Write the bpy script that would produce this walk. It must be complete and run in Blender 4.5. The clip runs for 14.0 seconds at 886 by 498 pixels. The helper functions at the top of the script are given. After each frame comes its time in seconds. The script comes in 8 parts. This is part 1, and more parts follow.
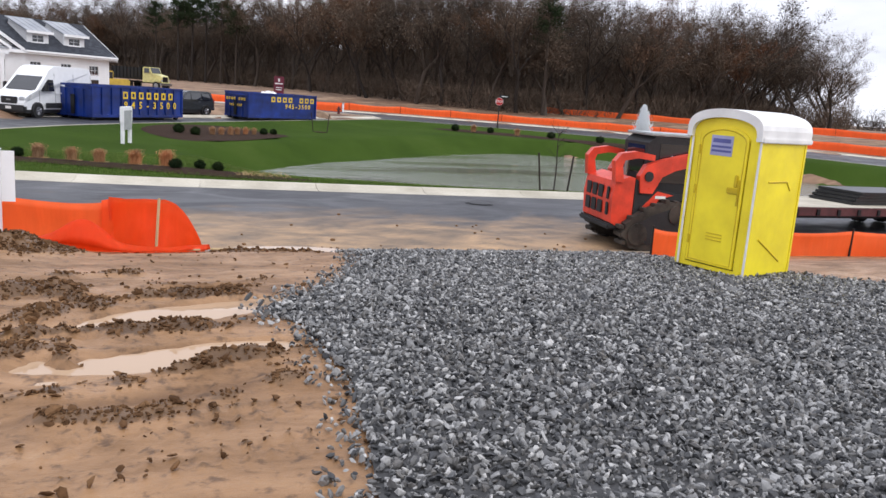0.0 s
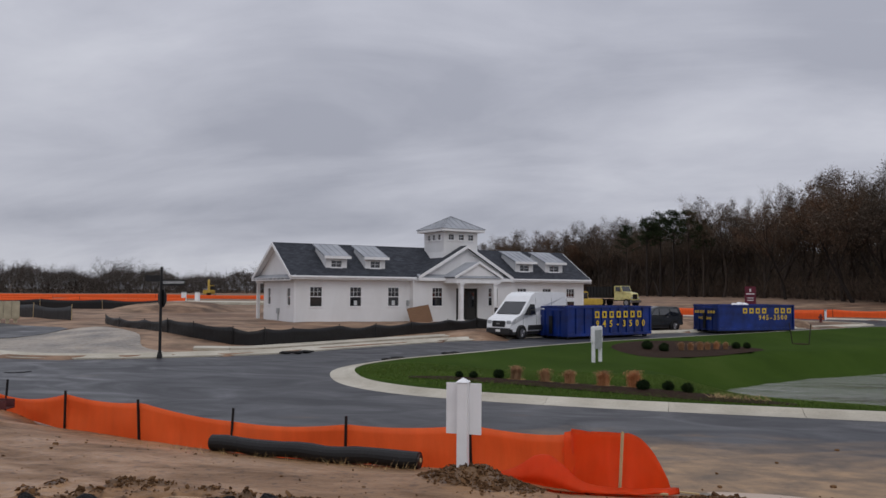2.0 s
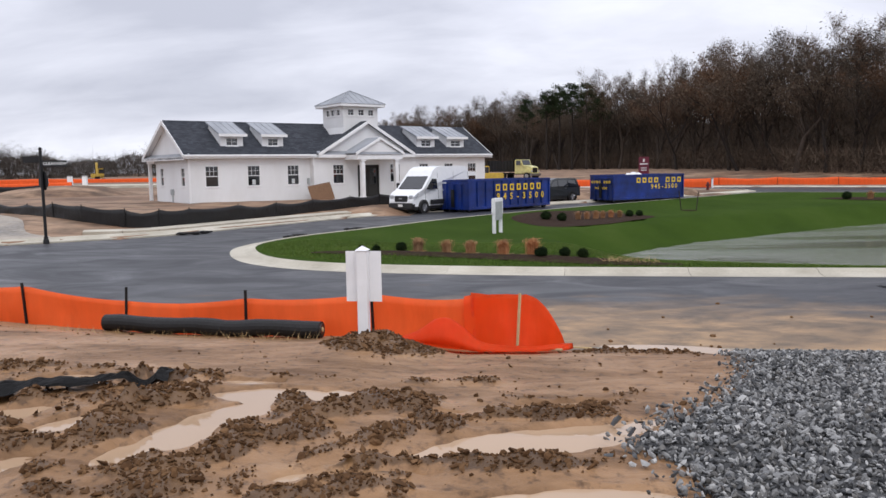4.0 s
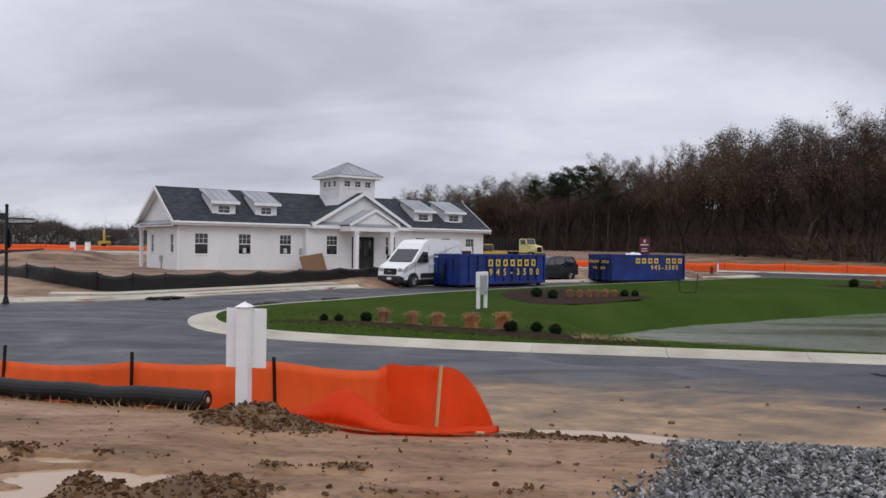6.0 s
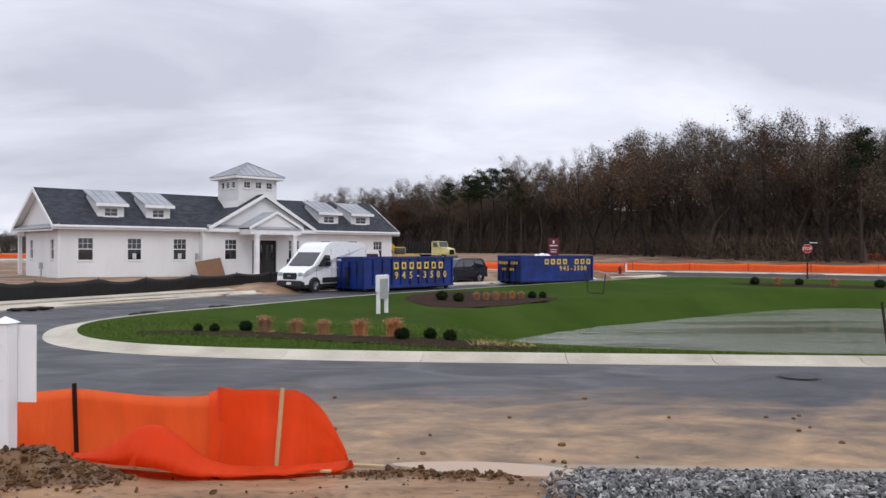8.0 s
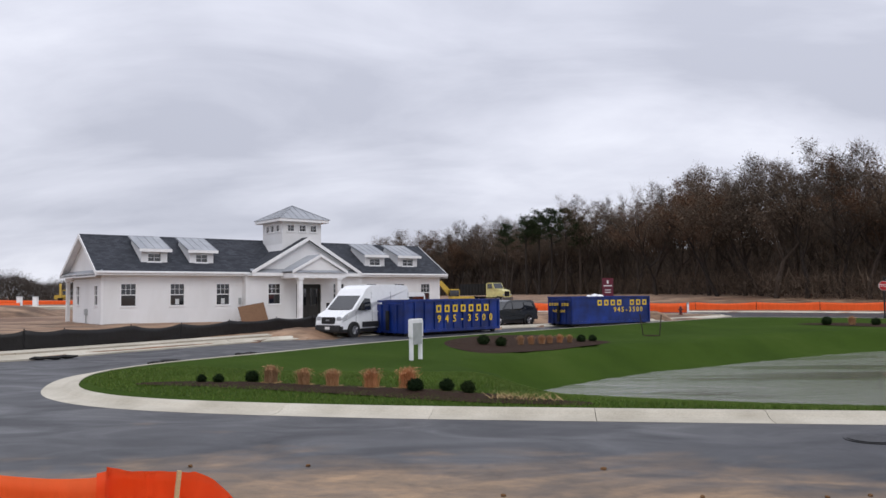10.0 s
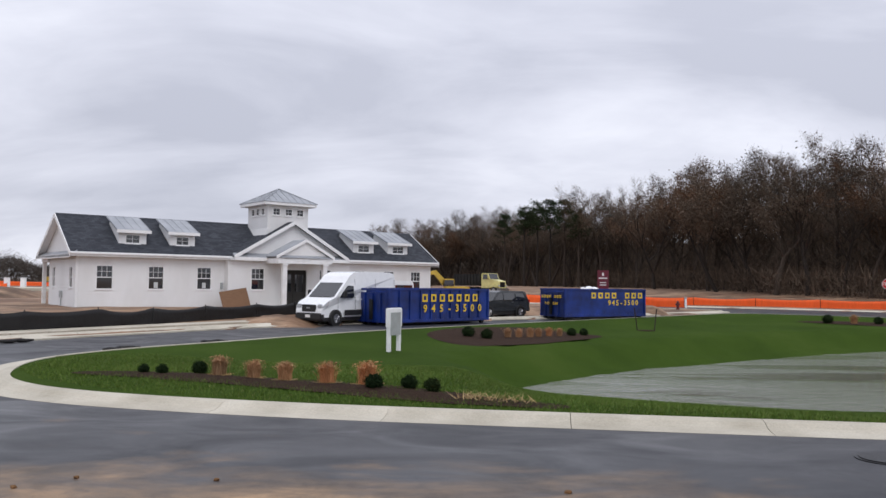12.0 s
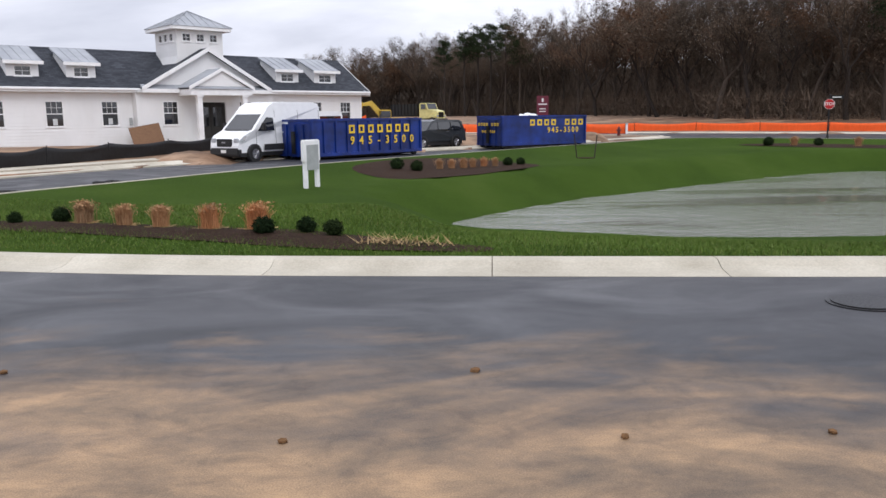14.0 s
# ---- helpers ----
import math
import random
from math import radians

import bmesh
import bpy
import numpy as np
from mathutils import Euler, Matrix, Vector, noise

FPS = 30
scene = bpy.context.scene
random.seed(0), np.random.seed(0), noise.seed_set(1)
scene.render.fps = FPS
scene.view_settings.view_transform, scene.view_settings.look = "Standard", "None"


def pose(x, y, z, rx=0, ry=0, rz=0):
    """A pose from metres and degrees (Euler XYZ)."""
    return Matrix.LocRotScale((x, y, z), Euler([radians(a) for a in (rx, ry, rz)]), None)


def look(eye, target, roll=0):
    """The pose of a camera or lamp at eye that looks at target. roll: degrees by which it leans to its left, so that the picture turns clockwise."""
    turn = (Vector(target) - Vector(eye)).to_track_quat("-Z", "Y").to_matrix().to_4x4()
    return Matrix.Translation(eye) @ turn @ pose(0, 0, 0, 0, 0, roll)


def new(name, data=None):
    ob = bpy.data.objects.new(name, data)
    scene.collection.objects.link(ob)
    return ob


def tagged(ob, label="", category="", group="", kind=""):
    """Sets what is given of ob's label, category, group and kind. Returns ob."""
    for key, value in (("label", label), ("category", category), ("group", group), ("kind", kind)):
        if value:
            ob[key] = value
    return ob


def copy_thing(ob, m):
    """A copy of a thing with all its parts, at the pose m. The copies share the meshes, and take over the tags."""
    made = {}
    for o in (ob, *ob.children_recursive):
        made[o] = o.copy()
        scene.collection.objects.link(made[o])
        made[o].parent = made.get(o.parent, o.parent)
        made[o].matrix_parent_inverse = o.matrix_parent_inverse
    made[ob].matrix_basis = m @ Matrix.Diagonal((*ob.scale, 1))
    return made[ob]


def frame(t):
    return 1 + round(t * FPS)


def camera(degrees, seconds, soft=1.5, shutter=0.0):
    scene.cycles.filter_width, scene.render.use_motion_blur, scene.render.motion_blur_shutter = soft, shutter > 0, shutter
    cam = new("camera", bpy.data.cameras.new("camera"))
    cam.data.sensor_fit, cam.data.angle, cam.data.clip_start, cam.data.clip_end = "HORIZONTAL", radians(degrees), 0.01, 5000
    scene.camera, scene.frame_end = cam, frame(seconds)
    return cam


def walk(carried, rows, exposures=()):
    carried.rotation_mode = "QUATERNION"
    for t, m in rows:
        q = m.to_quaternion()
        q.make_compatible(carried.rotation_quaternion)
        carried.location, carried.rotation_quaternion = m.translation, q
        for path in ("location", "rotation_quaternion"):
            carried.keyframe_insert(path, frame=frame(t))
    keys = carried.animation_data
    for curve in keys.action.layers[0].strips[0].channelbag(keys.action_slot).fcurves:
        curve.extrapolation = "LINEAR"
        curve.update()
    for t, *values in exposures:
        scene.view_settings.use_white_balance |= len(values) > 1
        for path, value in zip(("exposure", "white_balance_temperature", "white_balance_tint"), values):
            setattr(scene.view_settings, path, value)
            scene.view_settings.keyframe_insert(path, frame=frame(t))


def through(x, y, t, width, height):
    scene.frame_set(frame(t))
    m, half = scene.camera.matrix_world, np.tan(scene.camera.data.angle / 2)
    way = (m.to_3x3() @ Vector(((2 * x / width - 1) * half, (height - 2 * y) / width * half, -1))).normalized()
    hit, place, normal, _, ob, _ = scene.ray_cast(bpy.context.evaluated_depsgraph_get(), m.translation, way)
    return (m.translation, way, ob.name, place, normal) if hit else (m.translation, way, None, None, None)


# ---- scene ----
cam = camera(58.6, 14.0)
PATH = [
    (0, (1.71, -10.91, 2.144), (2.416, -9.078, 1.762), 4.2),
    (0.2, (1.729, -10.675, 2.143), (2.4, -8.809, 1.884), 4.0),
    (0.3, (1.728, -10.611, 2.15), (2.318, -8.715, 1.908), 3.4),
    (0.4, (1.721, -10.539, 2.177), (2.211, -8.614, 1.946), 3.1),
    (0.5, (1.722, -10.432, 2.195), (2.117, -8.485, 1.964), 2.9),
    (1, (1.789, -10.101, 2.213), (1.915, -8.114, 2.02), 2.4),
    (1.5, (1.816, -9.648, 2.232), (1.592, -7.66, 2.233), 0.5),
    (2, (1.844, -9.64, 2.245), (1.413, -7.69, 2.348), 0.4),
    (2.5, (1.808, -9.67, 2.231), (1.17, -7.779, 2.352), 1.1),
    (3, (1.788, -9.686, 2.193), (1.178, -7.781, 2.181), 0.7),
    (3.5, (1.821, -9.561, 2.146), (1.49, -7.596, 1.981), 0.0),
    (4, (1.891, -9.493, 2.11), (1.7, -7.513, 1.903), -0.9),
    (4.2, (1.922, -9.455, 2.078), (1.807, -7.472, 1.84), -1.1),
    (6.3, (3.062, -7.748, 1.75), (2.836, -5.761, 1.796), 1.0),
    (6.5, (3.103, -7.573, 1.734), (2.915, -5.583, 1.804), 0.4),
    (7, (3.291, -7.079, 1.697), (3.304, -5.08, 1.725), -0.4),
    (7.5, (3.391, -6.761, 1.699), (3.394, -4.761, 1.703), -0.2),
    (7.7, (3.437, -6.603, 1.707), (3.443, -4.603, 1.71), 0.1),
    (9.8, (4.4, -4.738, 1.693), (4.209, -2.749, 1.77), -0.8),
    (10, (4.488, -4.558, 1.701), (4.323, -2.568, 1.811), -0.5),
    (10.5, (4.766, -4.023, 1.645), (4.57, -2.042, 1.834), -0.2),
    (11, (4.803, -3.77, 1.662), (4.574, -1.791, 1.827), 1.6),
    (11.5, (4.878, -3.352, 1.711), (4.851, -1.356, 1.839), 1.3),
    (12, (5.012, -2.764, 1.642), (4.846, -0.772, 1.727), 0.7),
    (12.5, (5.034, -1.91, 1.493), (4.926, 0.087, 1.501), 1.5),
    (13, (5.127, -1.263, 1.462), (4.825, 0.707, 1.289), 0.3),
    (13.5, (5.265, -0.813, 1.471), (5.001, 1.162, 1.297), -1.7),
    (14, (5.487, -0.313, 1.472), (5.464, 1.659, 1.136), -0.6),
]
EXPOSURES = [(0, 0.4), (0.5, 0.02), (1, -0.24), (1.5, -0.45), (2, -0.7), (2.5, -0.66), (3, -0.45), (3.5, -0.05), (4, 0.08), (6.5, -0.34), (7, -0.05), (7.5, 0.04), (10, -0.08), (11, -0.1), (12.5, 0.03), (14, 0.28)]
walk(cam, [(t, look(eye, target, roll)) for t, eye, target, roll in PATH], EXPOSURES)

# ---- world and sun ----
world = bpy.data.worlds.new("overcast_sky")
scene.world = world
world.use_nodes = True
wn, wl = world.node_tree.nodes, world.node_tree.links
wn.clear()


def wnode(kind, **values):
    n = wn.new(kind)
    for key, value in values.items():
        n.inputs[key].default_value = value
    return n


def wmath(op, a, b=None):
    n = wn.new("ShaderNodeMath")
    n.operation = op
    for i, v in enumerate((a, b)):
        if v is None:
            continue
        if isinstance(v, (int, float)):
            n.inputs[i].default_value = v
        else:
            wl.new(v, n.inputs[i])
    return n.outputs[0]


coord = wn.new("ShaderNodeTexCoord")
sep = wn.new("ShaderNodeSeparateXYZ")
wl.new(coord.outputs["Generated"], sep.inputs[0])
up = wmath("MAXIMUM", sep.outputs[2], 0.0)
# cloud sheet seen in perspective: direction divided by its height
flat = wmath("ADD", up, 0.28)
cloud_pos = wn.new("ShaderNodeCombineXYZ")
wl.new(wmath("DIVIDE", sep.outputs[0], flat), cloud_pos.inputs[0])
wl.new(wmath("DIVIDE", sep.outputs[1], flat), cloud_pos.inputs[1])
turned = wn.new("ShaderNodeMapping")
turned.inputs["Rotation"].default_value = (0, 0, radians(-24))
turned.inputs["Scale"].default_value = (0.5, 0.85, 1.0)
turned.inputs["Location"].default_value = (0.35, 1.15, 0.0)
wl.new(cloud_pos.outputs[0], turned.inputs[0])
broad = wnode("ShaderNodeTexNoise", Scale=0.75, Detail=7.0, Roughness=0.47, Distortion=0.55)
fine = wnode("ShaderNodeTexNoise", Scale=2.3, Detail=7.0, Roughness=0.55, Distortion=0.5)
wl.new(turned.outputs[0], broad.inputs["Vector"])
wl.new(turned.outputs[0], fine.inputs["Vector"])
both = wmath("ADD", wmath("MULTIPLY", broad.outputs[0], 0.68), wmath("MULTIPLY", fine.outputs[0], 0.32))
shade = wn.new("ShaderNodeValToRGB")
shade.color_ramp.elements[0].position, shade.color_ramp.elements[0].color = 0.40, (0.56, 0.582, 0.685, 1)
shade.color_ramp.elements[1].position, shade.color_ramp.elements[1].color = 0.59, (0.97, 0.99, 1.09, 1)
mid = shade.color_ramp.elements.new(0.5)
mid.color = (0.77, 0.79, 0.90, 1)
wl.new(both, shade.inputs[0])
# overcast sky: the zenith is brighter than the horizon, and the cloud is thinner towards the east
gain = wmath("MULTIPLY", wmath("ADD", wmath("MULTIPLY", wmath("POWER", up, 1.3), 0.65), 1.0), wmath("ADD", wmath("MULTIPLY", sep.outputs[0], 0.06), 1.02))
clouds = wnode("ShaderNodeBackground")
wl.new(shade.outputs[0], clouds.inputs[0])
wl.new(gain, clouds.inputs[1])
sky = wn.new("ShaderNodeTexSky")
sky.sky_type, sky.sun_disc = "NISHITA", False
sky.sun_elevation, sky.sun_rotation = radians(48), radians(150)
blue = wnode("ShaderNodeBackground", Strength=0.05)
wl.new(sky.outputs[0], blue.inputs[0])
veil = wnode("ShaderNodeMixShader", Fac=0.06)
wl.new(clouds.outputs[0], veil.inputs[1])
wl.new(blue.outputs[0], veil.inputs[2])
out = wn.new("ShaderNodeOutputWorld")
wl.new(veil.outputs[0], out.inputs[0])

sun = new("sun", bpy.data.lights.new("sun", "SUN"))
sun.data.energy, sun.data.angle, sun.data.color = 1.0, radians(40), (1.0, 0.97, 0.93)
sun.matrix_world = look((0, 0, 50), (-18, 38, 0))

# ---- materials ----


class Mat:
    """A node material: base colour mixed from two or three tones by noise at two scales, with relief."""

    def __init__(self, name, rough=0.6, metal=0.0, spec=0.5):
        self.m = bpy.data.materials.new(name)
        self.m.use_nodes = True
        self.n, self.l = self.m.node_tree.nodes, self.m.node_tree.links
        self.b = self.n["Principled BSDF"]
        self.b.inputs["Roughness"].default_value = rough
        self.b.inputs["Metallic"].default_value = metal
        self.b.inputs["Specular IOR Level"].default_value = spec
        self.co = self.n.new("ShaderNodeTexCoord").outputs["Object"]
        self.world = None

    def where(self):
        if self.world is None:
            self.world = self.n.new("ShaderNodeNewGeometry").outputs["Position"]
        return self.world

    def noise(self, scale, detail=4.0, rough=0.55, stretch=None, world=False, distort=0.0):
        n = self.n.new("ShaderNodeTexNoise")
        n.inputs["Scale"].default_value, n.inputs["Detail"].default_value = scale, detail
        n.inputs["Roughness"].default_value, n.inputs["Distortion"].default_value = rough, distort
        src = self.where() if world else self.co
        if stretch:
            mp = self.n.new("ShaderNodeMapping")
            mp.inputs["Scale"].default_value = stretch[:3]
            if len(stretch) > 3:
                mp.inputs["Rotation"].default_value = (0, 0, radians(stretch[3]))
            self.l.new(src, mp.inputs[0])
            src = mp.outputs[0]
        self.l.new(src, n.inputs["Vector"])
        return n.outputs[0]

    def ramp(self, fac, stops):
        r = self.n.new("ShaderNodeValToRGB")
        els = r.color_ramp.elements
        while len(els) < len(stops):
            els.new(0.5)
        for e, (p, c) in zip(els, stops):
            e.position, e.color = p, (*c, 1) if len(c) == 3 else c
        self.l.new(fac, r.inputs[0])
        return r.outputs[0]

    def mix(self, fac, a, b, mode="MIX"):
        m = self.n.new("ShaderNodeMix")
        m.data_type, m.blend_type = "RGBA", mode
        for s, v in ((m.inputs[0], fac), (m.inputs[6], a), (m.inputs[7], b)):
            if isinstance(v, (int, float)):
                s.default_value = v
            elif isinstance(v, tuple):
                s.default_value = (*v, 1)
            else:
                self.l.new(v, s)
        return m.outputs[2]

    def math(self, op, a, b=0.0):
        m = self.n.new("ShaderNodeMath")
        m.operation = op
        for s, v in zip(m.inputs, (a, b)):
            if isinstance(v, (int, float)):
                s.default_value = v
            else:
                self.l.new(v, s)
        return m.outputs[0]

    def rand(self):
        return self.n.new("ShaderNodeObjectInfo").outputs["Random"]

    def island(self):
        return self.n.new("ShaderNodeNewGeometry").outputs["Random Per Island"]

    def color(self, c):
        if isinstance(c, tuple):
            self.b.inputs["Base Color"].default_value = (*c, 1)
        else:
            self.l.new(c, self.b.inputs["Base Color"])
        return self

    def rough(self, r):
        self.l.new(r, self.b.inputs["Roughness"])
        return self

    def bump(self, h, strength=0.3, dist=0.02):
        b = self.n.new("ShaderNodeBump")
        b.inputs["Strength"].default_value, b.inputs["Distance"].default_value = strength, dist
        self.l.new(h, b.inputs["Height"])
        self.l.new(b.outputs[0], self.b.inputs["Normal"])
        return self


def plain(name, c, rough=0.6, metal=0.0, vary=0.12, scale=3.0, bump=0.08, spec=0.5):
    """A painted, plastic or metal surface with faint mottling and grime."""
    m = Mat(name, rough, metal, spec)
    lo = tuple(v * (1 - vary * 1.6) for v in c)
    hi = tuple(min(1.0, v * (1 + vary)) for v in c)
    m.color(m.ramp(m.noise(scale, 6), [(0.3, lo), (0.7, hi)]))
    fine_n = m.noise(scale * 14, 3)
    m.rough(m.ramp(fine_n, [(0.3, (max(rough - 0.1, 0.02),) * 3), (0.7, (min(rough + 0.12, 1.0),) * 3)]))
    if bump:
        m.bump(fine_n, bump, 0.01)
    return m.m


def mud_material():
    m = Mat("mud", 0.45, spec=0.4)
    big = m.noise(0.75, 7, 0.66, (0.7, 1.7, 1.0, -8), world=True, distort=0.4)
    fine_n = m.noise(9.0, 8, 0.65, world=True)
    grit = m.noise(70.0, 4, 0.6, world=True)
    tone = m.ramp(big, [(0.34, (0.135, 0.068, 0.028)), (0.45, (0.215, 0.115, 0.05)), (0.56, (0.31, 0.172, 0.08)), (0.7, (0.39, 0.23, 0.115))])
    clod = m.ramp(fine_n, [(0.34, (0.42, 0.39, 0.36)), (0.47, (1.0, 1.0, 1.0))])
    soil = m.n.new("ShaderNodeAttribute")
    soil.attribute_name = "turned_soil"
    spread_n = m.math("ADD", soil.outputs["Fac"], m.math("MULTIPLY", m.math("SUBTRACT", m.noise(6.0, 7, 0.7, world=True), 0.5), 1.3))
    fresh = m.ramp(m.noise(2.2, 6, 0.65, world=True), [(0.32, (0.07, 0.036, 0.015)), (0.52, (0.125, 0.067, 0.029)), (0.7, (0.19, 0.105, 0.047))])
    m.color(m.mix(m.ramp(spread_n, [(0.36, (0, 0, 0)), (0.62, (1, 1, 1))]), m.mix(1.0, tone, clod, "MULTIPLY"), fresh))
    m.rough(m.ramp(big, [(0.3, (0.75,) * 3), (0.62, (0.34,) * 3)]))
    m.bump(m.math("ADD", fine_n, m.math("MULTIPLY", grit, 0.35)), 0.4, 0.04)
    return m.m


def clod_material():
    m = Mat("dark_clod_soil", 0.9, spec=0.1)
    fine_n = m.noise(22.0, 6, 0.65, world=True)
    tone = m.ramp(m.island(), [(0.0, (0.075, 0.038, 0.018)), (0.6, (0.135, 0.072, 0.035)), (1.0, (0.21, 0.117, 0.058))])
    m.color(m.mix(1.0, tone, m.ramp(fine_n, [(0.3, (0.6,) * 3), (0.7, (1.1,) * 3)]), "MULTIPLY"))
    m.bump(fine_n, 0.6, 0.02)
    return m.m


def field_material():
    m = Mat("bare_field_soil", 0.85)
    big = m.noise(0.06, 8, 0.65, (0.6, 1.8, 1.0, 30), world=True)
    mid_n = m.noise(0.5, 7, 0.6, world=True)
    tone = m.ramp(big, [(0.3, (0.10, 0.05, 0.026)), (0.44, (0.20, 0.115, 0.062)), (0.5, (0.33, 0.225, 0.14)), (0.56, (0.15, 0.085, 0.045)), (0.62, (0.24, 0.15, 0.085)), (0.75, (0.085, 0.095, 0.035))])
    m.color(m.mix(1.0, tone, m.ramp(mid_n, [(0.36, (0.45, 0.42, 0.4)), (0.58, (1.05, 1.0, 1.0))]), "MULTIPLY"))
    m.bump(mid_n, 0.5, 0.2)
    return m.m


def asphalt_material():
    m = Mat("wet_asphalt", 0.4, spec=0.4)
    grit = m.noise(95.0, 3, 0.6, world=True)
    patch_n = m.noise(0.22, 6, 0.6, (1.0, 1.3, 1.0, 25), world=True, distort=1.2)
    track = m.noise(0.3, 8, 0.58, (0.8, 1.3, 1.0, -28), world=True, distort=1.6)
    geo = m.n.new("ShaderNodeSeparateXYZ")
    m.l.new(m.where(), geo.inputs[0])
    # mud carried onto the road from the lot: thick by its edge, thin beyond the middle
    edge = m.math("SUBTRACT", 1.2, m.math("MULTIPLY", m.math("ABSOLUTE", m.math("SUBTRACT", geo.outputs[1], 2.6)), 0.225))
    side = m.math("SUBTRACT", 1.12, m.math("MULTIPLY", m.math("ABSOLUTE", m.math("SUBTRACT", geo.outputs[0], 4.2)), 0.085))
    amount = m.math("MULTIPLY", m.math("MAXIMUM", edge, 0.0), m.math("MINIMUM", m.math("MAXIMUM", side, 0.0), 1.0))
    drag = m.noise(0.55, 6, 0.6, (0.28, 2.0, 1.0, -9), world=True, distort=0.35)
    worn = m.math("ADD", m.math("MULTIPLY", m.math("SUBTRACT", track, 0.5), 1.5), m.math("MULTIPLY", m.math("SUBTRACT", drag, 0.5), 0.6))
    film = m.ramp(m.math("ADD", amount, worn), [(0.22, (0, 0, 0)), (0.5, (0.55, 0.55, 0.55)), (0.8, (1, 1, 1))])
    base = m.ramp(patch_n, [(0.3, (0.020, 0.021, 0.025)), (0.7, (0.048, 0.049, 0.054))])
    silt = m.ramp(m.noise(0.9, 7, 0.6, (1.0, 1.5, 1.0, 15), world=True, distort=0.4), [(0.34, (0.145, 0.105, 0.07)), (0.5, (0.285, 0.19, 0.11)), (0.66, (0.46, 0.295, 0.158))])
    c = m.mix(m.math("MULTIPLY", film, 0.93), base, silt)
    c = m.mix(1.0, c, m.ramp(grit, [(0.3, (0.66,) * 3), (0.7, (1.16,) * 3)]), "MULTIPLY")
    scuff = m.noise(2.4, 9, 0.72, (0.9, 1.2, 1.0, -35), world=True, distort=0.9)
    c = m.mix(1.0, c, m.ramp(scuff, [(0.34, (0.72, 0.72, 0.74)), (0.5, (1.0, 1.0, 1.0)), (0.66, (1.18, 1.16, 1.12))]), "MULTIPLY")
    m.color(c)
    wet = m.ramp(m.noise(0.4, 5, 0.55, (0.9, 1.4, 1.0, 30), world=True, distort=1.2), [(0.3, (0.3,) * 3), (0.65, (0.62,) * 3)])
    m.rough(m.mix(film, wet, (0.62, 0.62, 0.62)))
    m.bump(grit, 0.22, 0.008)
    return m.m


def grass_ground_material():
    m = Mat("lawn_soil", 0.95, spec=0.03)
    big = m.noise(0.18, 5, 0.6, world=True)
    fine_n = m.noise(30.0, 6, 0.7, world=True)
    tone = m.ramp(big, [(0.3, (0.031, 0.058, 0.009)), (0.55, (0.044, 0.078, 0.012)), (0.75, (0.060, 0.094, 0.018))])
    m.color(m.mix(1.0, tone, m.ramp(fine_n, [(0.3, (0.55,) * 3), (0.7, (1.25,) * 3)]), "MULTIPLY"))
    m.bump(fine_n, 0.7, 0.04)
    return m.m


def blade_material():
    m = Mat("grass_blades", 0.6, spec=0.15)
    c = m.ramp(m.island(), [(0.0, (0.06, 0.108, 0.015)), (0.55, (0.085, 0.142, 0.02)), (0.9, (0.115, 0.17, 0.032)), (1.0, (0.18, 0.18, 0.065))])
    big = m.ramp(m.noise(0.18, 5, 0.6, world=True), [(0.3, (0.78,) * 3), (0.7, (1.15,) * 3)])
    m.color(m.mix(1.0, c, big, "MULTIPLY"))
    return m.m


def concrete_material():
    m = Mat("kerb_concrete", 0.75)
    big = m.noise(0.7, 6, 0.6, world=True)
    fine_n = m.noise(28.0, 5, 0.6, world=True)
    tone = m.ramp(big, [(0.3, (0.38, 0.345, 0.27)), (0.6, (0.55, 0.51, 0.42)), (0.8, (0.62, 0.59, 0.5))])
    m.color(m.mix(1.0, m.mix(1.0, tone, m.ramp(fine_n, [(0.3, (0.82,) * 3), (0.7, (1.05,) * 3)]), "MULTIPLY"), m.ramp(m.rand(), [(0, (0.88, 0.87, 0.85)), (1, (1.04,) * 3)]), "MULTIPLY"))
    m.bump(fine_n, 0.25, 0.01)
    return m.m


def stone_material():
    m = Mat("crushed_stone", 0.45)
    r = m.math("FRACT", m.math("ADD", m.island(), m.rand()))
    tone = m.ramp(r, [(0.0, (0.02, 0.021, 0.024)), (0.28, (0.078, 0.079, 0.08)), (0.45, (0.12, 0.112, 0.102)), (0.62, (0.18, 0.18, 0.178)), (0.87, (0.32, 0.317, 0.31)), (1.0, (0.50, 0.49, 0.47))])
    m.color(m.mix(1.0, tone, m.ramp(m.noise(40, 5, 0.6, world=True), [(0.3, (0.7,) * 3), (0.7, (1.1,) * 3)]), "MULTIPLY"))
    m.bump(m.noise(60, 4, world=True), 0.3, 0.01)
    return m.m


def water_material(name, c, wave, scale, rough=0.05):
    m = Mat(name, rough, spec=0.6)
    m.b.inputs["IOR"].default_value = 1.33
    m.color(m.ramp(m.noise(0.15, 4, world=True), [(0.35, tuple(v * 0.85 for v in c)), (0.65, c)]))
    m.bump(m.noise(scale, 4, 0.6, (1.0, 2.0, 1.0, 20), world=True), wave, 0.05 if wave < 0.5 else 0.16)
    return m.m


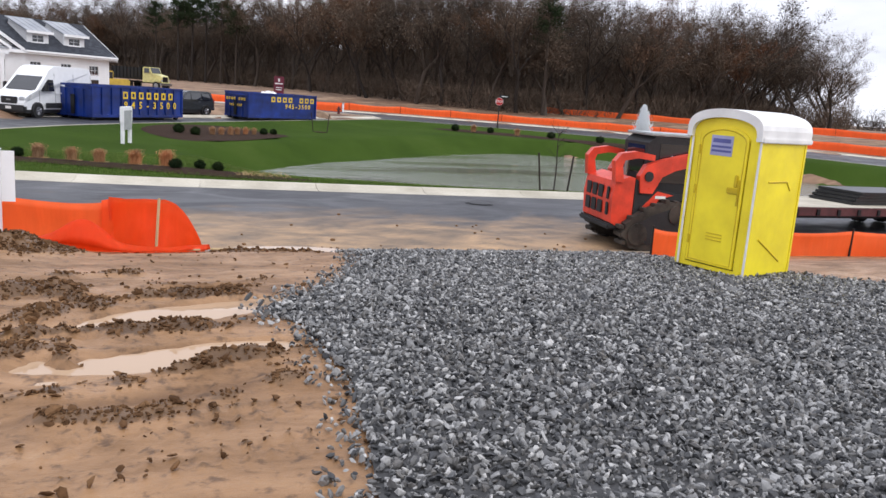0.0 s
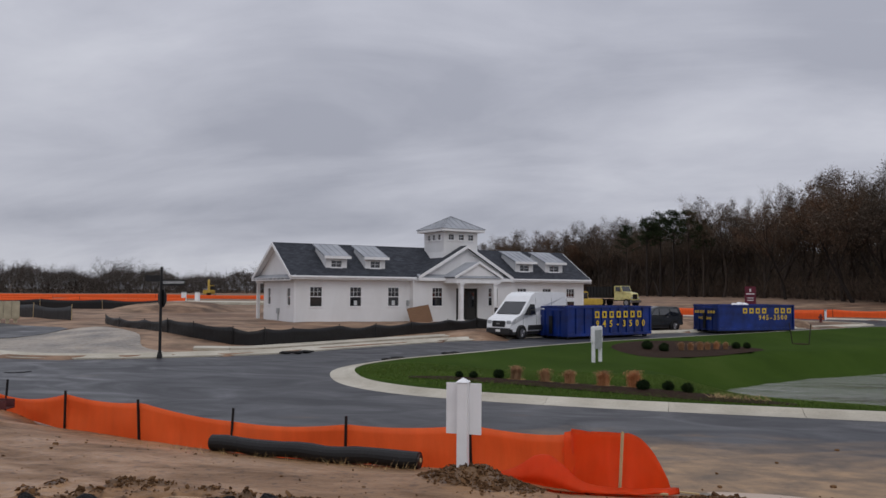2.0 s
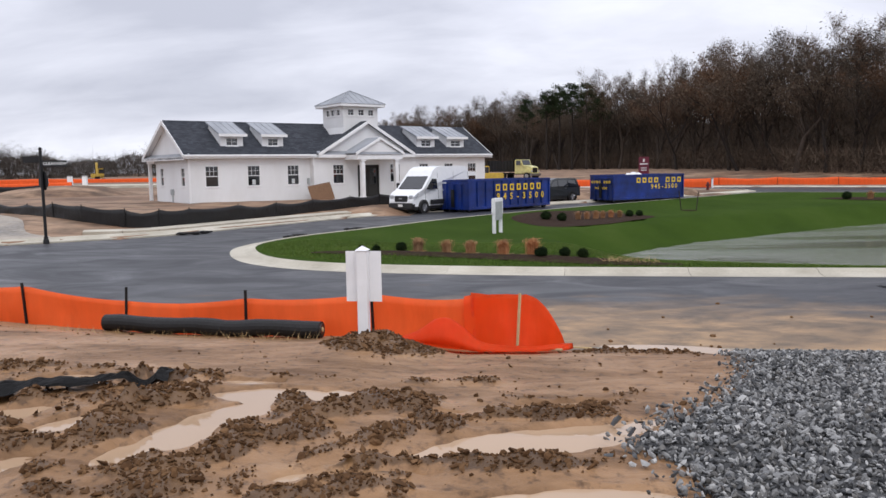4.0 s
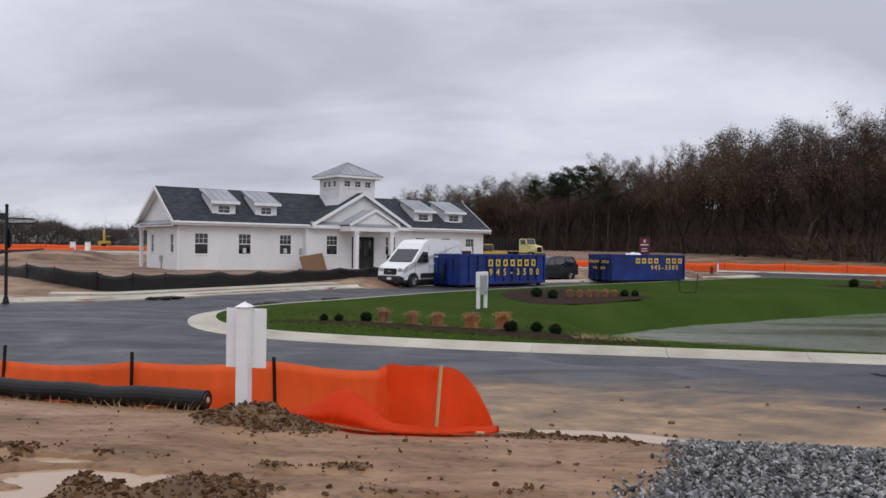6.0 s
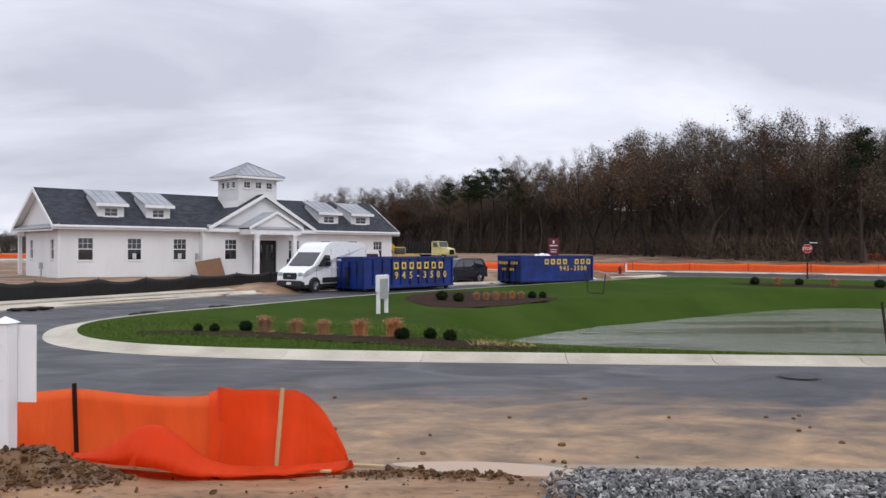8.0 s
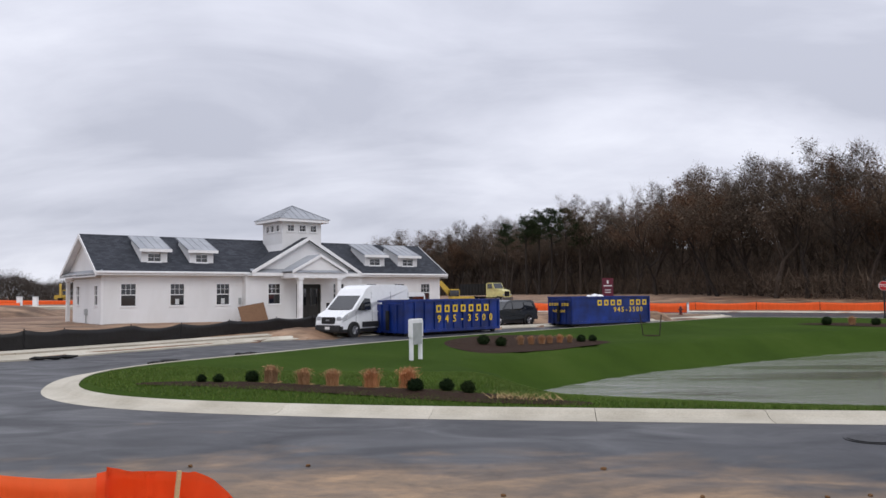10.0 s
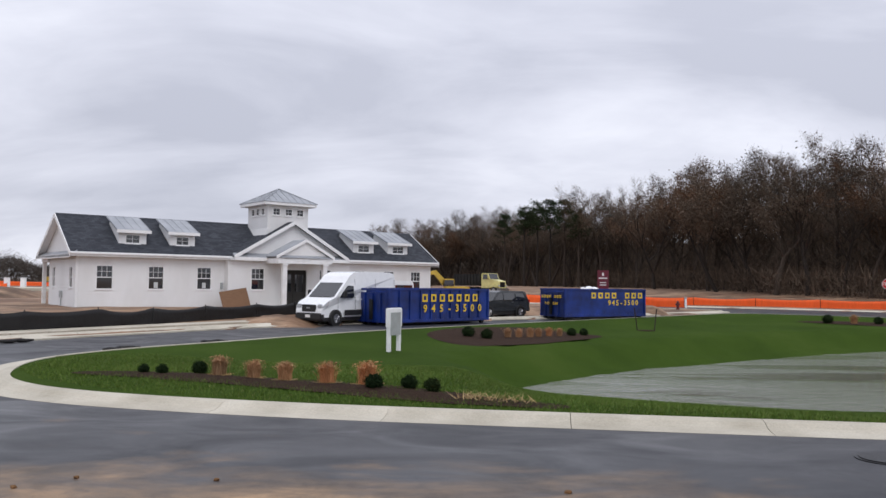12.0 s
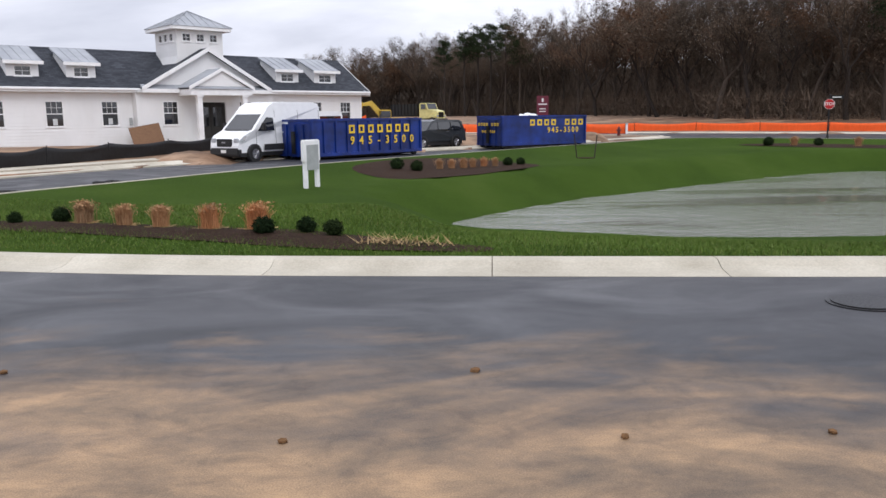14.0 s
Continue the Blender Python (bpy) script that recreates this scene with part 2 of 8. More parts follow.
def pond_material():
    """Shallow pond: calm strips mirror the bank, wind-ruffled strips catch the sky."""
    m = Mat("pond_water", 0.06, spec=0.6)
    m.b.inputs["IOR"].default_value = 1.33
    m.color(m.ramp(m.noise(0.12, 5, world=True), [(0.35, (0.15, 0.155, 0.12)), (0.65, (0.21, 0.215, 0.185))]))
    ruffle = m.ramp(m.noise(0.16, 5, 0.55, (0.5, 2.2, 1.0, -12), world=True, distort=0.4), [(0.38, (0.15,) * 3), (0.48, (1.0,) * 3)])
    ripple = m.noise(2.6, 4, 0.6, (0.7, 2.0, 1.0, 15), world=True)
    m.bump(m.math("MULTIPLY", ripple, ruffle), 0.85, 0.06)
    return m.m


def mulch_material():
    m = Mat("bark_mulch", 0.95, spec=0.08)
    fine_n = m.noise(26, 7, 0.7, world=True)
    m.color(m.ramp(fine_n, [(0.3, (0.012, 0.008, 0.006)), (0.55, (0.045, 0.027, 0.019)), (0.75, (0.10, 0.065, 0.045))]))
    m.bump(fine_n, 0.9, 0.05)
    return m.m


def siding_material():
    m = Mat("white_lap_siding", 0.6)
    s = m.n.new("ShaderNodeSeparateXYZ")
    m.l.new(m.co, s.inputs[0])
    lap = m.math("FRACT", m.math("MULTIPLY", s.outputs[2], 1 / 0.16))
    stain = m.noise(0.6, 6, 0.6, (1.0, 1.0, 0.35))
    m.color(m.ramp(stain, [(0.25, (0.69, 0.685, 0.675)), (0.6, (0.79, 0.79, 0.79))]))
    m.bump(m.math("ADD", m.math("MULTIPLY", lap, 0.3), m.noise(30, 4)), 0.3, 0.006)
    return m.m


def shingle_material():
    m = Mat("asphalt_shingles", 0.9, spec=0.25)
    br = m.n.new("ShaderNodeTexBrick")
    br.inputs["Scale"].default_value = 1.0
    br.inputs["Brick Width"].default_value, br.inputs["Row Height"].default_value = 0.32, 0.15
    br.inputs["Mortar Size"].default_value = 0.006
    br.inputs["Color1"].default_value, br.inputs["Color2"].default_value = (0.030, 0.034, 0.043, 1), (0.056, 0.061, 0.073, 1)
    br.inputs["Mortar"].default_value = (0.012, 0.013, 0.016, 1)
    m.l.new(m.co, br.inputs["Vector"])
    m.color(m.mix(1.0, br.outputs["Color"], m.ramp(m.noise(1.2, 5), [(0.3, (0.85,) * 3), (0.7, (1.1,) * 3)]), "MULTIPLY"))
    m.bump(m.math("ADD", m.noise(60, 3), br.outputs["Fac"]), 0.35, 0.015)
    return m.m


def fabric_material(name, c, alpha=1.0, weave=220.0, through=0.25):
    """Woven plastic cloth: folds, fine weave, and some light let through."""
    m = Mat(name, 0.5, spec=0.35)
    fold = m.noise(1.4, 5, 0.6, (3.0, 1.0, 0.8))
    m.color(m.ramp(fold, [(0.25, tuple(v * 0.8 for v in c)), (0.65, c)]))
    dirt = m.noise(weave, 2)
    m.bump(m.math("ADD", m.math("MULTIPLY", fold, 3.0), m.math("MULTIPLY", dirt, 0.3)), 0.4, 0.03)
    m.b.inputs["Transmission Weight"].default_value = 0.0
    tr = m.n.new("ShaderNodeBsdfTranslucent")
    tr.inputs[0].default_value = (*c, 1)
    mx = m.n.new("ShaderNodeMixShader")
    mx.inputs[0].default_value = through
    m.l.new(m.b.outputs[0], mx.inputs[1])
    m.l.new(tr.outputs[0], mx.inputs[2])
    m.l.new(mx.outputs[0], m.n["Material Output"].inputs[0])
    return m.m


def bark_material(name, a, b):
    m = Mat(name, 0.9, spec=0.2)
    n1 = m.noise(1.5, 6, 0.6, (6.0, 6.0, 0.6))
    tone = m.ramp(n1, [(0.3, a), (0.7, b)])
    m.color(m.mix(1.0, tone, m.ramp(m.rand(), [(0.0, (0.7, 0.7, 0.72)), (0.5, (1.0, 0.95, 0.92)), (1.0, (1.3, 1.2, 1.1))]), "MULTIPLY"))
    m.bump(n1, 0.6, 0.05)
    return m.m


def twig_material(name, a, b):
    m = Mat(name, 0.9, spec=0.1)
    tone = m.ramp(m.island(), [(0.0, a), (1.0, b)])
    m.color(m.mix(1.0, tone, m.ramp(m.rand(), [(0.0, (0.72, 0.75, 0.78)), (0.45, (1.0, 0.97, 0.93)), (0.85, (1.1, 1.0, 0.92)), (1.0, (1.35, 1.02, 0.85))]), "MULTIPLY"))
    return m.m


def wood_material(name, a, b, scale=6.0):
    m = Mat(name, 0.7)
    grain = m.noise(scale, 7, 0.6, (1.0, 12.0, 12.0), distort=0.3)
    m.color(m.ramp(grain, [(0.3, a), (0.7, b)]))
    m.bump(grain, 0.25, 0.01)
    return m.m


def metal_roof_material():
    m = Mat("standing_seam_metal", 0.55, 0.15)
    m.color(m.ramp(m.noise(0.9, 5), [(0.3, (0.26, 0.275, 0.30)), (0.7, (0.36, 0.375, 0.40))]))
    return m.m


def glass_material(name, c, rough=0.04):
    m = Mat(name, rough, spec=0.9)
    m.color(m.ramp(m.noise(1.5, 3), [(0.4, tuple(v * 0.7 for v in c)), (0.6, c)]))
    return m.m


CLODS = clod_material()
MUD, FIELD, ASPHALT, LAWN, BLADES = mud_material(), field_material(), asphalt_material(), grass_ground_material(), blade_material()
# Bed under the stones, coloured dark for the shade in their gaps.
GRAVEL_BED = plain("gravel_gap_shade", (0.045, 0.045, 0.046), 0.8, vary=0.4, scale=6.0, bump=0.6)
SILT_CONCRETE = plain("silt_stained_concrete", (0.27, 0.22, 0.16), 0.42, vary=0.5, scale=0.4, bump=0.2)
CONCRETE, STONE, MULCH = concrete_material(), stone_material(), mulch_material()
POND = pond_material()
PUDDLE = water_material("muddy_puddle_water", (0.47, 0.325, 0.21), 0.02, 3.0, 0.04)
SIDING, SHINGLE, METAL_ROOF = siding_material(), shingle_material(), metal_roof_material()
WHITE_TRIM = plain("white_trim_paint", (0.82, 0.82, 0.82), 0.45, vary=0.04)
WHITE_VINYL = plain("white_vinyl", (0.82, 0.82, 0.83), 0.4, vary=0.04)
GLASS_DARK = glass_material("dark_window_glass", (0.018, 0.02, 0.023))
STICKER = plain("window_sticker", (0.6, 0.62, 0.62), 0.6)
# Near-black colour stands for missing light in the rooms, doorway and skip load.
UNLIT_DARK = plain("painted_unlit_dark", (0.03, 0.028, 0.026), 0.9)
PLYWOOD = wood_material("weathered_plywood", (0.13, 0.066, 0.032), (0.235, 0.125, 0.062))
OCHRE_LUMBER = wood_material("ochre_lumber", (0.30, 0.16, 0.05), (0.52, 0.31, 0.11))
LUMBER = wood_material("pale_lumber", (0.40, 0.29, 0.14), (0.58, 0.44, 0.24))
ORANGE = fabric_material("orange_woven_fabric", (1.0, 0.19, 0.038), through=0.38)
ORANGE_DOUBLED = fabric_material("doubled_orange_fabric", (1.0, 0.135, 0.022), through=0.42)
BLACK_FABRIC = fabric_material("black_woven_fabric", (0.010, 0.009, 0.009), through=0.05)
BLACK_PLASTIC = plain("black_plastic", (0.014, 0.014, 0.015), 0.35, vary=0.3)
BLACK_METAL = plain("black_metal", (0.012, 0.012, 0.013), 0.4, 0.3, vary=0.3)
RUBBER = plain("tyre_rubber", (0.014, 0.014, 0.014), 0.85, vary=0.3)
STEEL = plain("steel", (0.35, 0.35, 0.36), 0.35, 0.9)
BLUE = plain("blue_bin_paint", (0.004, 0.024, 0.17), 0.42, vary=0.35, scale=1.2)
BLUE_DARK = plain("worn_blue_bin_paint", (0.003, 0.018, 0.12), 0.5, vary=0.4, scale=1.2)
YELLOW_INK = plain("yellow_lettering", (0.78, 0.52, 0.03), 0.5, vary=0.15)
VAN_WHITE = plain("white_vehicle_paint", (0.80, 0.81, 0.82), 0.22, vary=0.03, bump=0)
VAN_TRIM = plain("dark_bumper_plastic", (0.02, 0.02, 0.021), 0.55, vary=0.2)
SUV_GREY = plain("dark_grey_vehicle_paint", (0.03, 0.033, 0.036), 0.22, vary=0.1, bump=0)
LAMP_GLASS = plain("headlamp_lens", (0.5, 0.52, 0.54), 0.1, 0.2)
TAIL_RED = plain("red_lamp_lens", (0.35, 0.01, 0.01), 0.2)
SAFETY_YELLOW = plain("yellow_machine_paint", (0.52, 0.36, 0.05), 0.45)
LIME_YELLOW = plain("pale_yellow_cab_paint", (0.62, 0.57, 0.24), 0.35)
POTTY_YELLOW = plain("yellow_moulded_plastic", (0.95, 0.75, 0.03), 0.42, vary=0.1, scale=2.0)
POTTY_LINE = plain("yellow_plastic_recess", (0.62, 0.44, 0.006), 0.5)
POTTY_WHITE = plain("white_moulded_plastic", (0.80, 0.79, 0.77), 0.4, vary=0.07)
LABEL_BLUE = plain("pale_blue_label", (0.36, 0.37, 0.58), 0.4)
INK_BLUE = plain("blue_ink", (0.10, 0.11, 0.32), 0.5)
LOADER_RED = plain("orange_red_machine_paint", (0.70, 0.055, 0.025), 0.35, vary=0.2)
LOADER_DARK = plain("charcoal_machine_paint", (0.016, 0.016, 0.017), 0.7, vary=0.25)
TRACK_MUD = plain("mud_caked_rubber", (0.045, 0.036, 0.028), 0.9, vary=0.5, bump=0.5)
LETTER_WHITE = plain("white_lettering", (0.75, 0.74, 0.72), 0.5)
STOP_RED = plain("red_sign_sheeting", (0.5, 0.012, 0.015), 0.4)
MAROON = plain("maroon_sign_board", (0.12, 0.008, 0.022), 0.45)
MAROON_STEEL = plain("maroon_primed_metal", (0.085, 0.022, 0.022), 0.5, vary=0.3)
GREEN_PLASTIC = plain("green_utility_plastic", (0.03, 0.34, 0.21), 0.45)
DARK_GREEN = plain("dark_green_box_plastic", (0.012, 0.11, 0.055), 0.5)
TAN_METAL = plain("tan_enamel", (0.40, 0.35, 0.24), 0.5)
GREY_METAL = plain("grey_galvanised_metal", (0.42, 0.44, 0.44), 0.5, 0.3)
HYDRANT_RED = plain("hydrant_paint", (0.10, 0.012, 0.012), 0.5)
BARK = bark_material("grey_brown_bark", (0.026, 0.021, 0.018), (0.062, 0.051, 0.043))
TWIG = twig_material("bare_twigs", (0.057, 0.045, 0.036), (0.148, 0.116, 0.09))
# Greyed twig colour that paints distance haze onto the far trees.
TWIG_HAZED = twig_material("haze_greyed_twigs", (0.062, 0.052, 0.044), (0.145, 0.12, 0.102))
TWIG_RED = twig_material("last_russet_leaves", (0.075, 0.045, 0.028), (0.16, 0.095, 0.06))
NEEDLES = twig_material("pine_needles", (0.014, 0.024, 0.011), (0.04, 0.058, 0.026))
SHRUB = twig_material("evergreen_shrub_leaves", (0.006, 0.014, 0.005), (0.022, 0.042, 0.014))
REED = twig_material("tawny_ornamental_grass", (0.30, 0.165, 0.085), (0.52, 0.33, 0.19))
STRAW = twig_material("straw_stems", (0.30, 0.21, 0.10), (0.52, 0.40, 0.22))
SPRAY = plain("white_water_spray", (0.82, 0.84, 0.86), 0.25, vary=0.03, bump=0)

# ---- mesh helpers ----
from mathutils import geometry


def part(name, bm, material, parent=None, label="", smooth=False):
    """Link a bmesh as one mesh object under a thing or a part."""
    me = bpy.data.meshes.new(name)
    bmesh.ops.recalc_face_normals(bm, faces=bm.faces)
    bm.to_mesh(me)
    bm.free()
    return part_mesh(name, me, material, parent, label, smooth)


def part_mesh(name, me, material, parent=None, label="", smooth=False):
    me.materials.append(material)
    if smooth:
        me.shade_smooth()
    ob = new(name, me)
    if parent is not None:
        ob.parent = parent
    if label:
        ob["label"] = label
    return ob


def thing(name, m, label, category, group="", kind=""):
    """An Empty at a thing's base that parents its parts."""
    ob = new(name)
    ob.empty_display_size = 0.2
    ob.matrix_world = m
    return tagged(ob, label, category, group, kind)


def box(bm, x0, x1, y0, y1, z0, z1, bevel=0.0, m=None):
    made = bmesh.ops.create_cube(bm, size=1.0)["verts"]
    t = Matrix.Translation(((x0 + x1) / 2, (y0 + y1) / 2, (z0 + z1) / 2)) @ Matrix.Diagonal((abs(x1 - x0), abs(y1 - y0), abs(z1 - z0), 1))
    bmesh.ops.transform(bm, matrix=(m @ t) if m else t, verts=made)
    if bevel:
        edges = list({e for v in made for e in v.link_edges})
        bmesh.ops.bevel(bm, geom=edges, offset=bevel, segments=2, affect="EDGES")
    return bm


def boxes(*rows, bevel=0.0):
    bm = bmesh.new()
    for r in rows:
        box(bm, *r, bevel=bevel)
    return bm


def prism(bm, pts, axis, a, b, m=None):
    """A polygon drawn in the plane across an axis, pushed from a to b along it."""
    def at(p, d):
        v = {"x": (d, p[0], p[1]), "y": (p[0], d, p[1]), "z": (p[0], p[1], d)}[axis]
        return (m @ Vector(v)) if m else Vector(v)
    lo, hi = [bm.verts.new(at(p, a)) for p in pts], [bm.verts.new(at(p, b)) for p in pts]
    n = len(pts)
    bm.faces.new(lo), bm.faces.new(hi[::-1])
    for i in range(n):
        bm.faces.new((lo[i], hi[i], hi[(i + 1) % n], lo[(i + 1) % n]))
    return bm


def tube(bm, pts, radii, sides=8, closed_ends=True):
    """A tapered tube along points."""
    rings = []
    for i, p in enumerate(pts):
        p = Vector(p)
        d = (Vector(pts[min(i + 1, len(pts) - 1)]) - Vector(pts[max(i - 1, 0)])).normalized()
        a = d.cross(Vector((0, 0, 1)) if abs(d.z) < 0.9 else Vector((1, 0, 0))).normalized()
        b = d.cross(a)
        r = radii[i] if isinstance(radii, (list, tuple)) else radii
        rings.append([bm.verts.new(p + r * (math.cos(k * 2 * math.pi / sides) * a + math.sin(k * 2 * math.pi / sides) * b)) for k in range(sides)])
    for r0, r1 in zip(rings, rings[1:]):
        for k in range(sides):
            bm.faces.new((r0[k], r0[(k + 1) % sides], r1[(k + 1) % sides], r1[k]))
    if closed_ends:
        bm.faces.new(rings[0][::-1]), bm.faces.new(rings[-1])
    return bm


def disc(bm, radius, y0, y1, centre=(0, 0), sides=24, axis="y"):
    """A round plate or drum across an axis."""
    pts = [(centre[0] + radius * math.cos(k * 2 * math.pi / sides), centre[1] + radius * math.sin(k * 2 * math.pi / sides)) for k in range(sides)]
    return prism(bm, pts, axis, y0, y1)


def letters(name, text, size, material, m, parent, depth=0.006, spread=1.0):
    """Words in the built-in font as a flat raised mesh."""
    cu = bpy.data.curves.new(name, "FONT")
    cu.body, cu.size, cu.extrude, cu.resolution_u = text, size, depth, 2
    cu.align_x, cu.align_y, cu.space_character = "CENTER", "CENTER", spread
    cu.offset = size * 0.018
    tmp = bpy.data.objects.new(name, cu)
    me = bpy.data.meshes.new_from_object(tmp)
    bpy.data.objects.remove(tmp)
    bpy.data.curves.remove(cu)
    me.transform(m)
    return part_mesh(name, me, material, parent)


# ---- plan of the ground ----
def smooth_line(pts, n=6, closed=False):
    """A flowing line through a few corner points."""
    p = np.array(pts, float)
    k = len(p)
    res = []
    for i in range(k if closed else k - 1):
        a, b, c, d = (p[(i + j) % k] if closed else p[min(max(i + j, 0), k - 1)] for j in (-1, 0, 1, 2))
        for t in np.linspace(0, 1, n, endpoint=False):
            res.append(0.5 * (2 * b + (c - a) * t + (2 * a - 5 * b + 4 * c - d) * t * t + (3 * b - a - 3 * c + d) * t**3))
    if not closed:
        res.append(p[-1])
    return np.array(res)


def inside(poly, x, y):
    x, y = np.asarray(x, float), np.asarray(y, float)
    hit = np.zeros(np.broadcast(x, y).shape, bool)
    for (x0, y0), (x1, y1) in zip(poly, np.roll(poly, -1, 0)):
        cross = (y0 > y) != (y1 > y)
        hit ^= cross & (x < (x1 - x0) * (y - y0) / (y1 - y0 + 1e-12) + x0)
    return hit


def away(poly, x, y, closed=True):
    """The distance from points to a line of corners."""
    x, y = np.asarray(x, float), np.asarray(y, float)
    best = np.full(np.broadcast(x, y).shape, 1e9)
    ends = np.roll(poly, -1, 0) if closed else poly[1:]
    for (x0, y0), (x1, y1) in zip(poly if closed else poly[:-1], ends):
        dx, dy = x1 - x0, y1 - y0
        t = np.clip(((x - x0) * dx + (y - y0) * dy) / (dx * dx + dy * dy + 1e-12), 0, 1)
        best = np.minimum(best, np.hypot(x - x0 - t * dx, y - y0 - t * dy))
    return best


def ease(a, b, v):
    t = np.clip((np.asarray(v, float) - a) / (b - a), 0, 1)
    return t * t * (3 - 2 * t)


ISLAND = smooth_line([(14, 9.25), (6, 9.6), (1.1, 9.95), (-3.0, 10.74), (-5.5, 12.12), (-7.05, 14.28), (-7.9, 17.2), (-7.2, 20.6), (-4.9, 25.0),
                      (-1.2, 32.0), (6.4, 42.3), (15, 53), (21, 60.2), (24.5, 61.4), (30, 58.8), (38, 53), (45, 43), (49, 33), (52, 22), (53, 12), (50, 8.2), (30, 8.6)], 5, True)
WATER = smooth_line([(4.9, 24.3), (9.6, 31.0), (13.5, 34.4), (21.2, 41.0), (28, 45), (34, 43.5), (40, 38), (44, 31.4), (45, 25.5), (41, 22.2),
                     (30, 20.6), (21, 21.2), (16.8, 20.9), (12.5, 21.0), (7.6, 22.7)], 4, True)
FAR_KERB = smooth_line([(-62, 42), (-45, 31), (-35.7, 25.0), (-29, 20.8), (-23.6, 17.6), (-20.4, 16.5), (-17.4, 17.3), (-14.6, 19.6), (-12.4, 22.0), (-10.2, 26.8), (-6.2, 34.2),
                        (0.4, 41.6), (8, 48.6), (15, 55.6), (20.6, 61.6), (23.6, 65.5), (22.8, 69.4), (16, 73.5), (-10, 82)], 5)
OUTER = smooth_line([(-10, 92), (20, 82), (34, 76), (50, 64), (60, 47), (64, 28), (66, 2)], 5)


def lot_edge(x):
    """y of the road's edge along the near lot."""
    x = np.asarray(x, float)
    return 1.85 - 0.03 * np.clip(x - 4, 0, 20) + 0.12 * np.clip(-2 - x, 0, 14) ** 1.45 + 0.42 * np.clip(-16 - x, 0, 60)


def terrain(x, y):
    x, y = np.asarray(x, float), np.asarray(y, float)
    road = -0.58 + 0.08 * ease(-8, -20, x) * 1.0 - 0.02 * ease(20, 45, y)
    # near lot, from the road's edge back to the house pads
    s = y - lot_edge(x)
    path_side = np.interp(s, [-30, -14, -12.2, -11.1, -9.6, -8.5, -5.4, -3.9, -2.0, -0.9, 0], [0.8, 0.62, 0.57, 0.45, 0.17, 0.1, 0.07, -0.06, -0.16, -0.40, -0.56])
    left_side = np.interp(s, [-30, -14, -12.2, -11.1, -9.6, -8.5, -5.4, -3.9, -1.9, -0.7, -0.1, 0], [0.8, 0.6, 0.55, 0.42, 0.2, 0.14, 0.09, 0.03, -0.06, -0.22, -0.4, -0.5])
    right_side = np.interp(s, [-30, -14, -9, -5, -3, -1.4, 0], [0.8, 0.62, 0.2, 0.03, -0.10, -0.36, -0.56])
    w = ease(1.3, -0.5, x)
    lot = path_side * (1 - w) + left_side * w
    w = ease(6.5, 10.0, x)
    lot = lot * (1 - w) + right_side * w
    lot = lot + ease(-7.5, -13, x) * 0.3 * ease(1.0, -0.6, s)
    # island lawn with the basin
    inner = np.where(inside(ISLAND, x, y), away(ISLAND, x, y), 0)
    lawn = -0.50 + 0.08 * ease(0.7, 2.6, inner) * ease(20, 13, y) * ease(6.0, 3.0, x) - 0.36 * ease(13, 24, y) * ease(0.5, 6, inner)
    wet = inside(WATER, x, y)
    shore = away(WATER, x, y)
    basin = np.where(wet, -1.95 - 0.9 * ease(0, 5, shore), -1.95 + (lawn + 1.95) * ease(-0.25, 2.4, shore))
    ramp_side = ease(26, 21, y) * ease(3.2, 6.0, x)
    basin = np.where(wet, basin, basin * (1 - ramp_side) + ramp_side * np.minimum(lawn, -1.95 + 1.47 * np.clip(shore / 11.0, 0, 1) ** 0.9))
    z = np.where(inner > 0, basin, road)
    # land beyond the far kerb and the outer road
    beyond = inside(np.vstack([FAR_KERB, [(-10, 900), (-900, 900), (-900, 2.5)]]), x, y)
    d = away(FAR_KERB, x, y, False)
    z = np.where(beyond, road + 0.10 + 0.42 * ease(1.2, 10, d) + 0.1 * ease(10, 80, d), z)
    outside = inside(np.vstack([OUTER, [(900, 2), (900, 900), (-10, 900)]]), x, y)
    d2 = away(OUTER, x, y, False)
    z = np.where(outside, road + 0.1 + 0.35 * ease(1, 14, d2) + 1.15 * ease(10, 42, d2), z)
    return np.where(s < 0, lot, z)


def ground_z(x, y):
    return float(terrain(x, y))


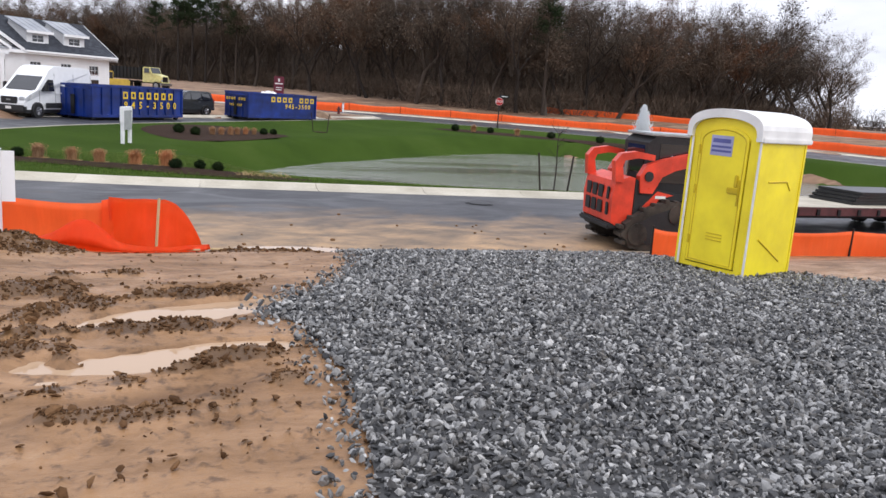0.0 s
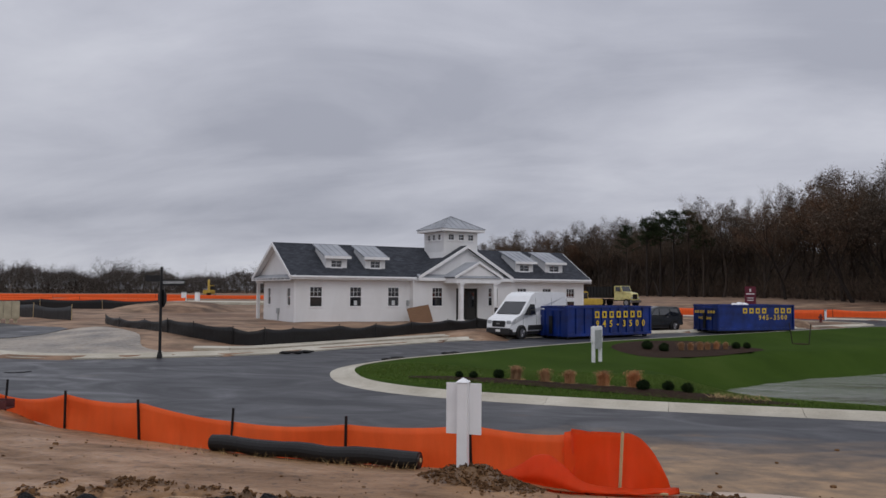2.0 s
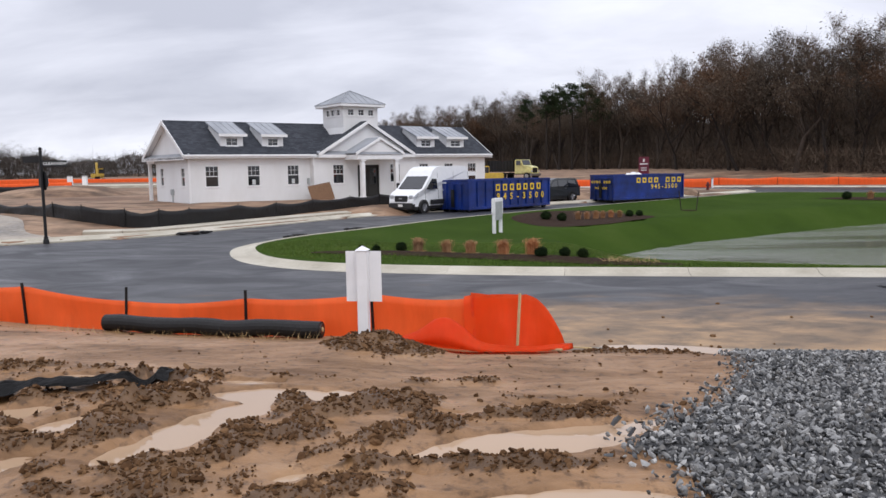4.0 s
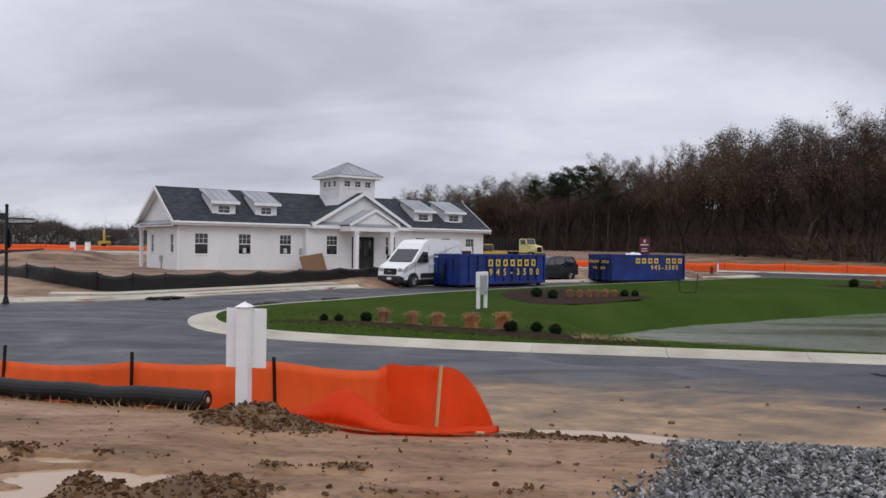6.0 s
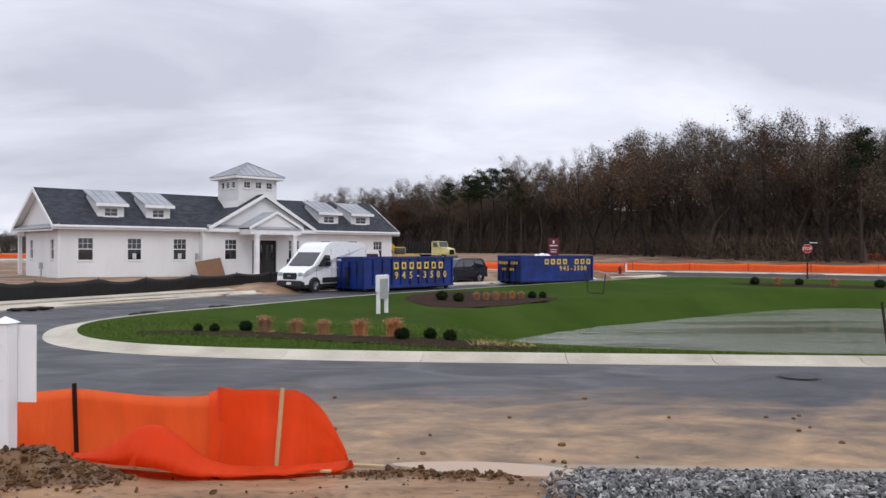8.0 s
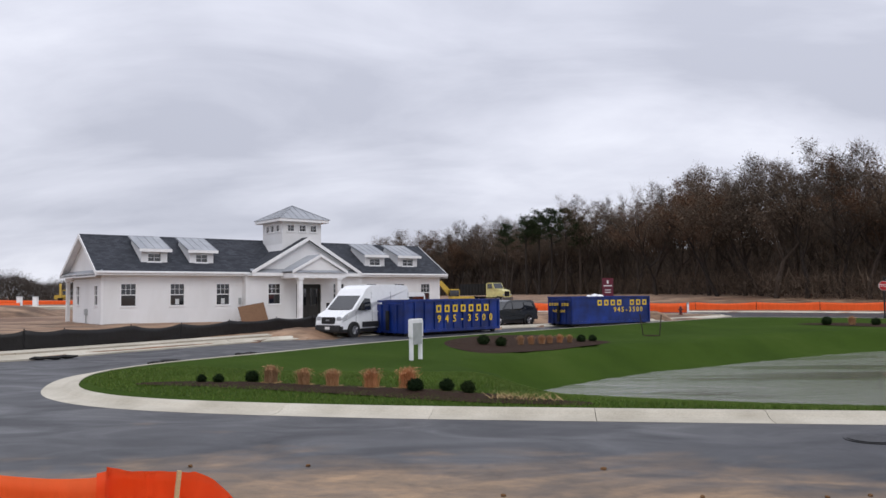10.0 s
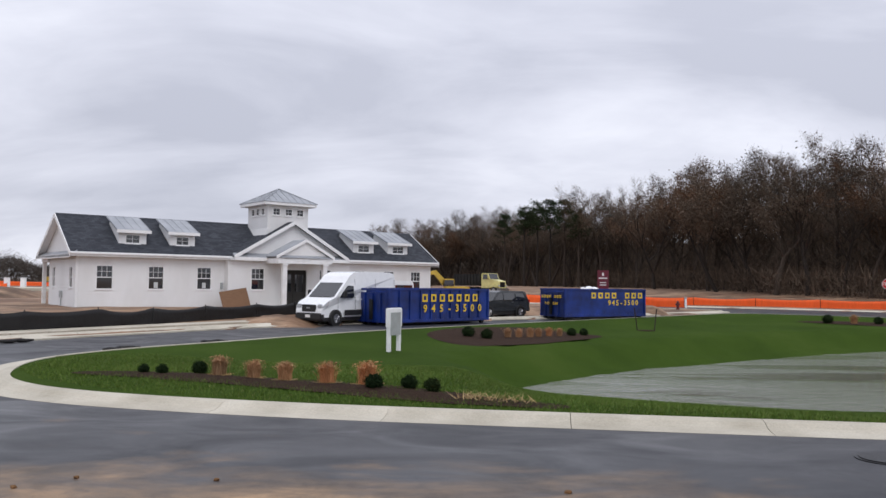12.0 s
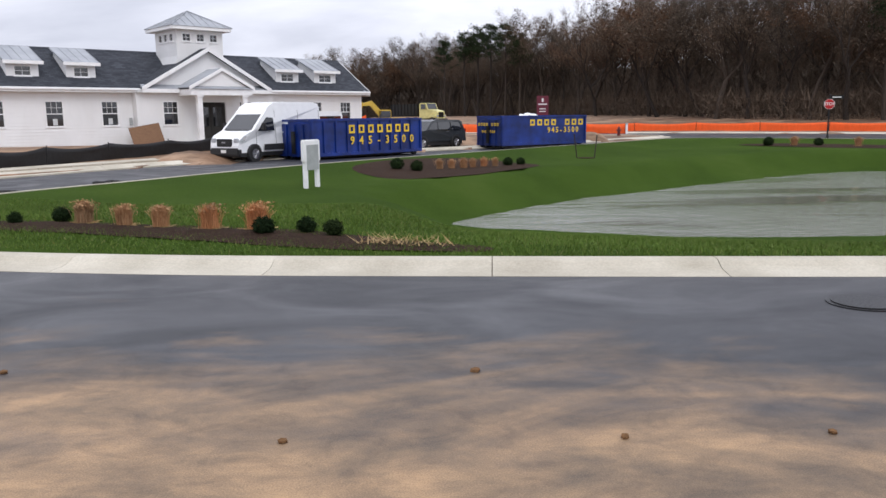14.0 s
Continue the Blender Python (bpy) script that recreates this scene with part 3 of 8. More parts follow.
def patch(outline, step, height, holes=(), jitter=0.3):
    """A triangulated sheet inside an outline, laid on a height function, with holes cut out."""
    rng = np.random.default_rng(7)
    pts = [tuple(p) for p in outline]
    edges = [(i, (i + 1) % len(pts)) for i in range(len(pts))]
    for h in holes:
        k = len(pts)
        pts += [tuple(p) for p in h]
        edges += [(k + i, k + (i + 1) % len(h)) for i in range(len(h))]
    lo, hi = np.min(outline, 0), np.max(outline, 0)
    gx, gy = np.meshgrid(np.arange(lo[0], hi[0], step), np.arange(lo[1], hi[1], step))
    gx, gy = gx.ravel() + rng.uniform(-jitter, jitter, gx.size) * step, gy.ravel() + rng.uniform(-jitter, jitter, gy.size) * step
    keep = inside(np.asarray(outline), gx, gy) & (away(np.asarray(outline), gx, gy) > step * 0.4)
    for h in holes:
        keep &= ~inside(np.asarray(h), gx, gy) & (away(np.asarray(h), gx, gy) > step * 0.4)
    pts += list(zip(gx[keep].tolist(), gy[keep].tolist()))
    v, _, tris, *_ = geometry.delaunay_2d_cdt([Vector(p) for p in pts], edges, [], 0, 1e-5)
    xy = np.array([(p.x, p.y) for p in v])
    tri = np.array([t for t in tris if len(t) == 3])
    c = xy[tri].mean(1)
    ok = inside(np.asarray(outline), c[:, 0], c[:, 1])
    for h in holes:
        ok &= ~inside(np.asarray(h), c[:, 0], c[:, 1])
    z = height(xy[:, 0], xy[:, 1])
    me = bpy.data.meshes.new("sheet")
    me.from_pydata(np.column_stack([xy, z]).tolist(), [], tri[ok].tolist())
    me.update()
    return me


def grid_mesh(xs, ys, height, keep=None):
    gx, gy = np.meshgrid(xs, ys)
    z = height(gx, gy)
    n, m = len(ys), len(xs)
    i = np.arange(n * m).reshape(n, m)
    q = np.stack([i[:-1, :-1], i[:-1, 1:], i[1:, 1:], i[1:, :-1]], -1).reshape(-1, 4)
    if keep is not None:
        q = q[keep(gx, gy, z).ravel()[q].any(1)]
    me = bpy.data.meshes.new("grid")
    me.from_pydata(np.column_stack([gx.ravel(), gy.ravel(), z.ravel()]).tolist(), [], q.tolist())
    me.update()
    return me


def fractal(x, y, scale, octaves=4, seed=0):
    """Cheap value noise on arrays, from -1 to 1."""
    total, amp, norm = 0.0, 1.0, 0.0
    for o in range(octaves):
        rng = np.random.default_rng(seed * 31 + o)
        table = rng.uniform(-1, 1, (64, 64))
        u, v = np.asarray(x) * scale * 2**o + 17.3 * o, np.asarray(y) * scale * 2**o + 9.1 * o
        i, j = np.floor(u).astype(int), np.floor(v).astype(int)
        a, b = u - i, v - j
        a, b = a * a * (3 - 2 * a), b * b * (3 - 2 * b)
        g = lambda p, q: table[p % 64, q % 64]
        total = total + amp * ((g(i, j) * (1 - a) + g(i + 1, j) * a) * (1 - b) + (g(i, j + 1) * (1 - a) + g(i + 1, j + 1) * a) * b)
        norm += amp
        amp *= 0.5
    return total / norm

# ---- ground, roads, lawn, pond ----
def spaced(*runs):
    """Grid lines: runs of (start, end, step), joined."""
    return np.unique(np.round(np.concatenate([np.arange(a, b, s) for a, b, s in runs]), 4))


GRAVEL_AREA = np.array([(4.9, 1.55), (4.75, 0.6), (4.35, -1.0), (3.75, -2.4), (3.1, -3.3), (2.72, -3.85), (3.02, -4.3), (3.1, -5.6), (2.95, -6.7), (2.8, -7.4), (2.5, -9.0), (2.2, -13.5), (14.5, -13.5), (13.4, -5.0), (10.9, -2.9), (9.4, -1.2), (10.2, 1.2), (9.5, 1.5)])


# hollows that hold water: centre, half length, half width, turn
HOLLOWS = [(2.35, -3.52, 1.4, 0.27, 24), (2.1, -4.87, 1.25, 0.2, 7), (-0.3, -2.48, 0.72, 0.3, 4), (-0.42, -3.05, 0.6, 0.3, 55), (-0.75, -3.65, 0.85, 0.27, 68),
           (-3.7, -2.42, 0.45, 0.17, 45), (-4.5, -2.9, 0.6, 0.2, 30), (-2.85, -2.1, 0.5, 0.17, 42), (-2.6, -3.25, 0.45, 0.16, 40), (-3.7, -3.55, 0.6, 0.17, 30),
           (-1.85, -3.5, 0.62, 0.15, 68), (-1.75, -2.4, 0.6, 0.12, 92), (-0.8, -1.97, 0.36, 0.1, 0), (2.3, -2.45, 0.45, 0.13, 12), (0.75, -4.55, 0.5, 0.1, 12), (1.2, -2.95, 0.3, 0.09, 20)]
# crumbled ridges thrown up beside the wheel tracks: two ends, half width, height
RIDGES = [(0.6, -4.5, 3.2, -3.98, 0.13, 0.085), (0.9, -5.68, 2.95, -4.96, 0.10, 0.08), (0.3, -4.98, 1.5, -4.9, 0.10, 0.05), (2.2, -5.73, 2.85, -5.64, 0.07, 0.05),
          (1.35, -6.02, 2.15, -5.98, 0.12, 0.09), (-1.42, -3.85, -1.33, -2.55, 0.16, 0.11), (-0.28, -4.25, -0.02, -2.85, 0.15, 0.11), (0.12, -3.75, 0.62, -2.55, 0.16, 0.11),
          (0.5, -4.15, 0.9, -3.45, 0.14, 0.09), (-1.8, -4.25, -1.15, -3.8, 0.15, 0.09), (-2.8, -4.35, -1.9, -4.02, 0.16, 0.09), (-2.3, -3.7, -2.05, -2.8, 0.13, 0.09),
          (1.75, -3.12, 2.65, -3.02, 0.06, 0.045), (-0.55, -1.86, 1.5, -1.6, 0.10, 0.06), (-4.6, -4.3, -3.0, -3.95, 0.2, 0.09), (0.9, -2.6, 1.25, -3.5, 0.14, 0.08), (-3.6, -1.75, -2.4, -1.55, 0.12, 0.05)]


def mud_relief(x, y):
    """Wheel ruts, clods and churned patches of the near lot, in metres above the smooth ground."""
    x, y = np.asarray(x, float), np.asarray(y, float)
    s = y - lot_edge(x)
    mask = ease(-11.5, -9.6, s) * ease(-1.5, -2.6, s) * np.where(inside(GRAVEL_AREA, x, y), 0.0, ease(0.0, 0.35, away(GRAVEL_AREA, x, y))) * ease(-13, -9, x)
    wx, wy = x + 0.22 * fractal(x, y, 1.3, 5, 3), y + 0.2 * fractal(x, y, 1.3, 5, 5)
    dip = np.zeros(np.broadcast(x, y).shape)
    for cx0, cy0, a, b, turn in HOLLOWS:
        c, k = math.cos(radians(turn)), math.sin(radians(turn))
        u, w = (wx - cx0) * c + (wy - cy0) * k, (wy - cy0) * c - (wx - cx0) * k
        dip = np.maximum(dip, ease(1.5, 0.55, (u / a) ** 2 + (w / b) ** 2))
    # small pools scattered over the churned middle of the lot
    strewn = ease(-4.9, -4.4, y) * ease(-1.9, -2.3, y) * ease(-6.5, -5.5, x) * ease(0.9, 0.3, x)
    dip = np.maximum(dip, ease(0.2, 0.34, fractal(x - 0.4 * y, y * 0.9, 1.0, 4, 57)) * strewn)
    lump = np.clip(1.8 * fractal(x, y, 3.4, 4, 2) + 1.0, 0.25, 2.2)
    rise = np.zeros(dip.shape)
    for k, (x0, y0, x1, y1, w, top) in enumerate(RIDGES):
        dx, dy = x1 - x0, y1 - y0
        f = np.clip(((wx - x0) * dx + (wy - y0) * dy) / (dx * dx + dy * dy), 0, 1)
        d = np.hypot(wx - x0 - f * dx, wy - y0 - f * dy)
        broken = 0.55 + 0.45 * ease(-0.5, 0.0, fractal(x, y, 0.9, 2, 21 + k))
        rise = np.maximum(rise, 0.9 * top * np.exp(-((d / (1.35 * w)) ** 2)) * lump * broken)
    h = rise - 0.075 * dip * (1 - 0.8 * ease(0.03, 0.08, rise))
    # prints of tyre lugs in two bending rows by the gravel, and long shallow tracks
    r = y - 0.30 * np.clip(x - 1, -3.2, 2.6)
    for c in (-6.46, -6.62, -7.0, -7.16):
        row = np.exp(-(((r - c) / 0.05) ** 2)) * ease(-0.2, 0.15, fractal(x, y, 0.5, 2, 40)) * ease(0.6, 1.2, x)
        h = h + 0.038 * row * np.clip(np.sin(x * 2 * np.pi / 0.13), 0, 1)
    for c in (-5.4, -6.0):
        h = h - 0.022 * np.exp(-(((r - c) / 0.12) ** 4)) * ease(-0.5, 0.4, x)
    far = ease(0.2, -1.2, x)
    patchy = ease(-0.25, 0.2, fractal(x, y, 0.55, 3, 8)) * ease(-1.2, -2.2, y) * (1 - dip)
    h = h + (0.26 * np.clip(fractal(x, y, 2.8, 5, 22) - 0.03, 0, 1) + 0.08 * np.clip(fractal(x, y, 7.5, 3, 24), 0, 1)) * patchy * (0.3 + 0.7 * far)
    h = h + 0.016 * fractal(x, y, 4.0, 4, 4) * (1 - 0.7 * dip)
    h = h * mask + 0.012 * fractal(x, y, 3.0, 4, 9) * ease(0.4, -0.3, s)
    # heap of dug earth round the foot of the lot sign, and a low bank along the fence
    heap = np.exp(-(((x - 0.18) / 0.55) ** 2 + ((y + 0.0) / 0.42) ** 2))
    h = h + heap * (0.19 + 0.13 * fractal(x, y, 5.0, 4, 6))
    bank = np.exp(-(((x - 3.35) / 0.75) ** 2 + ((y - 0.75) / 0.35) ** 2)) * (0.07 + 0.10 * fractal(x, y, 4.0, 4, 16))
    return h + bank


def surf_z(x, y):
    return float(terrain(x, y) + mud_relief(x, y))


def sheet_height(x, y):
    z = terrain(x, y)
    s = y - lot_edge(x)
    paved = (s > 0.02) & ~inside(np.vstack([FAR_KERB, [(-10, 900), (-900, 900), (-900, 2.5)]]), x, y) & ~inside(np.vstack([OUTER, [(900, 2), (900, 900), (-10, 900)]]), x, y)
    rough = 0.05 * fractal(x, y, 0.5, 4, 12) * ease(0, 12, s)
    return np.where(paved, z - 0.22, z + np.where(s <= 0.02, mud_relief(x, y), rough))


gxs = spaced((-900, -100, 60), (-100, -30, 5), (-30, -8, 0.6), (-8, 5.2, 0.042), (5.2, 16, 0.25), (16, 80, 3), (80, 901, 50))
gys = spaced((-300, -40, 40), (-40, -9.6, 1.6), (-9.6, 2.4, 0.042), (2.4, 30, 1.2), (30, 110, 2.5), (110, 1001, 40))
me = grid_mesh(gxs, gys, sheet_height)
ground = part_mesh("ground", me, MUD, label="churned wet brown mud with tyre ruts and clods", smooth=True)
me.materials.append(FIELD)
cy = np.array([p.center.y for p in me.polygons])
cx = np.array([p.center.x for p in me.polygons])
me.polygons.foreach_set("material_index", (cy - lot_edge(cx) > 0.3).astype(np.int32))
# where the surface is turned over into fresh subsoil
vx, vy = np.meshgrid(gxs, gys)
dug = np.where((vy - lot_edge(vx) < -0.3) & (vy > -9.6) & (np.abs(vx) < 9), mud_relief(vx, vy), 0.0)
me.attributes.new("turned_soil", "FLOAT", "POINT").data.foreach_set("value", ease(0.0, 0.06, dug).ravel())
tagged(ground, category="ground", kind="structure")

pxs, pys = spaced((-7.6, 4.4, 0.06)), spaced((-8.6, 0.2, 0.06))


def puddle_level(x, y):
    return terrain(x, y) - 0.026 + 0.006 * fractal(x, y, 0.3, 2, 33)


me = grid_mesh(pxs, pys, puddle_level, keep=lambda x, y, z: (terrain(x, y) + mud_relief(x, y) < z + 0.05) & (y - lot_edge(x) < -2.2))
tagged(part_mesh("water_puddles", me, PUDDLE, label="shallow milky-brown puddles standing in the wheel ruts", smooth=True), category="puddle", kind="structure")
edge_pool = smooth_line([(3.0, 1.55), (3.9, 1.62), (4.75, 1.35), (4.7, 0.7), (4.25, 0.45), (4.0, 1.0), (3.4, 1.3)], 5, True)
me = patch(edge_pool, 0.2, lambda x, y: x * 0 - 0.425)
tagged(part_mesh("water_edge_pool", me, PUDDLE, label="pale brown pool of runoff beside the gravel", smooth=True), category="puddle", kind="structure")

# asphalt
lot_x = np.concatenate([np.arange(-60, -10, 3.0), np.arange(-10, 16, 0.8), np.arange(16, 67, 5.0)])
road_line = np.vstack([np.column_stack([lot_x, lot_edge(lot_x) - 0.05]), OUTER[::-1], FAR_KERB[::-1]])
me = patch(road_line, 1.6, lambda x, y: -0.58 + 0.08 * ease(-8, -20, x) - 0.02 * ease(20, 45, y), holes=[ISLAND])
tagged(part_mesh("road", me, ASPHALT, label="wet dark asphalt road smeared with tan mud", smooth=True), category="road", kind="structure")

side_line = smooth_line([(-27.2, 23.6), (-27.6, 28.4), (-32.7, 31), (-41, 36.3), (-52, 42.8), (-75, 56), (-80, 49), (-52, 34.6), (-41, 28.8), (-33, 24.6)], 3, True)
me = patch(side_line, 2.0, lambda x, y: terrain(x, y) + 0.075, jitter=0.2)
tagged(part_mesh("road_side_street", me, ASPHALT, label="wet asphalt side street running to the mailboxes", smooth=True), category="road", kind="structure")


def offset_line(line, d, closed=False):
    """The line shifted to its left by d."""
    p = np.asarray(line, float)
    if closed:
        t = np.roll(p, -1, 0) - np.roll(p, 1, 0)
    else:
        t = np.gradient(p, axis=0)
    t /= np.linalg.norm(t, axis=1)[:, None] + 1e-9
    return p + d * np.column_stack([-t[:, 1], t[:, 0]])


def resample(line, step):
    p = np.asarray(line, float)
    d = np.concatenate([[0], np.cumsum(np.linalg.norm(np.diff(p, axis=0), axis=1))])
    n = max(2, int(d[-1] / step) + 1)
    q = np.linspace(0, d[-1], n)
    return np.column_stack([np.interp(q, d, p[:, 0]), np.interp(q, d, p[:, 1])])


def ribbon(line, profile, zfn):
    """A strip with a cross profile of (offset to the left, height) along a line."""
    rows = [offset_line(line, o) for o, _ in profile]
    bm = bmesh.new()
    grid = [[bm.verts.new((x, y, zfn(x0, y0) + h)) for (x, y), (x0, y0) in zip(row, line)] for row, (_, h) in zip(rows, profile)]
    for a, b in zip(grid, grid[1:]):
        for i in range(len(line) - 1):
            bm.faces.new((a[i], a[i + 1], b[i + 1], b[i]))
    for i in (0, -1):
        bm.faces.new([g[i] for g in grid])
    return bm


def road_z(x, y):
    return float(-0.58 + 0.08 * ease(-8, -20, x) - 0.02 * ease(20, 45, y))


LAWN_LINE = offset_line(ISLAND, -0.80, True)
me = patch(LAWN_LINE, 0.9, lambda x, y: terrain(x, y) + 0.02)
lawn = tagged(part_mesh("lawn", me, LAWN, label="mown bright green wet lawn sloping down to the pond", smooth=True), category="lawn", kind="structure")
me = patch(offset_line(WATER, -0.0, True), 2.0, lambda x, y: x * 0 - 1.95)
tagged(part_mesh("water_pond", me, POND, label="grey rippled pond water mirroring the overcast sky", smooth=True), category="pond", kind="structure")


def blades(name, outline, count, length, width, material, label, seed, zoff=0.015, lean=0.5):
    """Many single grass blades as one mesh."""
    rng = np.random.default_rng(seed)
    lo, hi = np.min(outline, 0), np.max(outline, 0)
    x, y = rng.uniform(lo[0], hi[0], count * 2), rng.uniform(lo[1], hi[1], count * 2)
    ok = inside(np.asarray(outline), x, y)
    x, y = x[ok][:count], y[ok][:count]
    z = terrain(x, y) + zoff
    a, n = rng.uniform(0, 2 * np.pi, x.size), x.size
    l, w = length * rng.uniform(0.6, 1.3, n), width * rng.uniform(0.7, 1.4, n)
    dx, dy = rng.normal(0, lean, n) * l, rng.normal(0, lean, n) * l
    v = np.stack([np.column_stack([x - w * np.cos(a), y - w * np.sin(a), z]), np.column_stack([x + w * np.cos(a), y + w * np.sin(a), z]), np.column_stack([x + dx, y + dy, z + l])], 1).reshape(-1, 3)
    me = bpy.data.meshes.new(name)
    me.from_pydata(v.tolist(), [], np.arange(n * 3).reshape(-1, 3).tolist())
    return tagged(part_mesh(name, me, material), label, "grass", kind="stuff")


near_lawn = np.array([(-7.0, 17.5), (-6.2, 14.6), (-4.6, 12.9), (-2.4, 11.65), (1.2, 10.8), (6, 10.45), (14.5, 10.1), (16, 15), (4, 19), (-5.5, 19.5)])
blades("lawn_grass", near_lawn, 90000, 0.06, 0.006, BLADES, "short bright green turf blades", 3)
blades("verge_grass", np.array([(-5.6, 0.9), (-0.9, 0.35), (-0.6, 0.62), (-5.2, 1.2)]), 160, 0.09, 0.004, STRAW, "thin dry grass tufts beside the fence", 4)

# gravel drive
GRAVEL = GRAVEL_AREA
me = patch(GRAVEL, 0.35, lambda x, y: terrain(x, y) + 0.025 + 0.02 * fractal(x, y, 1.2, 3, 14))
drive = tagged(part_mesh("gravel_drive", me, GRAVEL_BED, label="coarse crushed grey stone driveway, wet and uneven", smooth=True), category="gravel", kind="structure")

# ---- kerbs, in poured lengths with joints ----
def kerb_pieces(name, line, step, profile, label, flip=False, zfn=None, material=None):
    root = thing(name, Matrix(), label, "kerb", kind="structure")
    pts = resample(line, 0.5)
    per = max(2, int(step / 0.5))
    for i in range(0, len(pts) - 1, per):
        seg = pts[i:i + per + 1]
        if len(seg) < 2:
            continue
        seg = seg.copy()
        d = seg[-1] - seg[-2]
        seg[-1] -= d / np.linalg.norm(d) * 0.012
        part("kerb_stone", ribbon(seg, [(-o if flip else o, h) for o, h in profile], zfn or road_z), material or CONCRETE, root)
    return root


ROLLED = [(0.0, -0.16), (0.0, 0.004), (0.34, 0.022), (0.46, 0.05), (0.58, 0.105), (0.70, 0.12), (0.82, 0.118), (0.82, -0.16)]
k0 = int(np.argmin(np.hypot(ISLAND[:, 0] - 30, ISLAND[:, 1] - 8.6)))
island_loop = np.vstack([ISLAND[k0:], ISLAND[:k0 + 1]])
kerb_pieces("kerb_island", island_loop, 3.0, ROLLED, "pale rolled concrete kerb round the lawn", True)
kerb_pieces("kerb_far", FAR_KERB, 3.0, ROLLED, "pale concrete kerb along the clubhouse side", zfn=lambda x, y: road_z(x, y) + 0.05)
kerb_pieces("kerb_outer", OUTER, 4.0, ROLLED, "pale concrete kerb along the outer road")
near_gutter = np.column_stack([np.arange(-16, 16, 0.5), lot_edge(np.arange(-16, 16, 0.5)) + 0.12])
kerb_pieces("kerb_near", near_gutter, 3.0, [(0.0, -0.1), (0.0, 0.006), (0.11, 0.014), (0.11, -0.1)], "thin concrete road edge half buried in mud", material=SILT_CONCRETE)
walk_line = resample(smooth_line([(-15.9, 21.2), (-13.6, 22.6), (-12.4, 25.2), (-10.8, 28.8), (-8.6, 33.6), (-5.4, 38.4), (-2.6, 41.8)], 6), 0.5)
pavement = thing("pavement", Matrix(), "pale concrete footpath in front of the clubhouse", "pavement", kind="structure")
for i in range(0, len(walk_line) - 1, 3):
    seg = walk_line[i:i + 4].copy()
    if len(seg) > 1:
        seg[-1] -= (seg[-1] - seg[-2]) * 0.05
        part("slab", ribbon(seg, [(0, -0.1), (0, 0.09), (1.2, 0.10), (1.2, -0.1)], ground_z), CONCRETE, pavement)
apron = smooth_line([(-29.5, 22.6), (-27.0, 24.2), (-26.8, 29.6), (-21.6, 25.6), (-18.2, 21.0), (-16.2, 19.4), (-18.6, 17.6), (-21, 17.4), (-24.5, 19.0)], 4, True)
me = patch(apron, 0.8, lambda x, y: terrain(x, y) + 0.06)
tagged(part_mesh("pavement_apron", me, SILT_CONCRETE, label="wide pale concrete corner apron stained with silt", smooth=True), category="pavement", kind="structure")

# mulch beds
def bed(name, line, label):
    out_line = smooth_line(line, 5, True)
    me = patch(out_line, 0.3, lambda x, y: terrain(x, y) + 0.035 + 0.05 * ease(0, 0.7, away(out_line, x, y)) + 0.02 * fractal(x, y, 2.5, 3, 17))
    return tagged(part_mesh(name, me, MULCH, label=label, smooth=True), category="mulch bed", kind="structure")


bed("mulch_bed_kerbside", [(-4.4, 13.65), (-2.6, 13.1), (-0.6, 12.45), (1.6, 11.72), (3.6, 11.08), (5.8, 10.85), (5.9, 11.3), (4.0, 12.1), (2.6, 12.75), (0.2, 13.4), (-1.6, 14.1), (-3.4, 14.2)], "narrow dark bark mulch bed beside the kerb")
bed("mulch_bed_lawn", [(1.5, 31.4), (3.2, 28.6), (5.3, 29.3), (8.4, 33.3), (9.4, 36.0), (6.4, 37.6), (3.0, 35.2)], "dark mulch bed in the middle of the lawn")
bed("mulch_bed_corner", [(25.4, 55.2), (28.0, 51.2), (33, 47.4), (38, 42.0), (39.6, 43.4), (35, 49.6), (29, 54.6)], "dark mulch bed on the far lawn corner")

# ---- clubhouse ----
HOUSE = pose(-19.23, 39.13, 0.0, rz=43.54)
house = thing("clubhouse", HOUSE, "long single-storey white clubhouse with dark shingle roof and cupola", "house")
SLOPE = 2.36 / 3.76
Z_EAVE, Z_RIDGE, V_RIDGE, V_BACK = 3.12, 5.48, 3.76, 7.52
U_END, U_MID = 26.1, 13.64


def wall_with_holes(name, axis, at, thick, a0, a1, z0, z1, holes, parent=house, material=None):
    """A wall panel along u (axis 'u') or v, with openings cut through it."""
    bm = bmesh.new()
    cuts = sorted({a0, a1, *(h[0] for h in holes), *(h[1] for h in holes)})
    for p, q in zip(cuts, cuts[1:]):
        spans, z = [], z0
        for h in sorted((h for h in holes if h[0] <= p + 1e-6 and h[1] >= q - 1e-6), key=lambda h: h[2]):
            spans.append((z, h[2]))
            z = h[3]
        spans.append((z, z1))
        for lo, hi in spans:
            if hi - lo > 1e-4:
                if axis == "u":
                    box(bm, p, q, at, at + thick, lo, hi)
                else:
                    box(bm, at, at + thick, p, q, lo, hi)
    bmesh.ops.remove_doubles(bm, verts=bm.verts, dist=1e-4)
    return part(name, bm, material or SIDING, parent)


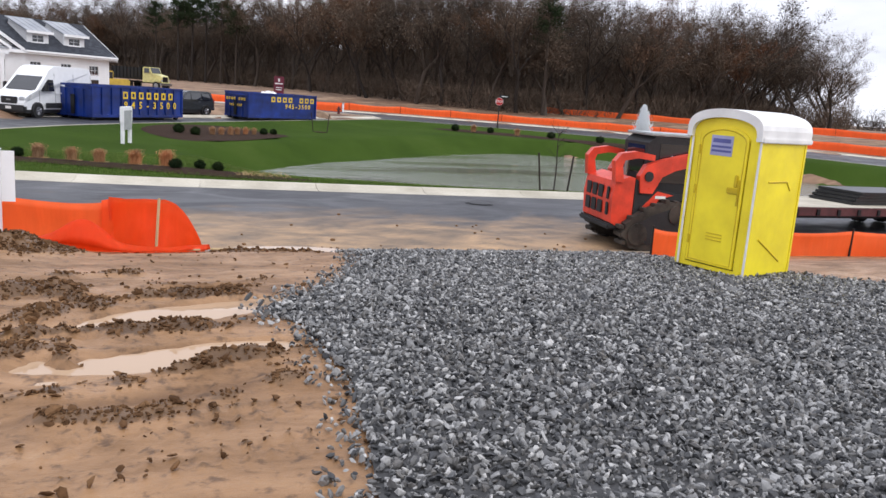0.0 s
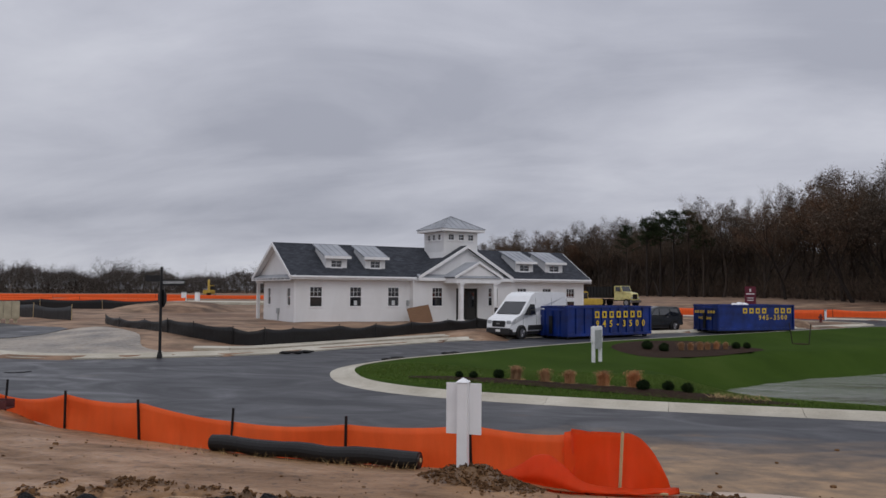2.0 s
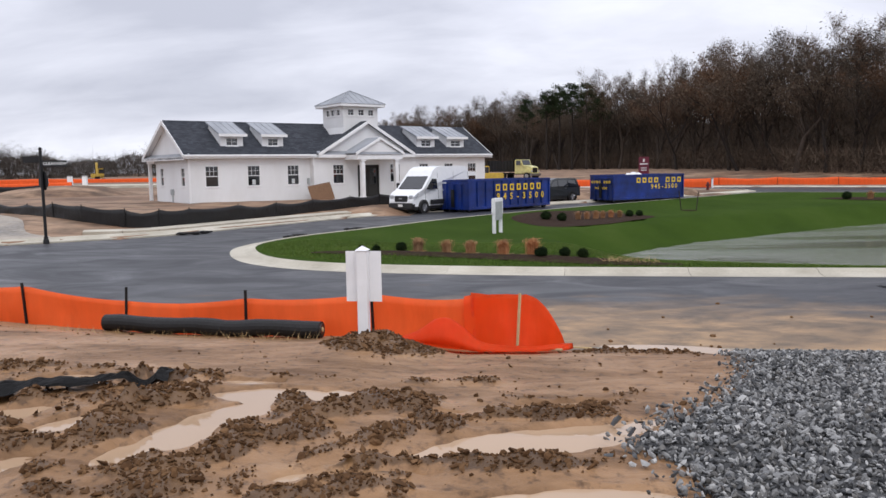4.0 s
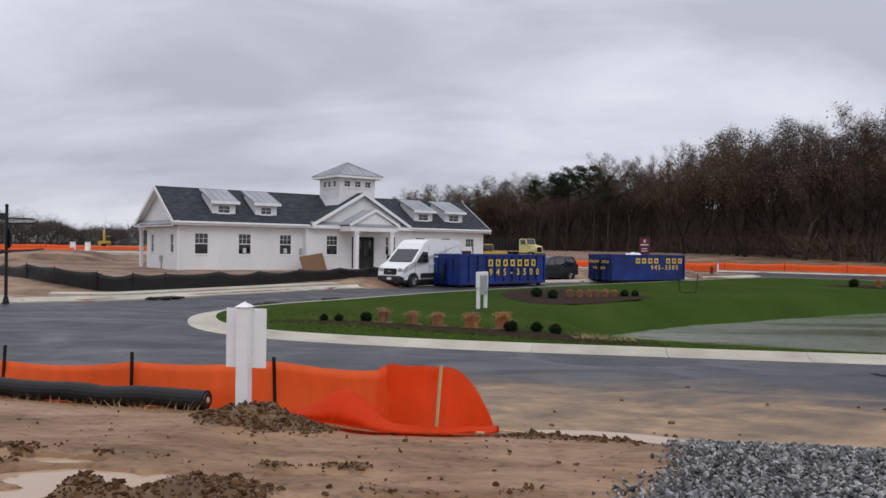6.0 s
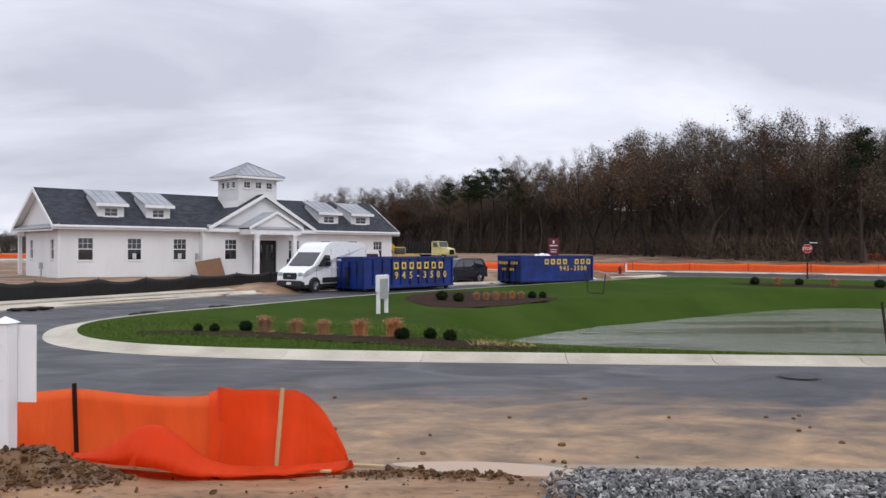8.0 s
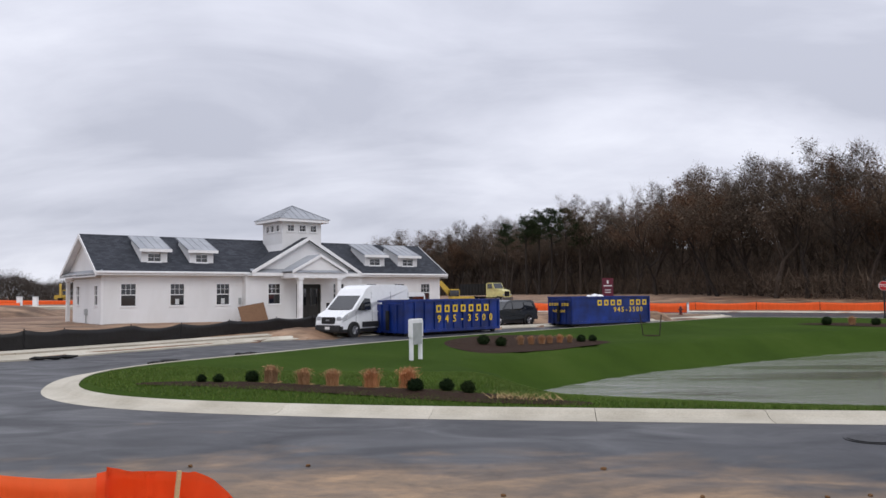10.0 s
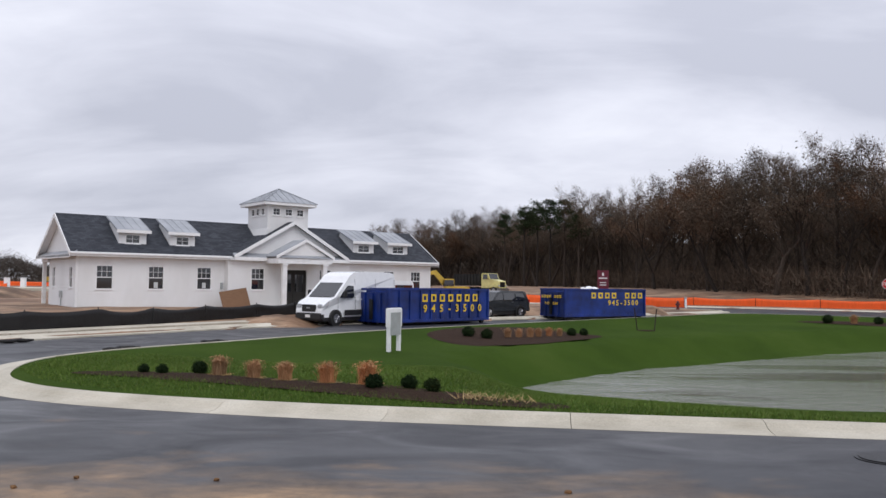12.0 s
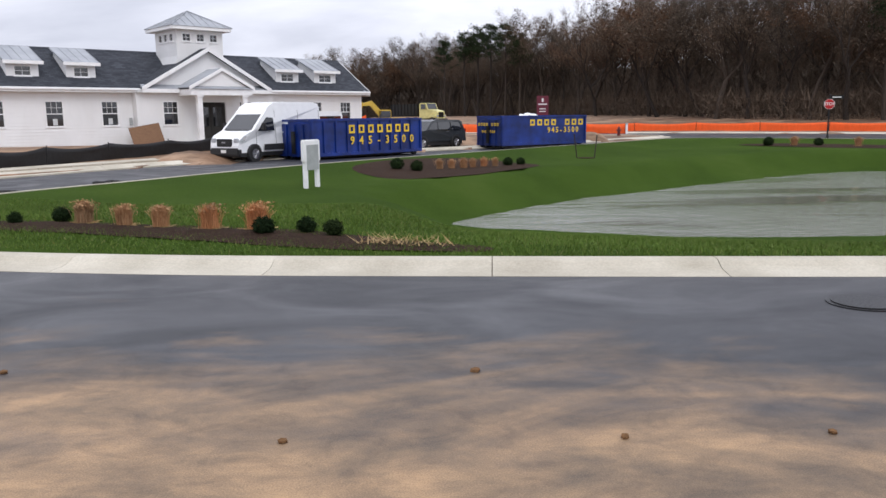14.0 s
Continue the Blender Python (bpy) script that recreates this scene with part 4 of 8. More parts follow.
def window(parent, axis, at, a0, a1, z0, z1, out, rows=2, cols=3, sticker=False, sash=True):
    """A window unit: frame, panes, glazing bars, and a sill; out is the outward sign along the wall's axis."""
    def bx(bm, p, q, d0, d1, lo, hi):
        d0, d1 = at + out * d0, at + out * d1
        if axis == "u":
            return box(bm, p, q, min(d0, d1), max(d0, d1), lo, hi)
        return box(bm, min(d0, d1), max(d0, d1), p, q, lo, hi)
    w = new("window")
    w.parent = parent
    f = 0.038
    bm = bmesh.new()
    for r in ((a0 - 0.03, a0 + f, z0 - 0.03, z1 + 0.03), (a1 - f, a1 + 0.03, z0 - 0.03, z1 + 0.03), (a0 + f, a1 - f, z1 - f, z1 + 0.03), (a0 + f, a1 - f, z0 - 0.03, z0 + f)):
        bx(bm, r[0], r[1], -0.08, 0.035, r[2], r[3])
    zm = (z0 + z1) / 2
    if sash:
        bx(bm, a0 + f, a1 - f, -0.06, 0.02, zm - 0.025, zm + 0.025)
    part("frame", bm, WHITE_TRIM, w)
    part("pane", bx(bmesh.new(), a0 + f, a1 - f, -0.055, -0.045, z0 + f, z1 - f), GLASS_DARK, w, "dark glass")
    bm = bmesh.new()
    lo_z = zm + 0.025 if sash else z0 + f
    for i in range(1, cols):
        c = a0 + f + (a1 - a0 - 2 * f) * i / cols
        bx(bm, c - 0.009, c + 0.009, -0.045, -0.03, lo_z, z1 - f)
    for i in range(1, rows):
        c = lo_z + (z1 - f - lo_z) * i / rows
        bx(bm, a0 + f, a1 - f, -0.045, -0.032, c - 0.009, c + 0.009)
    part("glazing_bar", bm, WHITE_TRIM, w)
    part("sill", bx(bmesh.new(), a0 - 0.05, a1 + 0.05, 0.0, 0.05, z0 - 0.06, z0 - 0.032), WHITE_TRIM, w)
    if sticker:
        part("sticker", bx(bmesh.new(), (a0 + a1) / 2 - 0.1, (a0 + a1) / 2 + 0.14, -0.044, -0.04, z0 + 0.08, z0 + 0.42), STICKER, w, "pale maker's label on the glass")
    return w


WIN_Z = (1.03, 2.40)
FRONT_L = [(1.52, 2.44), (4.46, 5.38), (7.42, 8.34)]
FRONT_R = [(18.84, 19.76), (21.34, 22.26), (23.79, 24.71)]
CENTRE = [(10.75, 11.67), (15.7, 16.62)]
DOOR = (12.85, 14.75)
wall_with_holes("wall_front_left", "u", 0.45, 0.16, 0.45, 9.2, -0.15, Z_EAVE - 0.02, [(*w, *WIN_Z) for w in FRONT_L])
wall_with_holes("wall_front_right", "u", 0.45, 0.16, 18.1, 25.65, -0.15, Z_EAVE - 0.02, [(*w, *WIN_Z) for w in FRONT_R])
wall_with_holes("wall_centre", "u", -0.1, 0.16, 9.2, 18.1, -0.15, 2.95, [(*w, *WIN_Z) for w in CENTRE] + [(*DOOR, -0.15, 2.35)])
wall_with_holes("wall_return_left", "v", 9.2, 0.16, 0.06, 0.45, -0.15, 2.95, [])
wall_with_holes("wall_return_right", "v", 17.94, 0.16, 0.06, 0.45, -0.15, 2.95, [])
SIDE_W = [(1.12, 1.8), (5.15, 5.8)]
wall_with_holes("wall_left_end", "v", 0.45, 0.16, 0.61, 6.6, -0.15, 2.95, [(*w, 1.1, 2.3) for w in SIDE_W])
wall_with_holes("wall_right_end", "v", 25.49, 0.16, 0.61, 7.3, -0.15, 2.95, [])
wall_with_holes("wall_back", "u", 6.6, 0.16, 0.45, 25.65, -0.15, 2.95, [])
part("ceiling", boxes((0.62, 25.48, 0.62, 6.59, 2.98, 3.04)), WHITE_TRIM, house)
part("floor_slab", boxes((0.5, 25.6, 0.5, 7.4, -0.14, -0.02), (9.3, 18.0, -0.05, 0.5, -0.14, -0.02), (11.6, 15.8, -1.95, -0.12, -0.16, -0.05)), CONCRETE, house)
part("interior_partition", boxes((0.7, 25.4, 3.4, 3.5, -0.02, 2.97)), UNLIT_DARK, house, "inner wall painted dark like an unlit room")
for i, w in enumerate(FRONT_L + FRONT_R):
    window(house, "u", 0.45, *w, *WIN_Z, -1, sticker=i in (1, 2))
for w in CENTRE:
    window(house, "u", -0.1, *w, *WIN_Z, -1)
for w in SIDE_W:
    window(house, "v", 0.45, *w, 1.1, 2.3, -1, cols=2)
part("corner_board", boxes((0.425, 0.56, 0.425, 0.448, -0.14, 2.95), (0.425, 0.448, 0.448, 0.56, -0.14, 2.95)), WHITE_TRIM, house)
part("corner_board", boxes((25.54, 25.675, 0.425, 0.448, -0.14, 2.95), (25.652, 25.675, 0.448, 0.56, -0.14, 2.95)), WHITE_TRIM, house)

# lap siding: each course stands proud at its lower edge
def clapboards(axis, at, a0, a1, z0, z1, holes):
    bm = bmesh.new()
    z = z0
    while z < z1 - 0.02:
        top = min(z + 0.17, z1)
        edges = [a0]
        for h in sorted(holes):
            if h[2] - 0.04 < top and h[3] + 0.04 > z:
                edges += [h[0] - 0.035, h[1] + 0.035]
        edges.append(a1)
        for p, q in zip(edges[::2], edges[1::2]):
            if axis == "u":
                prism(bm, [(at - 0.004, z), (at - 0.024, z), (at - 0.006, top), (at - 0.004, top)], "x", p, q)
            else:
                prism(bm, [(at - 0.004, z), (at - 0.024, z), (at - 0.006, top), (at - 0.004, top)], "y", p, q)
        z += 0.17
    tagged(part("lap_siding", bm, SIDING, house, "white horizontal lap boards"), kind="stuff")


clapboards("u", 0.45, 0.57, 9.2, -0.1, 2.88, [(*w, *WIN_Z) for w in FRONT_L])
clapboards("u", 0.45, 18.1, 25.53, -0.1, 2.88, [(*w, *WIN_Z) for w in FRONT_R])
clapboards("u", -0.1, 9.2, 18.1, -0.1, 2.88, [(*w, *WIN_Z) for w in CENTRE] + [(*DOOR, -0.15, 2.35)])
clapboards("v", 0.45, 0.57, 6.6, -0.1, 2.78, [(*w, 1.1, 2.3) for w in SIDE_W])

# doors set back in the porch
entry = new("entrance_door")
entry.parent = house
# Frame and leaves carry the darkness of the unlit opening in their colour.
part("door_frame", boxes((12.87, 12.95, -0.05, 0.03, -0.03, 2.32), (14.65, 14.73, -0.05, 0.03, -0.03, 2.32), (12.95, 14.65, -0.05, 0.03, 2.24, 2.32)), UNLIT_DARK, entry)
for a in (12.96, 13.81):
    part("door_leaf", boxes((a, a + 0.83, 0.0, 0.05, 0.0, 2.22), bevel=0.008), UNLIT_DARK, entry, "door leaf in the painted dark of the unlit opening")
    part("door_pane", boxes((a + 0.14, a + 0.69, -0.008, -0.002, 0.9, 2.05)), GLASS_DARK, entry)

# main roof: two slabs over the whole length
def roof_slab(name, u0, u1, v0, z0, v1, z1, thick=0.09, material=None, parent=house):
    return part(name, prism(bmesh.new(), [(v0, z0), (v1, z1), (v1, z1 - thick), (v0, z0 - thick)], "x", u0, u1), material or SHINGLE, parent)


roof_slab("roof_front_slope", 0, U_END, 0.0, Z_EAVE, V_RIDGE, Z_RIDGE)
roof_slab("roof_back_slope", 0, U_END, V_BACK + 0.7, Z_EAVE - 0.1, V_RIDGE + 0.002, Z_RIDGE - 0.002)
part("ridge_cap", prism(bmesh.new(), [(V_RIDGE - 0.16, Z_RIDGE - 0.085), (V_RIDGE, Z_RIDGE + 0.03), (V_RIDGE + 0.16, Z_RIDGE - 0.085)], "x", 0.0, U_END), SHINGLE, house)
for name, u0, u1 in (("fascia", -0.02, 9.58), ("fascia", 17.76, U_END + 0.02)):
    part(name, boxes((u0, u1, -0.035, -0.003, Z_EAVE - 0.23, Z_EAVE + 0.015)), WHITE_TRIM, house)
    part("gutter", boxes((u0, u1, -0.13, -0.04, Z_EAVE - 0.12, Z_EAVE - 0.015), bevel=0.02), WHITE_TRIM, house)
    part("soffit", boxes((u0 + 0.02, u1 - 0.02, 0.0, 0.448, Z_EAVE - 0.225, Z_EAVE - 0.2)), WHITE_TRIM, house)
for u0, u1, face in ((-0.04, 0.0, 0.40), (U_END + 0.0, U_END + 0.04, 25.55)):
    bm = bmesh.new()
    prism(bm, [(0, Z_EAVE + 0.02), (V_RIDGE, Z_RIDGE + 0.02), (V_RIDGE, Z_RIDGE - 0.24), (0, Z_EAVE - 0.22)], "x", u0, u1)
    prism(bm, [(V_BACK + 0.7, Z_EAVE - 0.08), (V_RIDGE, Z_RIDGE + 0.02), (V_RIDGE, Z_RIDGE - 0.24), (V_BACK + 0.7, Z_EAVE - 0.32)], "x", u0, u1)
    part("bargeboard", bm, WHITE_TRIM, house)
    lo, hi = min(face, face + 0.12), max(face, face + 0.12)
    part("gable_wall", prism(bmesh.new(), [(0.3, 2.95), (V_BACK + 0.55, 2.95), (V_RIDGE, Z_RIDGE - 0.14)], "x", lo, hi), SIDING, house)
    part("gable_pent_roof", prism(bmesh.new(), [(0, 2.86), (0, 2.98), (0.42, 3.22), (0.42, 2.86)], "y", 0.02, V_BACK + 0.6, Matrix.Translation((u0 if u0 < 1 else 25.68, 0, 0)) @ (Matrix() if u0 < 1 else Matrix.Translation((0.42, 0, 0)) @ Matrix.Diagonal((-1, 1, 1, 1)))), METAL_ROOF, house)
    bm = bmesh.new()
    inner_u = (u0 + 0.05, 0.40) if u0 < 1 else (25.67, u0 - 0.01)
    prism(bm, [(0.05, Z_EAVE - 0.10), (V_RIDGE, Z_RIDGE - 0.115), (V_RIDGE, Z_RIDGE - 0.135), (0.05, Z_EAVE - 0.12)], "x", *inner_u)
    prism(bm, [(V_BACK + 0.65, Z_EAVE - 0.17), (V_RIDGE, Z_RIDGE - 0.115), (V_RIDGE, Z_RIDGE - 0.135), (V_BACK + 0.65, Z_EAVE - 0.19)], "x", *inner_u)
    part("rake_soffit", bm, WHITE_TRIM, house)
    part("gable_cornice", boxes((u0, u0 + 0.04, 0.0, V_BACK + 0.65, 2.80, 3.0)), WHITE_TRIM, house)
# covered corner at the back of the left end
part("porch_post", boxes((0.36, 0.58, 8.0, 8.22, -0.1, 2.9), bevel=0.015), WHITE_TRIM, house)
part("porch_beam", boxes((0.3, 0.62, 6.6, 8.25, 2.62, 2.9), (0.62, 9.0, 7.95, 8.25, 2.62, 2.9)), WHITE_TRIM, house)

# cross gable over the middle
G0, G1, GZ0, GZ1 = 9.5, 17.78, 3.18, 5.56
def gable_roof(name, u0, u1, um, z0, z1, v0, v1, thick, material, parent=house):
    bm = bmesh.new()
    prism(bm, [(u0, z0), (um, z1), (um, z1 - thick), (u0, z0 - thick)], "y", v0, v1)
    prism(bm, [(u1, z0), (um, z1), (um, z1 - thick), (u1, z0 - thick)], "y", v0, v1)
    return part(name, bm, material, parent)


gable_roof("cross_gable_roof", G0, G1, U_MID, GZ0, GZ1, -0.45, 3.74, 0.09, SHINGLE)
gable_roof("cross_gable_bargeboard", G0 - 0.05, G1 + 0.05, U_MID, GZ0 + 0.02, GZ1 + 0.03, -0.5, -0.452, 0.24, WHITE_TRIM)
part("cross_gable_wall", prism(bmesh.new(), [(9.3, 2.96), (17.98, 2.96), (U_MID, 5.42)], "y", -0.1, 0.05), SIDING, house)
part("cross_gable_cornice", boxes((9.45, 17.83, -0.5, -0.38, 2.88, 3.1), bevel=0.01), WHITE_TRIM, house)
part("cross_gable_pent_roof", prism(bmesh.new(), [(-0.46, 3.1), (-0.46, 3.13), (-0.1, 3.36), (-0.1, 3.1)], "x", 9.5, 17.78), METAL_ROOF, house)
part("cross_gable_soffit", boxes((9.2, 18.1, -0.38, -0.1, 2.9, 2.94)), WHITE_TRIM, house)

# entrance porch: small metal gable on two columns
P0, P1, PM = 11.62, 15.72, 13.68
gable_roof("porch_roof", P0, P1, PM, 3.2, 4.3, -1.96, -0.1, 0.05, METAL_ROOF)
gable_roof("porch_bargeboard", P0 - 0.05, P1 + 0.05, PM, 3.22, 4.33, -2.0, -1.962, 0.2, WHITE_TRIM)
bm = bmesh.new()
for i in range(1, 5):
    for side in (-1, 1):
        v = -1.96 + i * 0.37
        a = Vector((PM, v, 4.30)), Vector((PM + side * (P1 - P0) / 2, v, 3.2))
        tube(bm, [a[0], a[1]], 0.018, 4)
part("standing_seam", bm, METAL_ROOF, house)
part("porch_pediment", prism(bmesh.new(), [(P0 + 0.2, 3.1), (P1 - 0.2, 3.1), (PM, 4.18)], "y", -1.86, -1.75), SIDING, house)
part("porch_pent_roof", prism(bmesh.new(), [(-1.99, 3.08), (-1.99, 3.11), (-1.86, 3.25), (-1.86, 3.08)], "x", P0 + 0.1, P1 - 0.1), METAL_ROOF, house)
part("porch_entablature", boxes((11.7, 15.64, -1.92, -1.55, 2.72, 3.08), (11.7, 12.05, -1.55, -0.12, 2.72, 3.08), (15.29, 15.64, -1.55, -0.12, 2.72, 3.08), bevel=0.012), WHITE_TRIM, house)
part("porch_ceiling", boxes((12.05, 15.29, -1.55, -0.12, 2.86, 2.9)), WHITE_TRIM, house)
for a in (12.1, 15.02):
    c = new("porch_column")
    c.parent = house
    part("shaft", boxes((a, a + 0.3, -1.86, -1.56, 0.1, 2.62), bevel=0.02), WHITE_TRIM, c)
    part("capital", boxes((a - 0.05, a + 0.35, -1.91, -1.51, 2.6, 2.73), bevel=0.015), WHITE_TRIM, c)
    part("plinth", boxes((a - 0.05, a + 0.35, -1.91, -1.51, -0.06, 0.12), bevel=0.015), WHITE_TRIM, c)

# shed dormers with metal roofs
for u0, u1 in ((2.86, 4.46), (5.87, 7.44), (19.05, 20.8), (22.05, 23.85)):
    d = new("dormer")
    d.parent = house
    va, zb, zt = 0.95, 3.46, 4.52
    bm = bmesh.new()
    prism(bm, [(va, zb), (va, zt), (2.75, 5.28), (2.95, 4.9), (va + 0.1, zb)], "x", u0, u0 + 0.1)
    prism(bm, [(va, zb), (va, zt), (2.75, 5.28), (2.95, 4.9), (va + 0.1, zb)], "x", u1 - 0.1, u1)
    part("cheek", bm, SIDING, d)
    wall_with_holes("dormer_wall", "u", va, 0.1, u0 + 0.1, u1 - 0.1, zb, zt, [(u0 + 0.36, u1 - 0.36, 3.72, 4.28)], d)
    um = (u0 + u1) / 2
    window(d, "u", va, u0 + 0.38, u1 - 0.38, 3.74, 4.26, -1, rows=2, cols=2, sash=False)
    part("dormer_roof", prism(bmesh.new(), [(0.66, 4.50), (3.0, 5.44), (3.0, 5.38), (0.66, 4.44)], "x", u0 - 0.18, u1 + 0.18), METAL_ROOF, d)
    bm = bmesh.new()
    n = 5
    for i in range(n):
        u = u0 - 0.16 + (u1 - u0 + 0.32) * i / (n - 1)
        tube(bm, [(u, 0.66, 4.515), (u, 3.0, 5.455)], 0.02, 4)
    part("seam", bm, METAL_ROOF, d)
    part("dormer_fascia", boxes((u0 - 0.2, u1 + 0.2, 0.63, 0.66, 4.34, 4.52)), WHITE_TRIM, d)
    part("dormer_rake", boxes((u0 - 0.2, u0 - 0.18, 0.66, 0.7, 4.34, 4.5)), WHITE_TRIM, d)

# cupola astride the cross gable
cup = new("cupola")
cup.parent = house
C0, C1, CV0, CV1 = U_MID - 1.5, U_MID + 1.5, 0.55, 3.5
CW = [(12.5, 13.05), (13.4, 13.93), (14.26, 14.78)]
CVW = [(0.95, 1.45), (1.75, 2.25), (2.45, 2.95)]
wall_with_holes("cupola_front", "u", CV0, 0.12, C0, C1, 4.3, 6.66, [(*w, 5.97, 6.44) for w in CW], cup)
wall_with_holes("cupola_back", "u", CV1 - 0.12, 0.12, C0, C1, 4.3, 6.66, [], cup)
wall_with_holes("cupola_left", "v", C0, 0.12, CV0 + 0.12, CV1 - 0.12, 4.3, 6.66, [(*w, 5.97, 6.44) for w in CVW], cup)
wall_with_holes("cupola_right", "v", C1 - 0.12, 0.12, CV0 + 0.12, CV1 - 0.12, 4.3, 6.66, [], cup)
part("skirt", prism(bmesh.new(), [(C0 - 0.12, 4.55), (C0, 5.1), (C1, 5.1), (C1 + 0.12, 4.55)], "y", CV0 - 0.03, CV1 + 0.03), SIDING, cup)
for w in CW:
    window(cup, "u", CV0, *w, 5.97, 6.44, -1, rows=2, cols=2, sash=False)
for w in CVW:
    window(cup, "v", C0, *w, 5.97, 6.44, -1, rows=2, cols=2, sash=False)
part("cupola_cornice", boxes((C0 - 0.42, C1 + 0.42, CV0 - 0.42, CV1 + 0.42, 6.62, 6.82), bevel=0.015), WHITE_TRIM, cup)
bm = bmesh.new()
base = [bm.verts.new((u, v, 6.825)) for u, v in ((C0 - 0.46, CV0 - 0.46), (C1 + 0.46, CV0 - 0.46), (C1 + 0.46, CV1 + 0.46), (C0 - 0.46, CV1 + 0.46))]
apex = bm.verts.new((U_MID, (CV0 + CV1) / 2, 7.9))
bm.faces.new(base[::-1])
for i in range(4):
    bm.faces.new((base[i], base[(i + 1) % 4], apex))
part("cupola_roof", bm, METAL_ROOF, cup)
bm = bmesh.new()
top = Vector((U_MID, (CV0 + CV1) / 2, 7.92))
corners = [Vector((C0 - 0.46, CV0 - 0.46, 6.84)), Vector((C1 + 0.46, CV0 - 0.46, 6.84)), Vector((C1 + 0.46, CV1 + 0.46, 6.84)), Vector((C0 - 0.46, CV1 + 0.46, 6.84))]
for i in range(4):
    a, b = corners[i], corners[(i + 1) % 4]
    tube(bm, [a, top], 0.035, 5)
    for k in range(1, 8):
        f = k / 8
        e = a.lerp(b, f)
        r = 1 - abs(2 * f - 1)
        m0 = (a + b) / 2
        tube(bm, [e, e + (top - m0) * r], 0.018, 4)
part("cupola_seam", bm, METAL_ROOF, cup)

# meter box, plywood board and pipe beside the walls
mb = thing("meter_box", HOUSE @ pose(0.38, 3.5, 0.5), "small grey meter box on the white end wall", "meter box")
part("case", boxes((-0.04, 0.06, -0.25, 0.25, 0, 0.38), bevel=0.02), GREY_METAL, mb)
part("conduit", boxes((-0.0, 0.05, -0.03, 0.03, -0.62, 0.0)), GREY_METAL, mb)
ply = thing("plywood_board", HOUSE @ pose(9.55, -0.75, -0.16, rx=-17, ry=-9), "brown plywood sheet leaning against the white wall", "board")
part("sheet", boxes((-0.85, 0.95, -0.02, 0.02, 0.0, 1.25)), PLYWOOD, ply)
# Slim box stands in for the narrow pipe above the plywood.
bx_ = thing("utility_box", HOUSE @ pose(9.0, 0.33, 1.05), "narrow grey box standing in for a pipe above the plywood", "utility box")
part("case", boxes((-0.06, 0.06, -0.10, 0.11, 0, 0.42), bevel=0.02), GREY_METAL, bx_)

# ---- skips (roll-off containers) ----
def skip(m, length, label, worn, sloped=False):
    sk = thing("roll_off_skip", m, label, "skip", "blue skips")
    L, W, H, z0 = length, 2.4, 1.8, 0.16
    paint = BLUE_DARK if worn else BLUE
    bm = boxes((0, L, 0, 0.06, z0, H), bevel=0.01)
    part("side_panel", bm, BLUE, sk)
    part("side_panel", boxes((0, L, W - 0.06, W, z0, H), bevel=0.01), BLUE, sk)
    part("end_panel", boxes((0, 0.06, 0.06, W - 0.06, z0, H - 0.1), bevel=0.01), paint, sk)
    part("end_panel", boxes((L - 0.06, L, 0.06, W - 0.06, z0, H), bevel=0.01), paint, sk)
    part("floor_plate", boxes((0.06, L - 0.06, 0.06, W - 0.06, z0, z0 + 0.06)), paint, sk)
    for y in (-0.05, W - 0.06):
        part("top_rail", boxes((-0.05, L + 0.05, y, y + 0.12, H, H + 0.12), bevel=0.02), BLUE, sk)
    for x in (-0.04, L - 0.06):
        part("top_rail", boxes((x, x + 0.1, 0.08, W - 0.07, H + 0.001, H + 0.11), bevel=0.02), BLUE, sk)
    n = 11
    for i in range(n):
        x = 0.0 + (L - 0.12) * i / (n - 1)
        for y0, y1, lo in ((-0.075, -0.002, z0), (W + 0.002, W + 0.075, z0)):
            if sloped and 0 < i < n - 1:
                continue
            part("side_rib", boxes((x, x + 0.12, y0, y1, lo, H - 0.002), bevel=0.015), BLUE, sk)
    for y in (0.5, 1.15, 1.8):
        part("end_rib", boxes((-0.075, -0.002, y, y + 0.1, z0, H - 0.14), bevel=0.015), paint, sk)
    part("sill_rail", boxes((-0.02, L, -0.085, -0.003, z0, z0 + 0.16), bevel=0.02), BLUE, sk)
    part("sill_rail", boxes((-0.02, L, W + 0.003, W + 0.085, z0, z0 + 0.16), bevel=0.02), BLUE, sk)
    for y in (0.75, 1.5):
        part("skid_beam", boxes((0.0, L, y, y + 0.14, 0.04, z0 - 0.001)), BLACK_METAL, sk)
    for x in (0.25, L - 0.35):
        for y in (0.12, W - 0.3):
            w = part("roller", disc(bmesh.new(), 0.13, y, y + 0.18, (x, 0.131), 16), BLACK_METAL, sk)
    part("hook_post", boxes((-0.16, -0.08, W / 2 - 0.14, W / 2 + 0.14, 0.3, 1.35), bevel=0.02), BLACK_METAL, sk)
    return sk


def number_row(parent, m, size, pitch):
    """The painted phone number, a digit at a time."""
    for i, c in enumerate("945-3500"):
        letters("digit", c, size, YELLOW_INK, m @ pose((i - 3.5) * pitch, 0, 0, 90), parent)


